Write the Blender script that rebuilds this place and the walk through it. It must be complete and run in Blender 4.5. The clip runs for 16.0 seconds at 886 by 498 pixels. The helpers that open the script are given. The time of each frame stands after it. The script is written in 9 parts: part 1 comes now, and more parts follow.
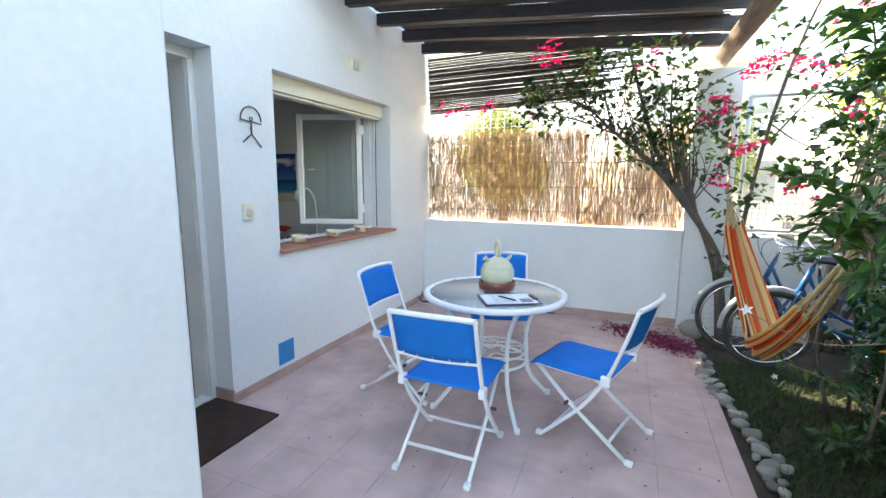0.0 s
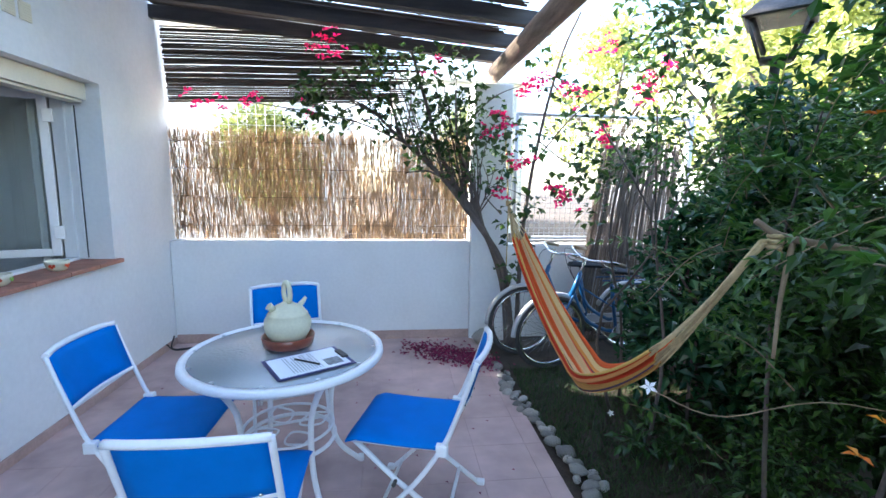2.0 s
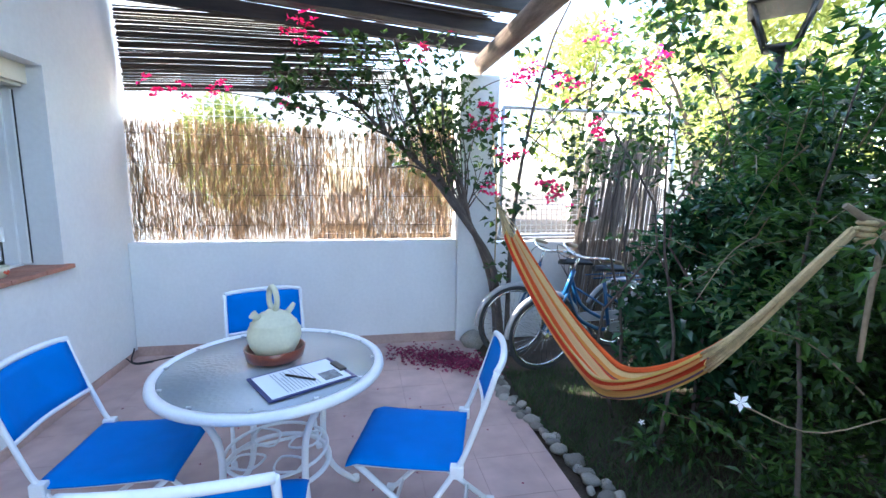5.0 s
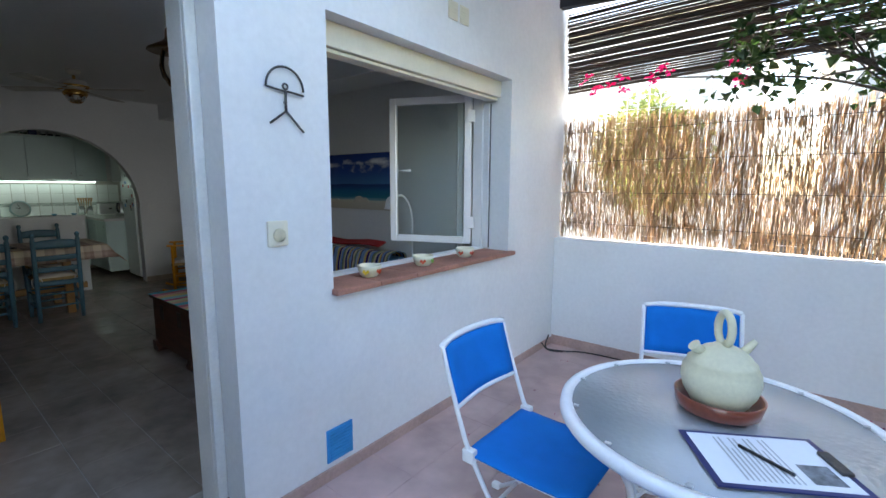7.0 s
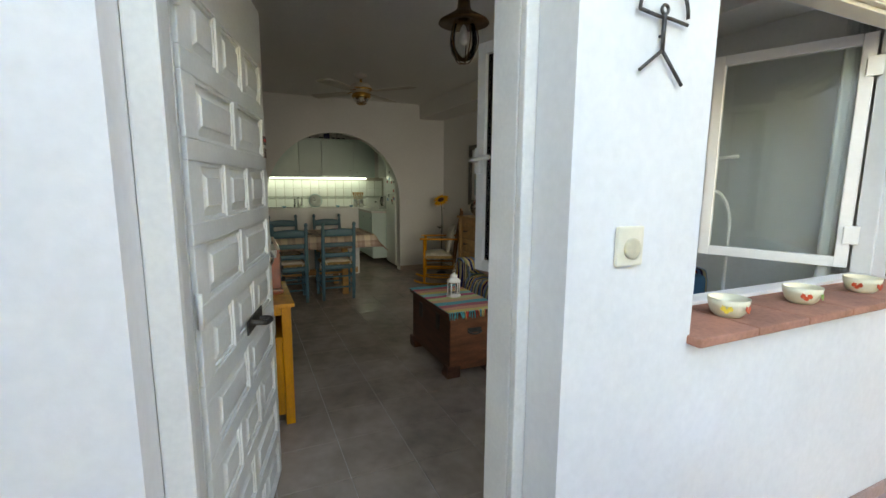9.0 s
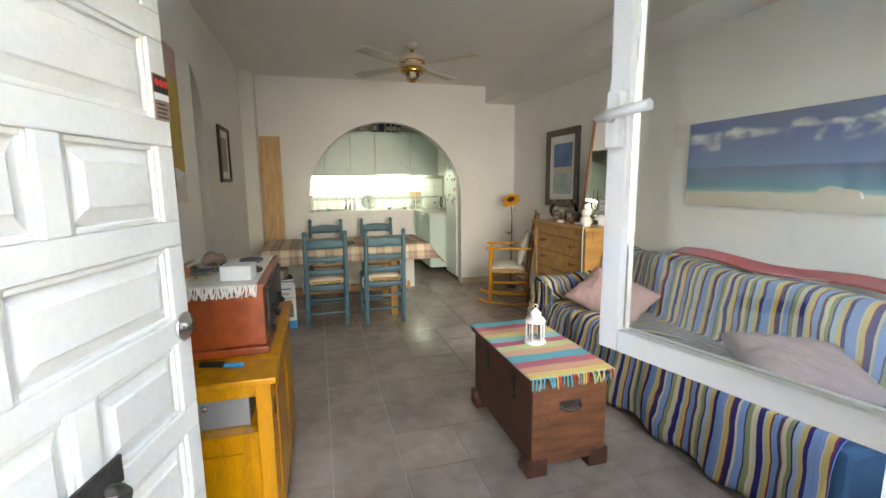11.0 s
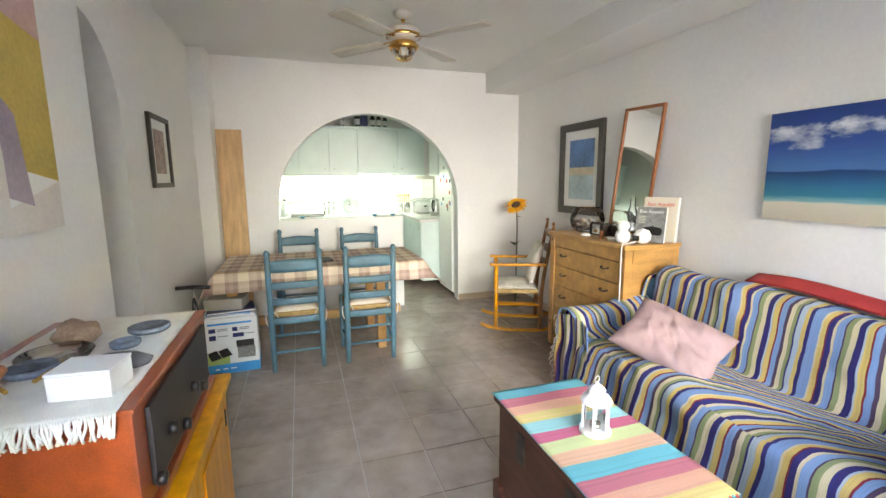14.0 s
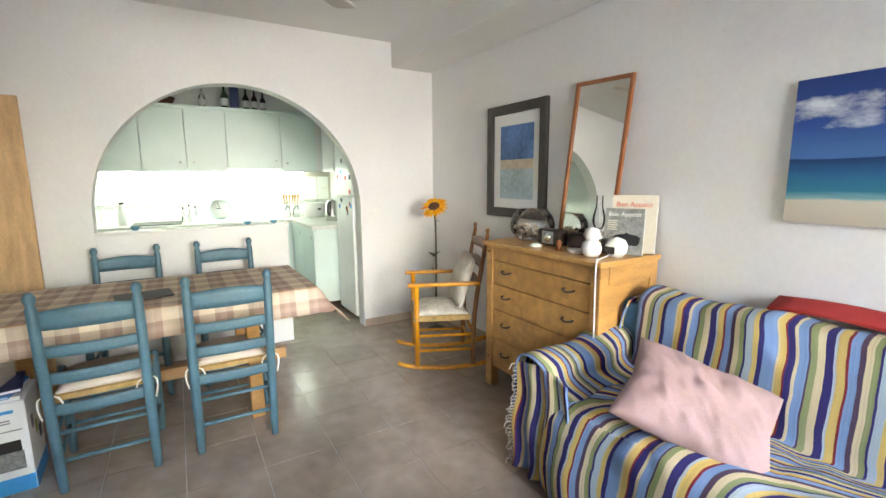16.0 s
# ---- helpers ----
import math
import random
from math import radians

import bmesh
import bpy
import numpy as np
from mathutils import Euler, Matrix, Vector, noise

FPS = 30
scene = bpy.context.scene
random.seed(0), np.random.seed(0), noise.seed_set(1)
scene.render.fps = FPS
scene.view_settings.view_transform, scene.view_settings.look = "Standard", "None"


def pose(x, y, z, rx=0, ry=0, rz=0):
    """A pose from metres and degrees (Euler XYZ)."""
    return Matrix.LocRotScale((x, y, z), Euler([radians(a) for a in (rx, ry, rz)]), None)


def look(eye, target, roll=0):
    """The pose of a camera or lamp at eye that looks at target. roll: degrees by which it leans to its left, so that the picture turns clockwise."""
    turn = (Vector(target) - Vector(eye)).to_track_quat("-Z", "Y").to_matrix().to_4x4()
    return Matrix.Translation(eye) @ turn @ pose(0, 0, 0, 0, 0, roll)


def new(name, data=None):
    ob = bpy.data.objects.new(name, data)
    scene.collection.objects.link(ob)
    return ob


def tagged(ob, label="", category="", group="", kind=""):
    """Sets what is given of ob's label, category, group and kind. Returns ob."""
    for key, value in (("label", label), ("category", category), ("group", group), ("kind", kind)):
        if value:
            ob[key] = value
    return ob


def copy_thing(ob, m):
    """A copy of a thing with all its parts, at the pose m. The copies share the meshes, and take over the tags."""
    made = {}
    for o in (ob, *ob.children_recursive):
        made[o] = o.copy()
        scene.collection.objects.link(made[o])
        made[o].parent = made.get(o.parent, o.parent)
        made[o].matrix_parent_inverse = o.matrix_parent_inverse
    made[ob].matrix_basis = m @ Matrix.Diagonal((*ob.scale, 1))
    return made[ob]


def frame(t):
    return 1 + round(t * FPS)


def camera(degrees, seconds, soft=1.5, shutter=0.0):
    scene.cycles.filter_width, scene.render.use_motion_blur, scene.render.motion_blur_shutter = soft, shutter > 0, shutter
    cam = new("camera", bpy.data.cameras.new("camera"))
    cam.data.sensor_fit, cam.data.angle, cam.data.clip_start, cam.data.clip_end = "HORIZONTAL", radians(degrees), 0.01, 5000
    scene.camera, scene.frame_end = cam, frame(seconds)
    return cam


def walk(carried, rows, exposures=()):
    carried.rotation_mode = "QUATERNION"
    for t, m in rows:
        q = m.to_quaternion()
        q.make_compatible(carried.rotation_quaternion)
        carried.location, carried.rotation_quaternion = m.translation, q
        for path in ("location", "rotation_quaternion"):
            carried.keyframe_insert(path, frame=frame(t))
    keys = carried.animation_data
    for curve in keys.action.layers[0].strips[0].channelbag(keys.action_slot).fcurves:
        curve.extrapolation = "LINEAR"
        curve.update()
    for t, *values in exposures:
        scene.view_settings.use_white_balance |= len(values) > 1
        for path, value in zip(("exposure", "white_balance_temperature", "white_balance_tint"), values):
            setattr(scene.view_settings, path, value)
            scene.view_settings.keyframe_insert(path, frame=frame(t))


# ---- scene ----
cam = camera(90.1, 16.0)
EXPO_OUT, EXPO_IN = 3.18, 6.05
PATH = [
    (0, (0.644, 0.456, 1.413), (-0.119, 2.28, 1.113), 0.4),
    (0.5, (0.513, 0.708, 1.412), (-0.063, 2.599, 1.113), 0.5),
    (1, (0.443, 0.872, 1.436), (0.182, 2.833, 1.141), 0.6),
    (1.5, (0.419, 1.007, 1.471), (0.443, 2.985, 1.179), 0.7),
    (2, (0.393, 1.046, 1.504), (0.618, 3.013, 1.217), 0.9),
    (2.5, (0.333, 1.048, 1.521), (0.836, 2.962, 1.236), 0.9),
    (3, (0.296, 1.057, 1.52), (1.003, 2.906, 1.236), 0.9),
    (3.2, (0.287, 1.067, 1.517), (1.033, 2.901, 1.233), 0.9),
    (5.3, (0.239, 1.319, 1.445), (0.381, 3.293, 1.161), 0.5),
    (5.5, (0.203, 1.367, 1.436), (0.157, 3.346, 1.151), 0.5),
    (6, (0.104, 1.526, 1.434), (-0.326, 3.458, 1.151), 0.4),
    (6.5, (0.051, 1.577, 1.43), (-0.698, 3.41, 1.15), 0.3),
    (7, (0.032, 1.613, 1.412), (-1.2, 3.163, 1.129), 0.3),
    (7.5, (-0.017, 1.607, 1.395), (-1.567, 2.837, 1.11), 0.4),
    (8, (-0.197, 1.595, 1.372), (-1.922, 2.564, 1.079), 0.4),
    (8.5, (-0.481, 1.593, 1.393), (-2.255, 2.469, 1.1), 0.3),
    (9, (-0.765, 1.685, 1.376), (-2.569, 2.495, 1.079), 0.4),
    (11.3, (-1.828, 2.079, 1.347), (-3.74, 2.587, 1.047), -0.6),
    (11.5, (-1.843, 2.067, 1.351), (-3.758, 2.563, 1.05), -0.6),
    (12, (-1.938, 2.056, 1.374), (-3.852, 2.549, 1.07), -0.6),
    (12.5, (-2.033, 2.032, 1.401), (-3.945, 2.532, 1.095), -0.6),
    (13, (-2.155, 2.044, 1.386), (-4.065, 2.552, 1.08), -0.6),
    (13.5, (-2.369, 2.139, 1.398), (-4.272, 2.67, 1.09), -0.6),
    (14, (-2.586, 2.183, 1.399), (-4.467, 2.787, 1.087), -0.5),
    (14.5, (-2.838, 2.206, 1.374), (-4.709, 2.841, 1.063), -0.5),
    (15, (-3.073, 2.262, 1.384), (-4.905, 2.999, 1.072), -0.5),
    (15.5, (-3.303, 2.365, 1.38), (-5.085, 3.216, 1.066), -0.4),
    (16, (-3.53, 2.478, 1.355), (-5.226, 3.49, 1.043), -0.4),
]
walk(cam, [(t, look(eye, target, roll)) for t, eye, target, roll in PATH],
     exposures=[(0, EXPO_OUT + 0.2, 7600, 10), (1.4, EXPO_OUT - 0.22, 6300, 11), (2.4, EXPO_OUT - 0.05, 6200, 11), (5.6, EXPO_OUT + 0.03, 6100, 12), (6.4, EXPO_OUT - 0.25, 6200, 12), (7.0, EXPO_OUT - 0.03, 6800, 12), (7.6, EXPO_OUT + 0.42, 7900, 11), (8, EXPO_OUT + 0.5, 8200, 11), (8.5, EXPO_OUT + 0.52, 8600, 11), (9, EXPO_OUT + 0.75, 9300, 11), (11.2, EXPO_IN - 0.1, 8900, 15), (13, EXPO_IN + 0.1, 8700, 14), (14, EXPO_IN + 0.6, 8000, 15), (16, EXPO_IN + 0.65, 7800, 15)])

# ---- light ----
SUN_DIR = Vector((-0.82, 0.33, 0.52)).normalized()
world = bpy.data.worlds.new("sky")
scene.world = world
world.use_nodes = True
wn = world.node_tree.nodes
sky = wn.new("ShaderNodeTexSky")
sky.sky_type, sky.sun_disc = "NISHITA", False
sky.sun_elevation = math.asin(SUN_DIR.z)
sky.sun_rotation = math.atan2(SUN_DIR.x, SUN_DIR.y)
sky.air_density, sky.dust_density, sky.ozone_density = 1.0, 1.5, 1.0
wn["Background"].inputs["Strength"].default_value = 0.15
world.node_tree.links.new(sky.outputs[0], wn["Background"].inputs["Color"])
sun_data = bpy.data.lights.new("sun", "SUN")
sun_data.energy, sun_data.angle, sun_data.color = 5.0, radians(0.53), (1.0, 0.93, 0.82)
sun_ob = new("sun", sun_data)
sun_ob.matrix_world = look(SUN_DIR * 30, (0, 0, 0))
# daylight of the open sky, entering by the window and the door
for y, z, wy, wz, watts, far in ((3.66, 1.5, 1.45, 1.05, 0.29, (-6.6, 3.85, 0.8)), (1.95, 1.1, 0.74, 2.0, 0.09, (-6.6, 2.6, 0.6))):
    a = bpy.data.lights.new("daylight", "AREA")
    a.shape, a.size, a.size_y, a.energy, a.color = "RECTANGLE", wy, wz, watts, (0.90, 0.96, 1.0)
    a.spread = radians(64)
    new("daylight", a).matrix_world = look((-1.80, y, z), far)


# ---- materials ----
def mat(name, color, rough=0.6, var=0.12, scale=4.0, fine=60.0, bump=0.15, metal=0.0, dark=None, spec=0.5, coat=0.0,
        trans=0.0, stretch=None, subsurf=0.0, emit=None, power=0.0, per_object=0.0, whole=False):
    """A surface with broad and fine variation and a fine relief."""
    m = bpy.data.materials.new(name)
    m.use_nodes = True
    nt = m.node_tree
    nd, lk = nt.nodes, nt.links
    b = nd["Principled BSDF"]
    co = nd.new("ShaderNodeTexCoord")
    mp = nd.new("ShaderNodeMapping")
    if stretch:
        mp.inputs["Scale"].default_value = stretch
    if whole:
        # one pattern that runs on from piece to piece
        lk.new(nd.new("ShaderNodeNewGeometry").outputs["Position"], mp.inputs[0])
    else:
        lk.new(co.outputs["Object"], mp.inputs[0])
    n1, n2 = nd.new("ShaderNodeTexNoise"), nd.new("ShaderNodeTexNoise")
    n1.inputs["Scale"].default_value, n2.inputs["Scale"].default_value = scale, fine
    n1.inputs["Detail"].default_value, n2.inputs["Detail"].default_value = 5, 3
    lk.new(mp.outputs[0], n1.inputs["Vector"]), lk.new(mp.outputs[0], n2.inputs["Vector"])
    mix = nd.new("ShaderNodeMath")
    mix.operation = "MULTIPLY_ADD"
    lk.new(n2.outputs[0], mix.inputs[0])
    mix.inputs[1].default_value = 0.45
    add = nd.new("ShaderNodeMath")
    add.operation = "MULTIPLY"
    lk.new(n1.outputs[0], add.inputs[0])
    add.inputs[1].default_value = 0.75
    lk.new(add.outputs[0], mix.inputs[2])
    ramp = nd.new("ShaderNodeValToRGB")
    ramp.color_ramp.elements[0].position, ramp.color_ramp.elements[1].position = 0.38, 0.8
    lo = dark or [c * (1 - var * 1.6) for c in color]
    hi = [min(1, c * (1 + var)) for c in color]
    ramp.color_ramp.elements[0].color, ramp.color_ramp.elements[1].color = (*lo, 1), (*hi, 1)
    lk.new(mix.outputs[0], ramp.inputs[0])
    out = ramp.outputs[0]
    if per_object:
        oi = nd.new("ShaderNodeObjectInfo")
        hs = nd.new("ShaderNodeHueSaturation")
        mr = nd.new("ShaderNodeMapRange")
        mr.inputs["To Min"].default_value, mr.inputs["To Max"].default_value = 1 - per_object, 1 + per_object
        lk.new(oi.outputs["Random"], mr.inputs[0]), lk.new(mr.outputs[0], hs.inputs["Value"]), lk.new(out, hs.inputs["Color"])
        out = hs.outputs[0]
    lk.new(out, b.inputs["Base Color"])
    b.inputs["Roughness"].default_value, b.inputs["Metallic"].default_value = rough, metal
    b.inputs["Specular IOR Level"].default_value, b.inputs["Coat Weight"].default_value = spec, coat
    b.inputs["Transmission Weight"].default_value = trans
    if subsurf:
        b.inputs["Subsurface Weight"].default_value = subsurf
        b.inputs["Subsurface Radius"].default_value = (0.01, 0.01, 0.01)
    if bump:
        bp = nd.new("ShaderNodeBump")
        bp.inputs["Strength"].default_value, bp.inputs["Distance"].default_value = bump, 0.004
        lk.new(mix.outputs[0], bp.inputs["Height"]), lk.new(bp.outputs[0], b.inputs["Normal"])
    if emit:
        b.inputs["Emission Color"].default_value, b.inputs["Emission Strength"].default_value = (*emit, 1), power
    return m


def leafy(name, color, light, rough=0.4, thin=0.45):
    """Foliage: each leaf has its own shade, and light comes through it."""
    m = bpy.data.materials.new(name)
    m.use_nodes = True
    nd, lk = m.node_tree.nodes, m.node_tree.links
    b = nd["Principled BSDF"]
    geo, ramp = nd.new("ShaderNodeNewGeometry"), nd.new("ShaderNodeValToRGB")
    ramp.color_ramp.elements[0].color, ramp.color_ramp.elements[1].color = (*color, 1), (*light, 1)
    lk.new(geo.outputs["Random Per Island"], ramp.inputs[0]), lk.new(ramp.outputs[0], b.inputs["Base Color"])
    b.inputs["Roughness"].default_value = rough
    tr, mx = nd.new("ShaderNodeBsdfTranslucent"), nd.new("ShaderNodeMixShader")
    hs = nd.new("ShaderNodeHueSaturation")
    hs.inputs["Value"].default_value, hs.inputs["Saturation"].default_value = 1.8, 1.1
    lk.new(ramp.outputs[0], hs.inputs["Color"]), lk.new(hs.outputs[0], tr.inputs[0])
    mx.inputs[0].default_value = thin
    lk.new(b.outputs[0], mx.inputs[1]), lk.new(tr.outputs[0], mx.inputs[2])
    lk.new(mx.outputs[0], nd["Material Output"].inputs[0])
    return m


def striped(name, stops, width, axis=0, rough=0.9, weave=220.0, wobble=0.0):
    """Woven cloth in stripes: (share of the repeat, colour) one after the other."""
    m = bpy.data.materials.new(name)
    m.use_nodes = True
    nd, lk = m.node_tree.nodes, m.node_tree.links
    b = nd["Principled BSDF"]
    uv, sep = nd.new("ShaderNodeUVMap"), nd.new("ShaderNodeSeparateXYZ")
    lk.new(uv.outputs[0], sep.inputs[0])
    val = sep.outputs[axis]
    nz = nd.new("ShaderNodeTexNoise")
    nz.inputs["Scale"].default_value = 6.0
    lk.new(uv.outputs[0], nz.inputs["Vector"])
    mad = nd.new("ShaderNodeMath")
    mad.operation = "MULTIPLY_ADD"
    lk.new(nz.outputs[0], mad.inputs[0])
    mad.inputs[1].default_value = wobble
    lk.new(val, mad.inputs[2])
    div, fr = nd.new("ShaderNodeMath"), nd.new("ShaderNodeMath")
    div.operation, fr.operation = "DIVIDE", "FRACT"
    lk.new(mad.outputs[0], div.inputs[0])
    div.inputs[1].default_value = width
    lk.new(div.outputs[0], fr.inputs[0])
    ramp = nd.new("ShaderNodeValToRGB")
    ramp.color_ramp.interpolation = "CONSTANT"
    at = 0.0
    for i, (share, c) in enumerate(stops):
        e = ramp.color_ramp.elements[0] if i == 0 else ramp.color_ramp.elements.new(min(at, 0.999))
        e.position, e.color = min(at, 0.999), (*c, 1)
        at += share
    last = ramp.color_ramp.elements[-1]
    if last.position > 0.9995:
        last.color = (*stops[-1][1], 1)
    lk.new(fr.outputs[0], ramp.inputs[0])
    wv = nd.new("ShaderNodeTexNoise")
    wv.inputs["Scale"].default_value = weave
    lk.new(uv.outputs[0], wv.inputs["Vector"])
    hs = nd.new("ShaderNodeHueSaturation")
    mr = nd.new("ShaderNodeMapRange")
    mr.inputs["To Min"].default_value, mr.inputs["To Max"].default_value = 0.65, 1.3
    # every few threads differ in shade
    thread, cmb, tv, both = nd.new("ShaderNodeMath"), nd.new("ShaderNodeCombineXYZ"), nd.new("ShaderNodeTexNoise"), nd.new("ShaderNodeMath")
    thread.operation, both.operation = "MULTIPLY", "MULTIPLY_ADD"
    lk.new(mad.outputs[0], thread.inputs[0])
    thread.inputs[1].default_value = 95.0
    lk.new(thread.outputs[0], cmb.inputs[0]), lk.new(cmb.outputs[0], tv.inputs["Vector"])
    tv.inputs["Scale"].default_value = 1.0
    lk.new(tv.outputs[0], both.inputs[0])
    both.inputs[1].default_value = 0.9
    lk.new(wv.outputs[0], both.inputs[2])
    mr.inputs["From Min"].default_value, mr.inputs["From Max"].default_value = 0.45, 1.45
    lk.new(both.outputs[0], mr.inputs[0]), lk.new(mr.outputs[0], hs.inputs["Value"]), lk.new(ramp.outputs[0], hs.inputs["Color"])
    lk.new(hs.outputs[0], b.inputs["Base Color"])
    bp = nd.new("ShaderNodeBump")
    bp.inputs["Strength"].default_value, bp.inputs["Distance"].default_value = 0.3, 0.003
    lk.new(wv.outputs[0], bp.inputs["Height"]), lk.new(bp.outputs[0], b.inputs["Normal"])
    b.inputs["Roughness"].default_value, b.inputs["Specular IOR Level"].default_value = rough, 0.2
    return m


def glassy(name, tint=(0.95, 0.98, 0.97), rough=0.0, clear=0.88, bump=0.0, milk=0.0):
    m = bpy.data.materials.new(name)
    m.use_nodes = True
    nd, lk = m.node_tree.nodes, m.node_tree.links
    g, t, mx = nd.new("ShaderNodeBsdfGlossy"), nd.new("ShaderNodeBsdfTransparent"), nd.new("ShaderNodeMixShader")
    t.inputs[0].default_value = (*tint, 1)
    g.inputs["Roughness"].default_value = rough
    fr = nd.new("ShaderNodeFresnel")
    fr.inputs["IOR"].default_value = 1.5
    sc = nd.new("ShaderNodeMath")
    sc.operation = "MULTIPLY_ADD"
    lk.new(fr.outputs[0], sc.inputs[0])
    sc.inputs[1].default_value, sc.inputs[2].default_value = 1.2, 1 - clear - 0.05
    lk.new(sc.outputs[0], mx.inputs[0]), lk.new(t.outputs[0], mx.inputs[1]), lk.new(g.outputs[0], mx.inputs[2])
    if bump:
        nz, bp = nd.new("ShaderNodeTexVoronoi"), nd.new("ShaderNodeBump")
        co = nd.new("ShaderNodeTexCoord")
        nz.inputs["Scale"].default_value = 55
        lk.new(co.outputs["Object"], nz.inputs["Vector"])
        bp.inputs["Strength"].default_value, bp.inputs["Distance"].default_value = bump, 0.004
        lk.new(nz.outputs[0], bp.inputs["Height"]), lk.new(bp.outputs[0], g.inputs["Normal"])
    out = mx
    if milk:
        # the frosted share scatters the light
        df, out = nd.new("ShaderNodeBsdfDiffuse"), nd.new("ShaderNodeMixShader")
        df.inputs[0].default_value = (0.75, 0.78, 0.80, 1)
        out.inputs[0].default_value = milk
        lk.new(mx.outputs[0], out.inputs[1]), lk.new(df.outputs[0], out.inputs[2])
    lk.new(out.outputs[0], nd["Material Output"].inputs[0])
    return m


M_RENDER = mat("lime_render", (0.80, 0.80, 0.79), 0.85, 0.05, 1.6, 35, 0.35)
M_PLASTER = mat("wall_plaster", (0.78, 0.775, 0.76), 0.8, 0.04, 1.2, 45, 0.18)
M_CEIL = mat("ceiling_paint", (0.78, 0.775, 0.75), 0.85, 0.03, 1.0, 50, 0.1)
M_WHITE = mat("white_paint", (0.80, 0.79, 0.76), 0.45, 0.05, 3, 40, 0.12)
M_DOORPAINT = mat("door_paint", (0.80, 0.785, 0.74), 0.4, 0.06, 5, 70, 0.2)
M_ALU = mat("white_aluminium", (0.80, 0.80, 0.79), 0.3, 0.03, 3, 50, 0.03)
M_GREYALU = mat("grey_aluminium", (0.45, 0.47, 0.49), 0.35, 0.05, 3, 50, 0.03, metal=0.6)
M_CREAMPLASTIC = mat("cream_plastic", (0.78, 0.73, 0.58), 0.4, 0.04, 6, 60, 0.05)
M_TERRA = mat("terracotta", (0.42, 0.19, 0.13), 0.75, 0.2, 6, 60, 0.3, per_object=0.08)
M_PATIO = mat("patio_tile", (0.55, 0.385, 0.35), 0.6, 0.26, 1.3, 5, 0.08, per_object=0.012, whole=True)
M_PATIOGROUT = mat("patio_grout", (0.47, 0.33, 0.30), 0.9, 0.2, 2, 30, 0.3, whole=True)
M_TILE = mat("grey_floor_tile", (0.37, 0.30, 0.25), 0.21, 0.22, 2.2, 9, 0.03, per_object=0.06, whole=True)
M_GROUT = mat("floor_grout", (0.46, 0.42, 0.37), 0.9, 0.15, 8, 80, 0.3)
M_MAT = mat("coir_mat", (0.045, 0.022, 0.014), 0.95, 0.3, 12, 300, 0.8)
M_REED = mat("reed", (0.36, 0.20, 0.085), 0.6, 0.3, 6, 40, 0.3, per_object=0.3)
M_BEAM = mat("dark_stained_beam", (0.045, 0.036, 0.033), 0.6, 0.3, 5, 60, 0.4, stretch=(1, 8, 8))
M_OLDWOOD = mat("weathered_wood", (0.26, 0.19, 0.14), 0.8, 0.3, 5, 50, 0.5, stretch=(8, 1, 8))
M_EARTH = mat("garden_soil", (0.06, 0.043, 0.03), 0.95, 0.35, 6, 90, 0.9)
M_GRASS = leafy("grass", (0.014, 0.034, 0.008), (0.05, 0.09, 0.022), 0.6, 0.3)
M_STONE = mat("river_stone", (0.27, 0.25, 0.22), 0.7, 0.2, 9, 70, 0.25, per_object=0.5)
M_METALW = mat("white_lacquered_steel", (0.82, 0.82, 0.82), 0.35, 0.04, 8, 90, 0.06)
M_BLUECLOTH = mat("blue_mesh_fabric", (0.001, 0.17, 0.56), 0.75, 0.08, 10, 500, 0.25, spec=0.12)
M_CLAY = mat("pale_clay", (0.62, 0.58, 0.41), 0.7, 0.08, 8, 80, 0.25)
M_SAUCER = mat("glazed_terracotta", (0.20, 0.045, 0.02), 0.3, 0.2, 8, 60, 0.08, coat=0.4)
M_BLUEPAPER = mat("paper", (0.78, 0.80, 0.84), 0.7, 0.02, 4, 80, 0.02)
M_NAVY = mat("navy_board", (0.010, 0.018, 0.11), 0.35, 0.1, 6, 70, 0.06)
M_BLACK = mat("black_plastic", (0.012, 0.012, 0.013), 0.4, 0.1, 8, 70, 0.06)
M_CHROME = mat("chrome", (0.75, 0.75, 0.75), 0.15, 0.04, 10, 80, 0.02, metal=1.0)
M_IRON = mat("dark_iron", (0.09, 0.085, 0.08), 0.5, 0.3, 20, 120, 0.3, metal=0.7)
M_BLUEVENT = mat("blue_vent_paint", (0.03, 0.30, 0.66), 0.5, 0.08, 10, 90, 0.1)
M_GLASS = glassy("window_glass", clear=0.925)
M_TABLEGLASS = glassy("hammered_glass", (0.90, 0.95, 0.97), 0.24, 0.72, bump=0.7, milk=0.28)
M_CLEAR = glassy("clear_glass", (0.98, 0.98, 0.97), 0.0, 0.93)
M_SKIRT = mat("skirting_tile", (0.47, 0.32, 0.275), 0.6, 0.15, 5, 50, 0.15)
M_SKIRTIN = mat("beige_skirting", (0.42, 0.33, 0.25), 0.5, 0.1, 5, 50, 0.1)


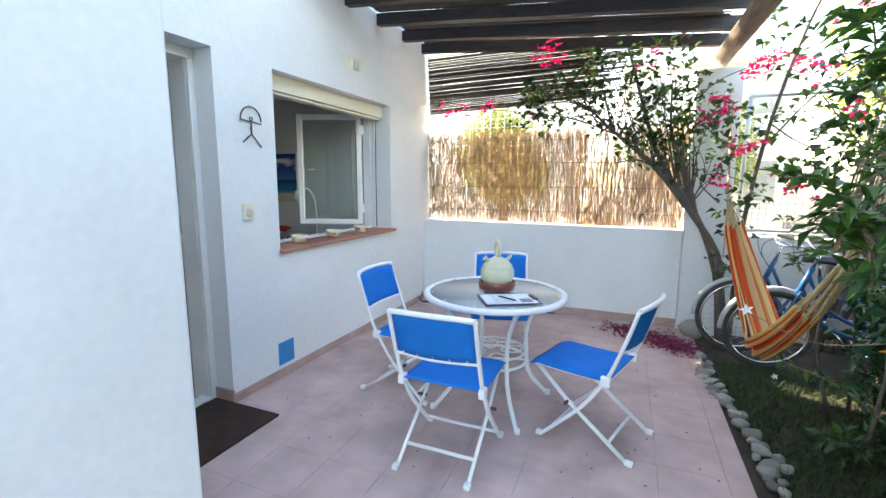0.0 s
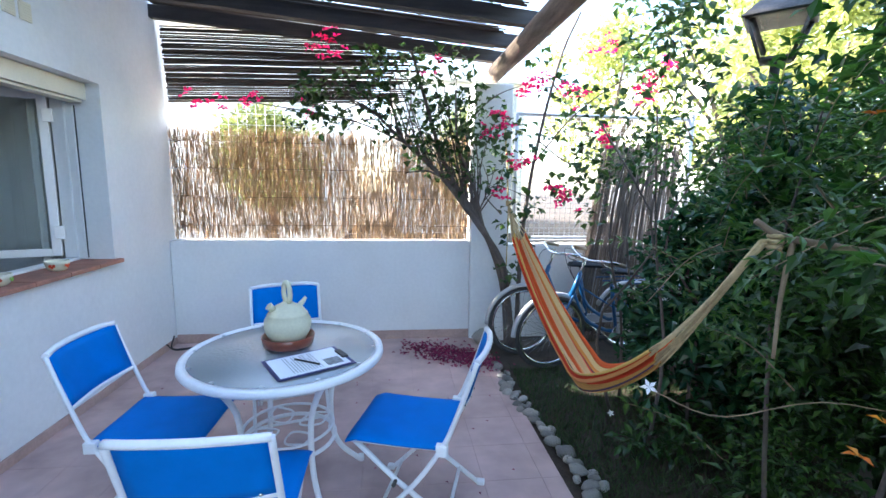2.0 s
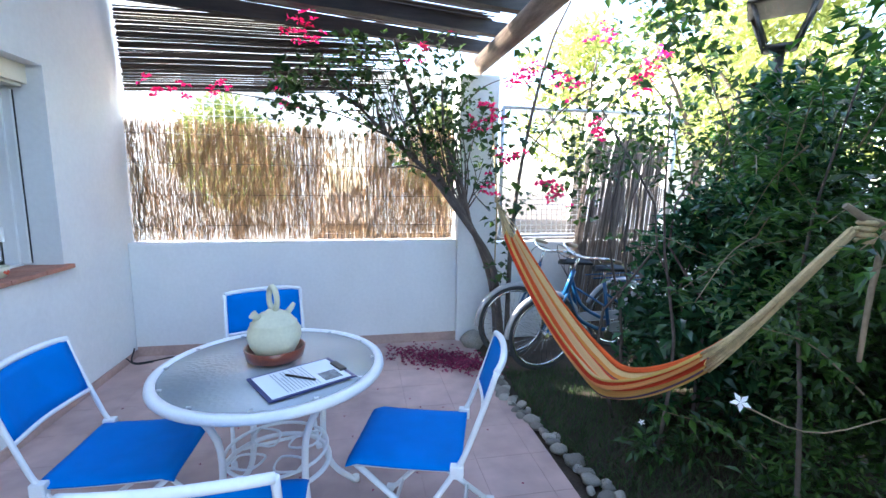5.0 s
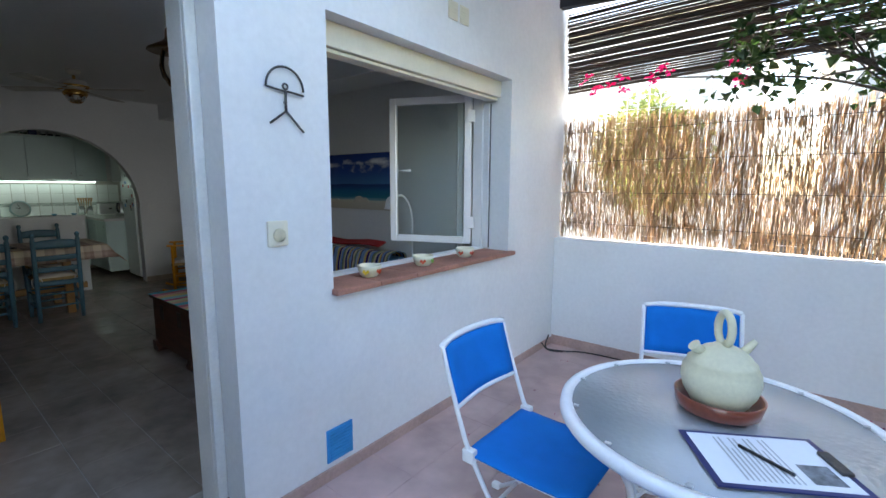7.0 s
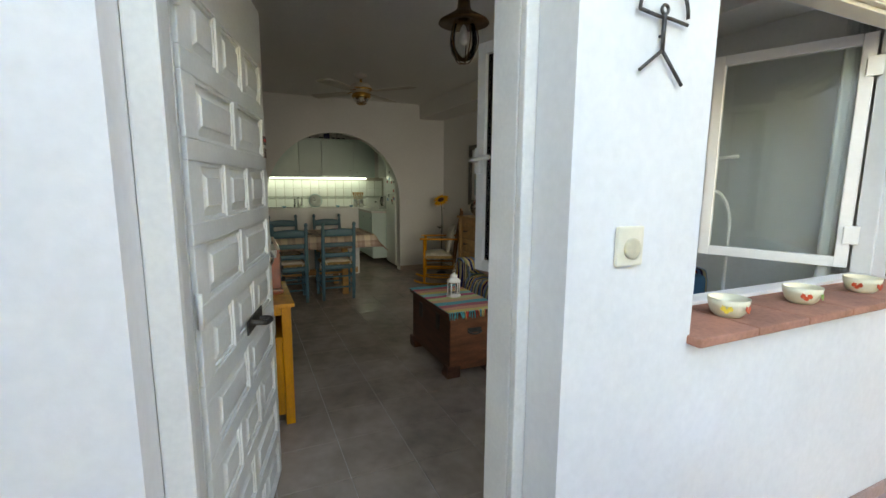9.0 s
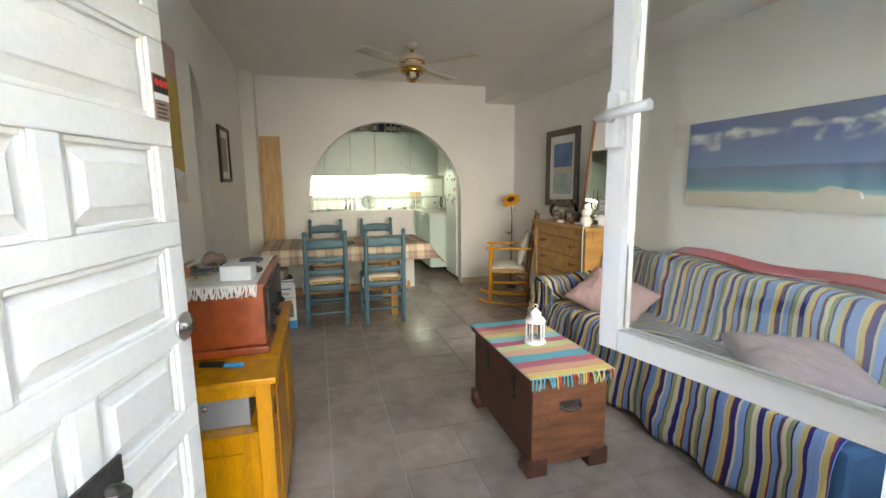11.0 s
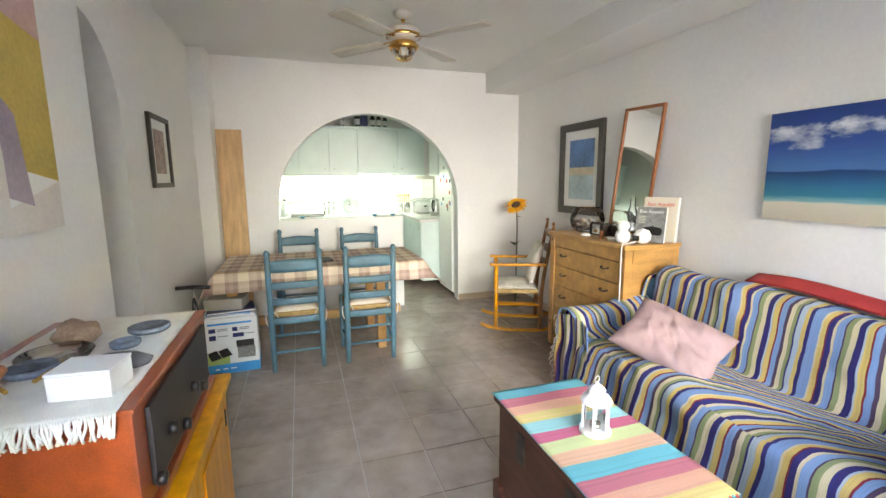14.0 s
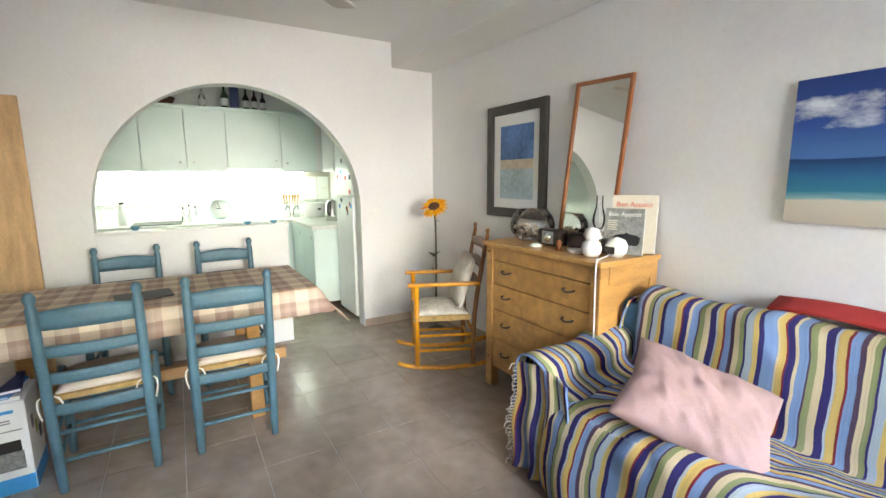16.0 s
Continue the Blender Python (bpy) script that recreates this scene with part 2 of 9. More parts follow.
# ---- mesh helpers ----
def box_bm(bm, x0, x1, y0, y1, z0, z1, bevel=0.0, m=None):
    r = bmesh.ops.create_cube(bm, size=1.0)
    vs = r["verts"]
    for v in vs:
        v.co = Vector((x0 + (v.co.x + 0.5) * (x1 - x0), y0 + (v.co.y + 0.5) * (y1 - y0), z0 + (v.co.z + 0.5) * (z1 - z0)))
    if bevel:
        es = list({e for v in vs for e in v.link_edges})
        vs = bmesh.ops.bevel(bm, geom=es, offset=bevel, segments=2, affect="EDGES", profile=0.6)["verts"]
    if m is not None:
        bmesh.ops.transform(bm, matrix=m, verts=[v for v in vs if v.is_valid])
    return bm


def box(x0, x1, y0, y1, z0, z1, bevel=0.0, m=None):
    return box_bm(bmesh.new(), x0, x1, y0, y1, z0, z1, bevel, m)


def tube_bm(bm, pts, r, seg=10, closed=False, r_end=None, flat=1.0):
    """A round bar along points; r_end: its radius at the far end; flat: squeezes it across."""
    pts = [Vector(p) for p in pts]
    n = len(pts)
    rings = []
    up = None
    for i, p in enumerate(pts):
        a = pts[(i - 1) % n] if (closed or i > 0) else p
        b = pts[(i + 1) % n] if (closed or i < n - 1) else p
        t = (b - a).normalized()
        if up is None:
            up = t.orthogonal().normalized()
        up = (up - t * up.dot(t))
        up = up.normalized() if up.length > 1e-6 else t.orthogonal().normalized()
        side = t.cross(up)
        rad = r if r_end is None else r + (r_end - r) * i / max(1, n - 1)
        if callable(r):
            rad = r(i / max(1, n - 1))
        rings.append([bm.verts.new(p + (up * math.cos(2 * math.pi * k / seg) + side * math.sin(2 * math.pi * k / seg) * flat) * rad) for k in range(seg)])
    for i in range(n if closed else n - 1):
        A, B = rings[i], rings[(i + 1) % n]
        for k in range(seg):
            f = bm.faces.new((A[k], A[(k + 1) % seg], B[(k + 1) % seg], B[k]))
            f.smooth = True
    if not closed:
        bm.faces.new(rings[0][::-1]), bm.faces.new(rings[-1])
    return bm


def tube(pts, r, seg=10, closed=False, r_end=None, flat=1.0):
    return tube_bm(bmesh.new(), pts, r, seg, closed, r_end, flat)


def lathe_bm(bm, prof, seg=28, at=(0, 0, 0), cap=True):
    """A turned shape from (radius, height) pairs."""
    rings = []
    for r, z in prof:
        rings.append([bm.verts.new((at[0] + r * math.cos(2 * math.pi * k / seg), at[1] + r * math.sin(2 * math.pi * k / seg), at[2] + z)) for k in range(seg)])
    for A, B in zip(rings, rings[1:]):
        for k in range(seg):
            f = bm.faces.new((A[k], A[(k + 1) % seg], B[(k + 1) % seg], B[k]))
            f.smooth = True
    if cap:
        bm.faces.new(rings[0][::-1]), bm.faces.new(rings[-1])
    return bm


def lathe(prof, seg=28, at=(0, 0, 0), cap=True):
    return lathe_bm(bmesh.new(), prof, seg, at, cap)


def smooth_path(ctrl, n=24):
    """A Catmull-Rom curve through the control points."""
    c = [Vector(p) for p in ctrl]
    c = [2 * c[0] - c[1]] + c + [2 * c[-1] - c[-2]]
    out = []
    segs = len(c) - 3
    for i in range(n + 1):
        u = i / n * segs
        k = min(int(u), segs - 1)
        t = u - k
        p0, p1, p2, p3 = c[k:k + 4]
        out.append(0.5 * (2 * p1 + (p2 - p0) * t + (2 * p0 - 5 * p1 + 4 * p2 - p3) * t * t + (3 * p1 - p0 - 3 * p2 + p3) * t ** 3))
    return out


def sheet(nx, ny, fn, thick=0.0, uvfn=None):
    """A grid mesh: fn(u, v) gives the place; u and v run 0..1."""
    bm = bmesh.new()
    uvl = bm.loops.layers.uv.new("UVMap")
    g = [[bm.verts.new(fn(i / nx, j / ny)) for i in range(nx + 1)] for j in range(ny + 1)]
    for j in range(ny):
        for i in range(nx):
            f = bm.faces.new((g[j][i], g[j][i + 1], g[j + 1][i + 1], g[j + 1][i]))
            f.smooth = True
            for lp, (a, b) in zip(f.loops, ((i, j), (i + 1, j), (i + 1, j + 1), (i, j + 1))):
                u, v = a / nx, b / ny
                lp[uvl].uv = uvfn(u, v) if uvfn else (u, v)
    if thick:
        # a second skin along the mean normals, closed round the border
        bm.normal_update()
        top = list(bm.faces)
        low = {v: bm.verts.new(v.co - v.normal * thick) for v in list(bm.verts)}
        rim = [(e.verts[0], e.verts[1]) for e in bm.edges if len(e.link_faces) == 1]
        for f in top:
            q = bm.faces.new([low[v] for v in reversed(f.verts)])
            q.smooth = True
            for lp, src in zip(q.loops, reversed(list(f.loops))):
                lp[uvl].uv = src[uvl].uv
        for a, b in rim:
            q = bm.faces.new((a, b, low[b], low[a]))
            uv = a.link_loops[0][uvl].uv.copy()
            for lp in q.loops:
                lp[uvl].uv = uv
    return bm


def to_mesh(name, bm, material):
    me = bpy.data.meshes.new(name)
    bmesh.ops.recalc_face_normals(bm, faces=bm.faces)
    bm.to_mesh(me)
    bm.free()
    me.materials.append(material)
    return me


def part(name, bm, material, parent=None, label=""):
    ob = new(name, to_mesh(name, bm, material))
    ob.parent = parent
    return tagged(ob, label)


def thing(name, label, category, group="", kind="", at=None):
    ob = new(name)
    ob.empty_display_size = 0.1
    if at is not None:
        ob.matrix_basis = at
    return tagged(ob, label, category, group, kind)


def single(name, bm, material, label, category, group="", kind="", at=None):
    ob = new(name, to_mesh(name, bm, material))
    if at is not None:
        ob.matrix_basis = at
    return tagged(ob, label, category, group, kind)


def setting(name, bm, material, label, category="wall"):
    return single(name, bm, material, label, category, kind="structure")


# ---- the plan ----
XO, XI = -1.615, -1.92          # window wall, outer and inner face
YB = 5.26                       # patio back wall, front face
YL, YR = 1.38, 4.63             # living room side walls
XF = -7.32                      # wall with the arch
ZC = 2.55                       # ceiling
DOOR = (1.50, 2.40, 2.17)
WIN = (2.87, 4.46, 0.905, 2.155)


def wall_front():
    """The front wall of the house with the door and the window opening."""
    bm = bmesh.new()
    y0, y1 = -3.0, 5.42
    top = 5.6
    d0, d1, dz = DOOR
    w0, w1, wz0, wz1 = WIN
    for a, b, c, d in ((y0, d0, -0.1, top), (d0, d1, dz, top), (d1, w0, -0.1, top), (w0, w1, -0.1, wz0), (w0, w1, wz1, top), (w1, y1, -0.1, top)):
        box_bm(bm, XI, XO, a, b, c, d)
    bmesh.ops.remove_doubles(bm, verts=bm.verts, dist=0.0005)
    return setting("wall_front", bm, M_RENDER, "white rendered house wall with a door and a window opening")


wall_front()
def living_room():
    t = 0.15
    setting("wall_right", box(XF - 2.4, XI - 0.002, YR, YR + t, 0, 2.7), M_PLASTER, "white plastered living room wall")
    # left wall with an arched passage
    a0, a1, spring, YF = -5.37, -4.53, 1.73, YL - 0.06
    bm = bmesh.new()
    box_bm(bm, XF - 2.4, a0, YF - t, YF, 0, 2.7)
    box_bm(bm, a1, XI - 0.002, YF - t, YF, 0, 2.7)
    arch_head(bm, a0, a1, spring, 2.7, YF - t, YF, "y")
    setting("wall_left", bm, M_PLASTER, "white plastered wall with an arched passage")
    setting("wall_left_facing", box(-4.83, XI - 0.002, YF + 0.001, YL, 0, 2.7), M_PLASTER, "white plastered wall standing forward of the arch")
    setting("wall_passage", box(a0 - 0.3, a1 + 0.3, YL - 1.0, YL - 0.9, 0, 2.7), M_PLASTER, "white wall inside the passage")
    setting("wall_passage_side", box(a0 - 0.4, a0 - 0.3, YL - 1.0, YF - t, 0, 2.7), M_PLASTER, "white wall inside the passage")
    setting("wall_passage_end", box(a1 + 0.3, a1 + 0.4, YL - 1.0, YF - t, 0, 2.7), M_PLASTER, "white wall inside the passage")
    # wall with the big arch to the kitchen: open to the floor on the right, above a half wall on the left
    bm = bmesh.new()
    c, rad = 2.93, 0.955
    box_bm(bm, XF - 0.14, XF, YF, c - rad, 0, 2.7)
    box_bm(bm, XF - 0.14, XF, c + rad, YR, 0, 2.7)
    arch_head(bm, c - rad, c + rad, 1.12, 2.7, XF - 0.14, XF, "x")
    setting("wall_half", box(XF - 0.14, XF, c - rad + 0.001, 3.24, 0, 0.985), M_PLASTER, "white half wall under the arch")
    setting("wall_arch", bm, M_PLASTER, "white wall with a large arch into the kitchen")
    setting("pilaster", box(XF + 0.002, -7.08, YF + 0.002, 1.462, 0, 2.56), M_PLASTER, "white plastered corner pilaster")
    setting("ceiling", box(XF - 2.4, XI - 0.002, YL - 1.0, YR + 0.1, ZC, ZC + 0.15), M_CEIL, "white painted ceiling", "ceiling")
    setting("ceiling_beam", box(XF + 0.003, XI - 0.004, 4.215, YR - 0.003, 2.335, ZC + 0.01, 0.008), M_CEIL, "white boxed ceiling beam", "ceiling beam")
    # floor bed under the tiles
    setting("floor", box(XF - 2.4, XI + 0.25, YL - 1.0, YR + 0.1, -0.12, -0.004), M_GROUT, "tiled living room floor", "floor")
    for y0, y1, x0, x1 in ((YR - 0.012, YR - 0.001, XF, XI), (YL + 0.001, YL + 0.012, -4.83, XI), (YF + 0.001, YF + 0.012, -7.08, a0)):
        setting("baseboard", box(x0, x1, y0, y1, 0, 0.07, 0.003), M_SKIRTIN, "beige tiled skirting", "skirting")
    setting("baseboard", box(XF + 0.001, XF + 0.012, 3.89, YR - 0.013, 0, 0.07, 0.003), M_SKIRTIN, "beige tiled skirting", "skirting")
    # kitchen shell
    setting("wall_kitchen", box(-9.62, -9.5, YL - 0.1, YR + 0.1, 0, 2.7), M_PLASTER, "white kitchen wall")
    setting("wall_kitchen_side", box(-9.5, XF - 0.142, 4.28, 4.4, 0, 2.7), M_PLASTER, "white kitchen side wall")


def arch_head(bm, a0, a1, spring, top, d0, d1, axis):
    """The wall above a round arch between a0 and a1; the wall runs across x or y and is d0..d1 deep."""
    c, r, n = (a0 + a1) / 2, (a1 - a0) / 2, 40
    prof = [(c - r * math.cos(math.pi * i / n), spring + r * math.sin(math.pi * i / n)) for i in range(n + 1)]

    def P(a, d, z):
        return (d, a, z) if axis == "x" else (a, d, z)
    rows = []
    for a, z in prof:
        rows.append([bm.verts.new(P(a, d0, z)), bm.verts.new(P(a, d1, z)), bm.verts.new(P(a, d1, top)), bm.verts.new(P(a, d0, top))])
    for A, B in zip(rows, rows[1:]):
        for k in range(4):
            f = bm.faces.new((A[k], A[(k + 1) % 4], B[(k + 1) % 4], B[k]))
    return bm


living_room()


def patio_shell():
    setting("ground", box(-60, 60, -60, 90, -0.25, -0.03), M_EARTH, "dark garden soil", "ground")
    setting("patio_floor", box(XO - 0.02, 1.27, -3.0, YB, -0.05, -0.004), M_PATIOGROUT, "reddish tiled patio floor", "floor")
    # back wall, pillar, wall behind the bicycle
    setting("wall_back", box(XO + 0.001, 1.14, YB, YB + 0.16, -0.05, 0.965, 0.012), M_RENDER, "low white rendered garden wall")
    setting("wall_back_end", box(1.51, 4.6, YB + 0.05, YB + 0.2, -0.05, 0.93, 0.012), M_RENDER, "low white rendered garden wall")
    setting("pillar", box(1.142, 1.51, YB - 0.04, YB + 0.24, -0.05, 2.44, 0.015), M_RENDER, "white rendered pillar at the garden corner", "pillar")
    setting("baseboard", box(XO + 0.001, XO + 0.014, 2.40, YB - 0.001, 0, 0.06, 0.003), M_SKIRT, "reddish skirting tile", "skirting")
    setting("baseboard", box(XI + 0.1, XO + 0.014, 2.386, 2.399, 0, 0.085, 0.003), M_SKIRT, "reddish skirting tile", "skirting")
    setting("baseboard", box(XO + 0.015, 1.14, YB - 0.013, YB - 0.001, 0, 0.085, 0.003), M_SKIRT, "reddish skirting tile", "skirting")


patio_shell()

# ---- patio: fixtures on the house ----
def party_wall():
    setting("wall_party", box(XO + 0.001, -0.48, -3.0, 1.29, -0.1, 5.6, 0.01), M_RENDER, "white rendered wall jutting out beside the door")


party_wall()


def window_set():
    w0, w1, z0, z1 = WIN
    win = thing("window_1", "white aluminium window with two casements opened inward", "window", kind="structure")
    xf = -1.86
    for a, b, c, d in ((w0, w0 + 0.045, z0 + 0.045, z1 - 0.07), (w1 - 0.045, w1, z0 + 0.045, z1 - 0.07), (w0, w1, z0, z0 + 0.044), (w0, w1, z1 - 0.069, z1 - 0.03)):
        part("window_frame", box(xf - 0.05, xf + 0.03, a, b, c, d, 0.004), M_ALU, win)
    # roller shutter box and its lowest slats
    part("shutter_box", box(xf + 0.031, -1.70, w0 + 0.003, w1 - 0.003, z1 - 0.115, z1 - 0.003, 0.006), M_CREAMPLASTIC, win, "cream roller shutter pelmet")
    part("slat", box(xf + 0.06, -1.72, w0 + 0.02, w1 - 0.02, z1 - 0.135, z1 - 0.118, 0.004), M_CREAMPLASTIC, win)
    part("shutter_rail", box(xf + 0.031, xf + 0.075, w1 - 0.03, w1 - 0.002, z0 + 0.045, z1 - 0.15), M_ALU, win)
    part("rail_slot", box(xf + 0.0755, xf + 0.080, w1 - 0.012, w1 - 0.004, z0 + 0.045, z1 - 0.15), M_BLACK, win)
    # sill of clay tiles
    for k in range(6):
        a = w0 - 0.01 + k * (w1 - w0 + 0.05) / 6
        part("sill_tile", box(XO - 0.22, XO + 0.045, a, a + (w1 - w0 + 0.05) / 6 - 0.003, z0 + 0.002, z0 + 0.03, 0.006), M_TERRA, win)
    hz = (z1 - 0.15) - (z0 + 0.05)
    for hy, ang, sgn, L, hz in ((w0 + 0.05, 14.5, 1, 0.77, hz), (w1 - 0.05, 22.0, -1, 0.66, hz + 0.06)):
        # casement built along local -x from its hinge, then turned in
        c = part("casement", bmesh.new(), M_ALU, win)
        c.matrix_basis = pose(xf - 0.06, hy, z0 + (0.05 if sgn > 0 else 0.065), 0, 0, ang)
        for x0, x1, a, b in ((-0.052, 0, 0, hz), (-L, -L + 0.052, 0, hz), (-L + 0.052, -0.052, 0, 0.052), (-L + 0.052, -0.052, hz - 0.052, hz)):
            part("sash", box(x0, x1, -0.022, 0.022, a, b, 0.004), M_ALU, c)
        g = part("pane", box(-L + 0.0525, -0.0525, -0.004, 0.004, 0.0525, hz - 0.0525), M_GLASS, c)
        g.visible_shadow = False
        bm = box(-L + 0.012, -L + 0.048, -0.035 * sgn - 0.012, -0.035 * sgn + 0.012, hz * 0.44, hz * 0.44 + 0.12, 0.006)
        tube_bm(bm, [(-L + 0.03, -0.045 * sgn, hz * 0.50), (-L + 0.03, -0.07 * sgn, hz * 0.50), (-L + 0.015, -0.075 * sgn, hz * 0.50), (-L + 0.14, -0.075 * sgn, hz * 0.50 + 0.01)], 0.011, 8)
        part("handle", bm, M_ALU, c)
        for z in (0.12, hz - 0.2):
            part("hinge", box(-0.03, 0.03, -0.035, -0.022, z, z + 0.09, 0.004), M_ALU, c)
    return win


window_set()


def door_set():
    d0, d1, dz = DOOR
    fr = thing("door_frame_1", "white painted wooden door frame, worn and chipped", "door frame", kind="structure")
    for a, b in ((d0 + 0.001, d0 + 0.06), (d1 - 0.042, d1 - 0.001)):
        part("jamb", box(XI - 0.005, -1.79, a, b, 0, dz - 0.062, 0.006), M_DOORPAINT, fr)
        part("stop", box(-1.788, -1.76, a, b, 0, dz - 0.062, 0.006), M_DOORPAINT, fr)
    part("head", box(XI - 0.005, -1.76, d0 + 0.001, d1 - 0.001, dz - 0.061, dz - 0.001, 0.006), M_DOORPAINT, fr)
    part("threshold", box(-1.86, -1.765, d0 + 0.001, d1 - 0.001, 0.0, 0.022, 0.004), M_WHITE, fr, "white worn threshold")
    # open leaf: local x runs from the hinge to the free edge, its panelled face is +y
    L, H, T = 0.90, 2.05, 0.04
    hx, hy = -1.975, 1.57
    fx, fy = -2.86, 1.785
    ang = math.degrees(math.atan2(fy - hy, fx - hx))
    door = thing("door_1", "white panelled wooden door standing open inward", "door", kind="structure", at=pose(hx, hy, 0.012, 0, 0, ang))
    part("leaf", box(0, L, 0.0145, T, 0, H, 0.003), M_DOORPAINT, door)
    # sunk panels with raised fields: rows of three and of two by turns, between stiles and rails
    bm = bmesh.new()
    z = 0.02
    zs = []
    while z + 0.155 < H - 0.02:
        zs.append(z)
        z += 0.2065
    lo = 0.0
    for r, z0 in enumerate(zs):
        z1 = z0 + 0.153
        box_bm(bm, 0, L, 0.0, 0.014, lo, z0, 0.004)
        lo = z1
        cells = ((0.09, 0.29), (0.34, 0.56), (0.61, 0.845)) if r % 2 == 0 else ((0.09, 0.43), (0.48, 0.845))
        edge = 0.0
        for a, b in cells:
            box_bm(bm, edge, a, 0.0, 0.014, z0, z1, 0.004)
            edge = b
            fm = bmesh.new()
            box_bm(fm, a + 0.0005, a + 0.011, 0.005, 0.0142, z0 + 0.0005, z1 - 0.0005, 0.003)
            box_bm(fm, b - 0.011, b - 0.0005, 0.005, 0.0142, z0 + 0.0005, z1 - 0.0005, 0.003)
            box_bm(fm, a + 0.011, b - 0.011, 0.005, 0.0142, z0 + 0.0005, z0 + 0.011, 0.003)
            box_bm(fm, a + 0.011, b - 0.011, 0.005, 0.0142, z1 - 0.011, z1 - 0.0005, 0.003)
            v = []
            for m, dd in ((0.013, 0.0143), (0.036, 0.006), (0.040, 0.002)):
                for px, pz in ((a + m, z0 + m), (b - m, z0 + m), (b - m, z1 - m), (a + m, z1 - m)):
                    v.append(fm.verts.new((px, dd, pz)))
            for o in (0, 4):
                for k in range(4):
                    fm.faces.new((v[o + k], v[o + (k + 1) % 4], v[o + 4 + (k + 1) % 4], v[o + 4 + k]))
            fm.faces.new(v[8:12])
            part("panel", fm, M_DOORPAINT, door)
        box_bm(bm, edge, L, 0.0, 0.014, z0, z1, 0.004)
    box_bm(bm, 0, L, 0.0, 0.014, lo, H, 0.004)
    part("stiles_and_rails", bm, M_DOORPAINT, door)
    # round lock rose near the edge, pull handle in the middle, security sticker
    lock = part("lock", lathe([(0.0, 0), (0.031, 0), (0.032, 0.004), (0.027, 0.008), (0.020, 0.009), (0.017, 0.014), (0, 0.015)], 20, cap=False), M_CHROME, door, "worn steel lock rose")
    lock.matrix_basis = pose(L - 0.028, -0.001, 1.03, 90, 0, 0)
    bm = tube(smooth_path([(0.46, 0, 0.87), (0.46, -0.045, 0.867), (0.50, -0.055, 0.857), (0.57, -0.052, 0.847), (0.60, -0.03, 0.843), (0.60, 0, 0.841)], 16), 0.010, 8)
    box_bm(bm, 0.42, 0.64, -0.007, -0.0005, 0.833, 0.883, 0.003)
    part("pull_handle", bm, M_IRON, door, "dark iron pull handle")
    st = part("sticker", box(0.848, 0.899, -0.0022, -0.0004, 1.462, 1.552), mat("sticker_tan", (0.36, 0.25, 0.18), 0.5, 0.08), door, "small security sticker")
    part("sticker_band", box(0.850, 0.897, -0.0032, -0.0023, 1.516, 1.549), M_BLACK, st)
    part("sticker_white", box(0.850, 0.897, -0.0032, -0.0023, 1.502, 1.5145), M_WHITE, st)
    for k in range(3):
        dot = part("sticker_dot", lathe([(0.0072, 0), (0.0072, 0.0008)], 14), mat("sticker_red", (0.7, 0.04, 0.03), 0.5, 0.05), st)
        dot.matrix_basis = pose(0.8585 + 0.015 * k, -0.0034, 1.535, 90, 0, 0)
    for k in range(4):
        part("sticker_line", box(0.855, 0.892 - 0.006 * (k % 2), -0.003, -0.0023, 1.467 + 0.0085 * k, 1.470 + 0.0085 * k), M_BLACK, st)
    for z in (0.25, 1.0, 1.75):
        part("hinge", tube([(-0.008, -0.004, z), (-0.008, -0.004, z + 0.09)], 0.008, 8), M_DOORPAINT, door)


door_set()


